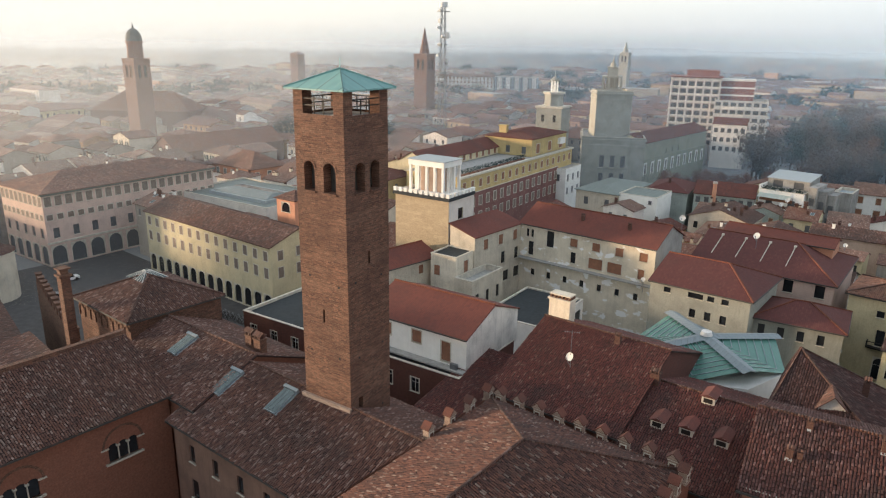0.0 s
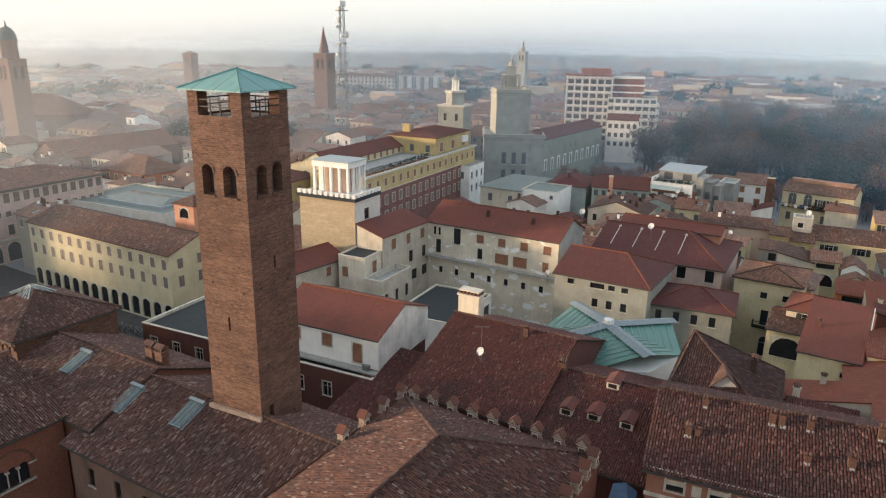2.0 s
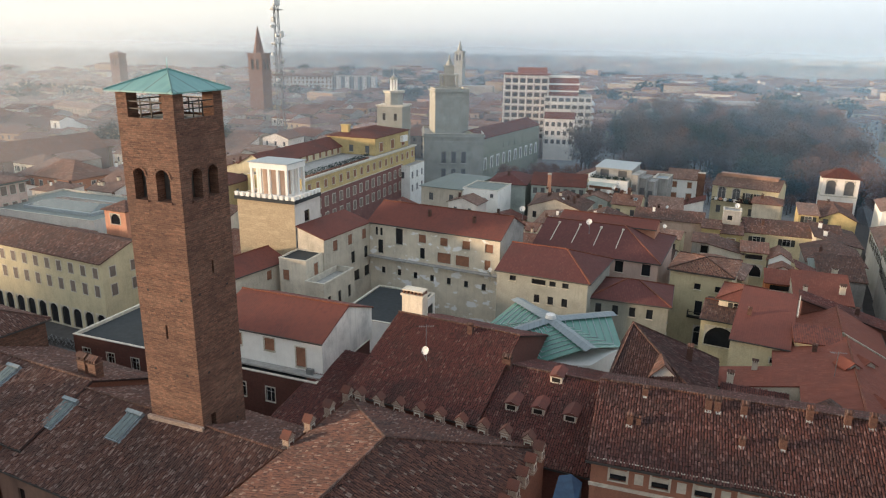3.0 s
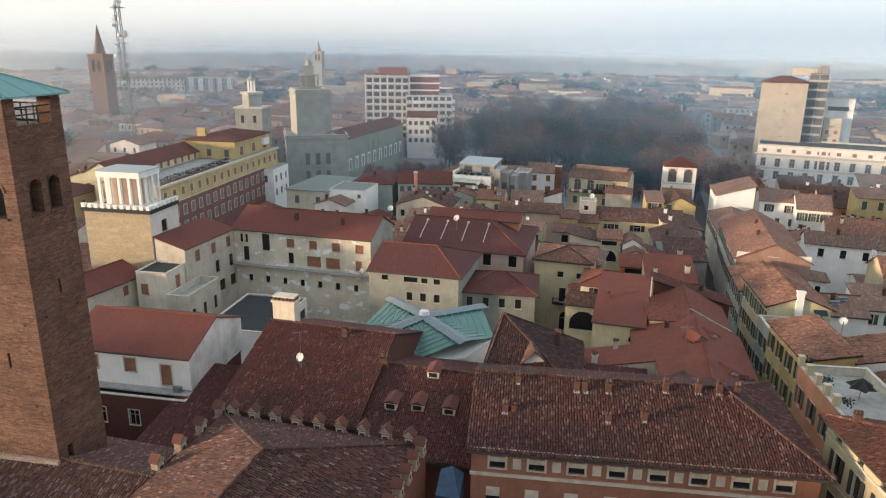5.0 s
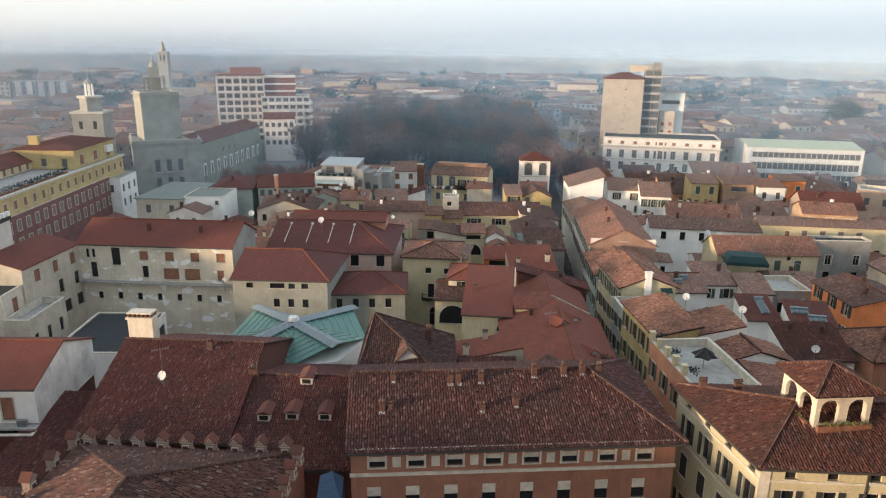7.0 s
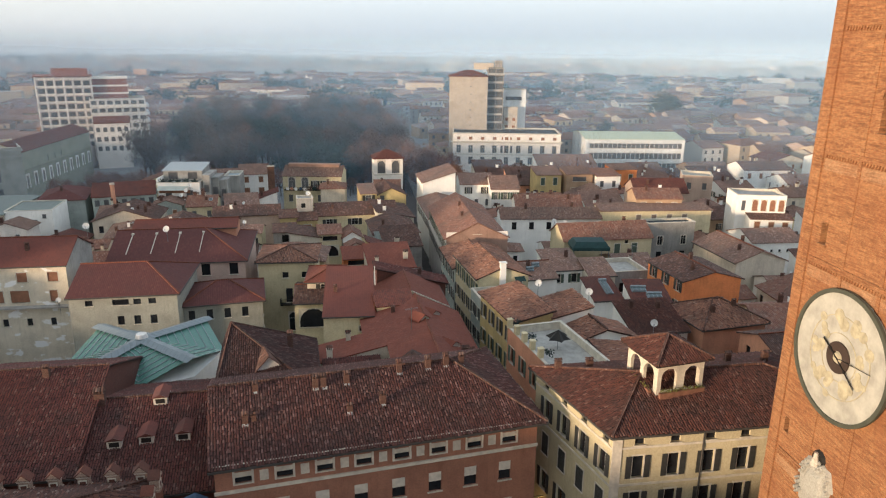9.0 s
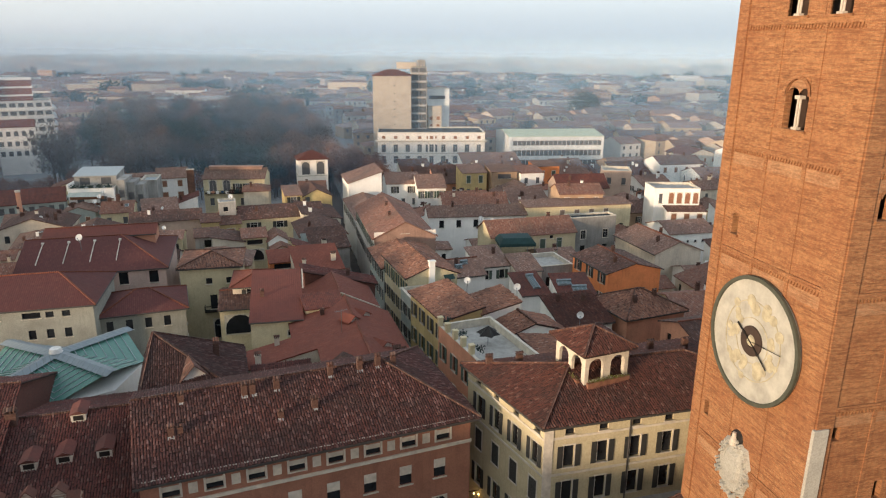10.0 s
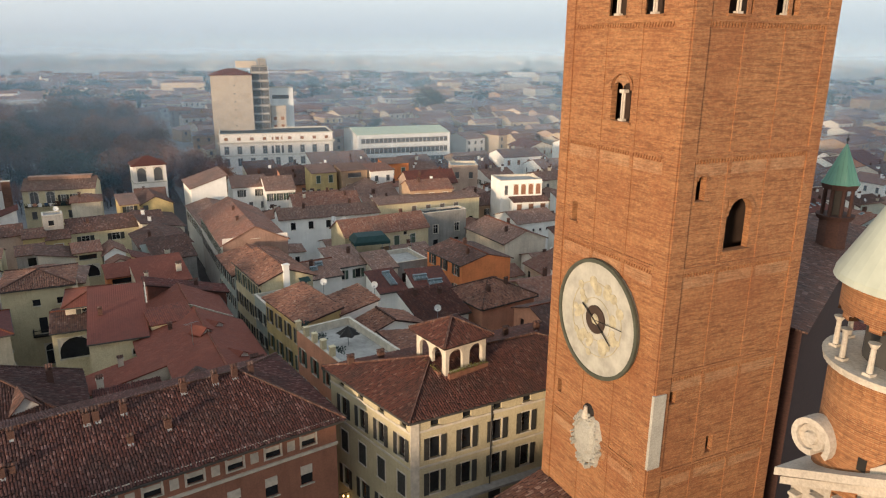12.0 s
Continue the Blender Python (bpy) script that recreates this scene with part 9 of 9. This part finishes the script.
part("round_plaque", Shape().tube(0, 0, 0, .14, .95, .95, 20), "trim", PAVILION[0], "round stone plaque", m=pose(12.6, 5.5, 14.6, 90, 0, 90))
lan = part("roof_lantern", Shape().prism([(-3.3, -2.9), (3.3, -2.9), (3.3, 2.9), (-3.3, 2.9)], 19.85, 21.35, shrink=.12), "skyglass", PAVILION[0], "white-barred glazed lantern", m=pose(5.6, 6.4, 8.6) @ Matrix.Diagonal((.6, .6, .6, 1)))
for k in range(8):
    x = -3.2 + k * .914
    for sy in (-1, 1):
        part("glazing_bar", Shape().bar((x, sy * 2.92, 19.9), (x * .12, sy * .36, 21.4), .03), "frame", lan)
    y = -2.8 + k * .8
    for sx in (-1, 1):
        part("glazing_bar", Shape().bar((sx * 3.32, y, 19.9), (sx * .42, y * .12, 21.4), .03), "frame", lan)
part("ridge_wall", Shape().bar((8.5, -.4, 19.1), (8.5, 28.2, 19.1), .3), "brick_old", WING1[0], "brick ridge capping")


stack = thing("chimney_stack", -59.0, 177.0, 0, 4, "slim round salmon chimney stack before a house", "chimney")
part("shaft", Shape().tube(0, 0, 0, 16.6, .62, .5, 12), "salmon", stack)
part("crown", Shape().tube(0, 0, 16.3, 16.7, .6, .6, 12), "trim", stack)


def tall_stack():
    root = thing("brick_chimney", -86.3, 31.6, 0, 2.0, "tall square brick chimney over the palace court", "chimney")
    part("shaft", Shape().box(-.55, -.55, 0, .55, .55, 22.0), "brick_old", root)
    part("crown", Shape().box(-.75, -.75, 22.0, .75, .75, 22.3).box(-.45, -.45, 22.3, .45, .45, 22.9).box(-.7, -.7, 22.9, .7, .7, 23.1), "brick_old", root)


tall_stack()
for x, y in ((14.6, 9.2), (16.4, 9.0)):
    put_chimney(WING3[0], x, y, roof_height(WING3[1], x, y), 1.1, 2.2, "brick_old")
wall = thing("court_wall", -120.0, 39.7, 0, -12.0, "old crenellated brick court wall", "wall")
part("wall", Shape().box(0, 0, 0, 30.0, .8, 11.2), "brick_old", wall)
for k in range(13):
    part("merlon", Shape().box(0, 0, 0, 1.0, .8, 1.6).box(-.1, -.1, 1.6, 1.1, .9, 1.75), "brick_old", wall, m=pose(.6 + k * 2.3, 0, 11.2))
house("old tiled house in the palace court", -124.0, 20.0, -10.0, 26.0, 14.0, 10.5, roof="gx", wall="brick_old", top="tile", near=False)
house("small tiled house against the court wall", -98.0, 16.0, -4.0, 15.0, 14.0, 10.0, roof="shS", rise=2.0, wall="brick_old", top="tile", near=False)
ap = thing("round_apse", -150.5, 41.6, 0, 0, "cream round apse on the square", "apse")
part("wall", Shape().tube(0, 0, 0, 9.6, 5.0, 5.0, 20), "cream", ap)
part("roof", Shape().tube(0, 0, 9.6, 11.8, 5.4, .2, 20), "tile", ap)

# ---- parked cars and bicycles on the square ----
def car(x, y, turn, colour, label):
    t = thing("car", x, y, .05, turn, label, "car", "parked cars")
    part("body", Shape().prism([(-2.0, -.8), (2.0, -.8), (2.1, 0), (2.0, .8), (-2.0, .8), (-2.1, 0)], .3, .85, shrink=.96), colour, t)
    part("cabin", Shape().prism([(-1.5, -.75), (.9, -.75), (.9, .75), (-1.5, .75)], .84, 1.42, shrink=.78), "pane", t)
    part("roof", Shape().prism([(-1.1, -.56), (.6, -.56), (.6, .56), (-1.1, .56)], 1.42, 1.47, shrink=.94), colour, t)
    for a in (-1.25, 1.25):
        for b in (-.82, .82):
            part("wheel", Shape().tube(0, 0, -.1, .1, .32, .32, 12), "iron", t, m=pose(a, b, .32, 90, 0, 0))


for i, (x, y, turn) in enumerate(((-133, 60, 10), (-128, 62, 8), (-121, 58, 15), (-150, 56, 95), (-112, 63, 5), (-140, 50, 40))):
    k = ("dish", "shutter", "metal")[i % 3]
    car(x, y, turn, k, {"dish": "white car parked on the stone square", "shutter": "black car parked on the stone square", "metal": "grey car parked on the stone square"}[k])
hoop = Shape()
for cx in (-.52, .52):
    for k in range(10):
        a, b = 2 * math.pi * k / 10, 2 * math.pi * (k + 1) / 10
        hoop.bar((cx + .33 * math.cos(a), 0, .34 + .33 * math.sin(a)), (cx + .33 * math.cos(b), 0, .34 + .33 * math.sin(b)), .025)
WHEELS = mesh_of("wheels", hoop, "iron")
BIKE = mesh_of("bicycle_frame", Shape().bar((-.52, 0, .34), (-.15, 0, .85), .03).bar((-.15, 0, .85), (.42, 0, .9), .03).bar((.52, 0, .34), (.4, 0, 1.0), .03).bar((0, 0, .34), (-.2, 0, .95), .03).bar((.38, -.25, 1.02), (.38, .25, 1.02), .025), "metal")
rng = random.Random(44)
for k in range(26):
    t = thing("bicycle", -112.5 + .85 * k * .72, 66.4 + .05 * k + rng.uniform(-.3, .3), .04, 80 + rng.uniform(-12, 12), "bicycle parked in a row before the arcade", "bicycle", "parked bicycles")
    part("wheels", WHEELS, None, t)
    part("bicycle_frame", BIKE, None, t)

# ---- roof terrace of the pink house ----
for k in range(5):
    t = thing("planter_post", 20.05 - .39 * k, 69.4 + 2.2 * k, 16.6, 9.8, "cream post with a planter on the terrace parapet", "post", "terrace posts")
    part("post", Shape().box(-.28, -.28, 0, .28, .28, 1.05).box(-.34, -.34, 1.05, .34, .34, 1.15), "yellow", t)
    if k % 2 == 0:
        c = Shape()
        rr = random.Random(k)
        for _ in range(60):
            p = Vector((rr.gauss(.9, .25), rr.gauss(0, .4), rr.uniform(.1, .9)))
            u = Vector((rr.uniform(-1, 1), rr.uniform(-1, 1), rr.uniform(-.3, 1))).normalized() * .14
            v = u.cross(Vector((0.3, 0.8, 0.2))).normalized() * .09
            c.poly([p - u, p + v, p + u, p - v])
        part("foliage", c, "leaf", t, uv=False)
um = thing("folded_parasol", 23.2, 73.4, 15.6, 0, "black garden parasol on the roof terrace", "parasol")
fold = Shape()
for k in range(12):
    a0, a1 = 2 * math.pi * k / 12, 2 * math.pi * (k + 1) / 12
    r0, r1 = (1.5, 1.0) if k % 2 else (1.0, 1.5)
    fold.poly([(0, 0, 2.5), (r0 * math.cos(a0), r0 * math.sin(a0), 1.5), (r1 * math.cos(a1), r1 * math.sin(a1), 1.5)])
part("canopy", fold, "iron", um)
part("pole", Shape().tube(0, 0, 0, 2.2, .05, .05, 8), "metal", um)
aw = thing("roof_awning", 45.4, 127.5, 0, -6, "dark green awning over a roof terrace", "awning")
tent = Shape()
rim = [(-3.6, -2.6), (3.6, -2.6), (3.6, 2.6), (-3.6, 2.6)]
for p, q in zip(rim, rim[1:] + rim[:1]):
    tent.poly([(*p, 12.5), (*q, 12.5), (q[0] * .8, q[1] * .7, 13.5), (p[0] * .8, p[1] * .7, 13.5)]).poly([(*p, 11.9), (*q, 11.9), (*q, 12.5), (*p, 12.5)])
tent.poly([(x * .8, y * .7, 13.5) for x, y in rim])
part("canopy", tent, "awning", aw)
for x, y in ((-3.4, -2.4), (3.4, -2.4), (3.2, 2.2), (-3.2, 2.2)):
    part("post", Shape().box(x - .06, y - .06, 8, x + .06, y + .06, 12.5), "metal", aw)

# ---- strings of shop lights in the street ----
rng = random.Random(12)
for y in (58.5, 63.4, 66.7):
    st = thing("street_lights", 19.0, y, 0, 0, "string of small golden street lights", "lights", "strings of street lights")
    cord = Shape().bar((-2.6, 0, 6.6), (1.0, 0, 6.8), .02)
    part("cord", cord, "iron", st)
    for k in range(14):
        part("bulb", Shape().tube(0, 0, 0, .14, .06, .05, 6), "bulb", st, m=pose(-2.5 + k * .25 + rng.uniform(-.05, .05), rng.uniform(-.2, .2), 6.5 - rng.uniform(0, 1.4)))

# ---- dishes and aerials on the roofs ----
bowl = Shape()
for j in range(3):
    r0, r1 = j / 3, (j + 1) / 3
    for k in range(14):
        a, b = 2 * math.pi * k / 14, 2 * math.pi * (k + 1) / 14
        q = [(r * math.cos(t), r * r * .22, r * math.sin(t)) for r, t in ((r0, a), (r1, a), (r1, b), (r0, b))]
        bowl.poly([(x, -y, z) for x, y, z in (q if j else q[1:])])
BOWL = mesh_of("bowl", bowl, "dish")
ARM = mesh_of("arm", Shape().bar((0, -.05, -.9), (0, -.55, 0), .03).box(-.07, -.62, -.06, .07, -.48, .06), "metal")
MAST = mesh_of("mast", Shape().bar((0, .12, -2.2), (0, .12, .2), .03), "metal")


def dish(x, y, z, r=.5, turn=0.0):
    t = thing("satellite_dish", x, y, z, turn, "white satellite dish on a roof mast", "satellite dish", "satellite dishes")
    for name, me in (("mast", MAST), ("arm", ARM)):
        part(name, me, None, t)
    part("bowl", BOWL, None, t, m=pose(0, 0, 0, -28, 0, 0) @ Matrix.Diagonal((r, r, r, 1)))


YAGI = Shape().bar((-.8, 0, 0), (.8, 0, .05), .015)
for k in range(7):
    YAGI.bar((-.75 + k * .25, -.35 + k * .02, .02), (-.75 + k * .25, .35 - k * .02, .02), .012)
YAGI = mesh_of("aerial_array", YAGI, "metal")
POLE = mesh_of("pole", Shape().bar((0, 0, -1.5), (0, 0, 2.6), .025), "metal")


def aerial(x, y, z, turn):
    t = thing("tv_aerial", x, y, z, turn, "thin television aerial on a roof", "aerial", "television aerials")
    part("pole", POLE, None, t)
    part("aerial_array", YAGI, None, t, m=pose(0, 0, 2.4))


for x, y, z, r in ((-33.2, 61.0, 17.8, .6), (-31.6, 118.2, 19.8, .7), (-45.5, 121.5, 19.8, .7), (24.7, 88.5, 18.6, .6), (30.8, 85.0, 18.4, .6), (38.5, 81.0, 15.2, .6), (45.7, 102.3, 13.4, .7), (42.5, 142.2, 13.6, .7),
                   (44.4, 140.6, 13.6, .7), (47.6, 139.0, 13.2, .7), (-44.6, 104.8, 12.6, .5), (-11.2, 166.4, 15.6, .7), (-41.8, 182.0, 15.0, .7), (-42.6, 181.0, 13.8, .7), (-43.6, 180.0, 12.8, .7)):
    dish(x, y, z, r * .8, random.Random(int(x * 7)).uniform(-25, 15))
aerial(-33.2, 61.1, 18.2, 30)
aerial(6.5, 80.0, 16.4, 20)
for x, y, z, turn, is_dish in EXTRAS:
    if is_dish:
        dish(x, y, z, .42, turn)
    else:
        aerial(x, y, z, turn)


# ---- the belvedere's arches and its planted ledge ----
def arcade_side(length, z0, z1, n, opening, spring):
    """A wall of round arches along x, 0.3 thick, standing on a low sill."""
    s = Shape()
    bay = length / n
    edge = 0.0
    for k in range(n):
        c = (k + 0.5) * bay
        s.box(edge, 0, z0, c - opening / 2, 0.3, z1)
        edge = c + opening / 2
        s.box(c - opening / 2, 0, z0, c + opening / 2, 0.3, z0 + 2.3)
        arc = [(c - math.cos(math.pi * i / 10) * opening / 2, spring + math.sin(math.pi * i / 10) * opening / 2) for i in range(11)]
        for (xa, za), (xb, zb) in zip(arc, arc[1:]):
            s.poly([(xa, 0, za), (xb, 0, zb), (xb, 0, z1), (xa, 0, z1)])
            s.poly([(xb, 0.3, zb), (xa, 0.3, za), (xa, 0.3, z1), (xb, 0.3, z1)])
            s.poly([(xa, 0, za), (xa, 0.3, za), (xb, 0.3, zb), (xb, 0, zb)])
        s.box(c - opening / 2 - 0.12, -0.05, spring - 0.1, c - opening / 2, 0.34, spring)
        s.box(c + opening / 2, -0.05, spring - 0.1, c + opening / 2 + 0.12, 0.34, spring)
    s.box(edge, 0, z0, length, 0.3, z1)
    return s


for m, length in ((pose(0, 0, 0), 4.7), (pose(4.7, 0.3, 0, 0, 0, 90), 4.2), (pose(4.7, 4.8, 0, 0, 0, 180), 4.7), (pose(0, 4.5, 0, 0, 0, 270), 4.2)):
    part("arcade", arcade_side(length, 18.6, 23.5, 2, 1.55, 22.3), "cream", BELVEDERE[0], m=m)
part("floor_slab", Shape().box(0.3, 0.3, 19.2, 4.4, 4.5, 19.5), "terrace", BELVEDERE[0])
rng = random.Random(77)
for x0, y0, dx, dy in ((2.1, -0.42, 2.3, 0), (0.2, -0.42, 1.7, 0), (-0.42, 0.5, 0, 3.6)):
    leaves = Shape()
    for _ in range(130):
        f = rng.random()
        p = Vector((x0 + f * dx + rng.uniform(-.14, .14), y0 + f * dy + rng.uniform(-.14, .14), 21.05 + rng.uniform(0, .5) * rng.random()))
        u = Vector((rng.uniform(-1, 1), rng.uniform(-1, 1), rng.uniform(-.4, 1))).normalized() * .13
        v = u.cross(Vector((rng.uniform(-1, 1), rng.uniform(-1, 1), rng.uniform(-1, 1)))).normalized() * .05
        leaves.poly([p, p + u * .5 + v, p + u, p + u * .5 - v])
    trough = part("plant_trough", Shape().box(x0 - .15, y0 - .15, 20.4, x0 + dx + .15, y0 + dy + .15, 21.05), "clay_pot", BELVEDERE[0], "planted trough along the ledge")
    part("foliage", leaves, "pot_leaf", trough, "yellow-green plants")
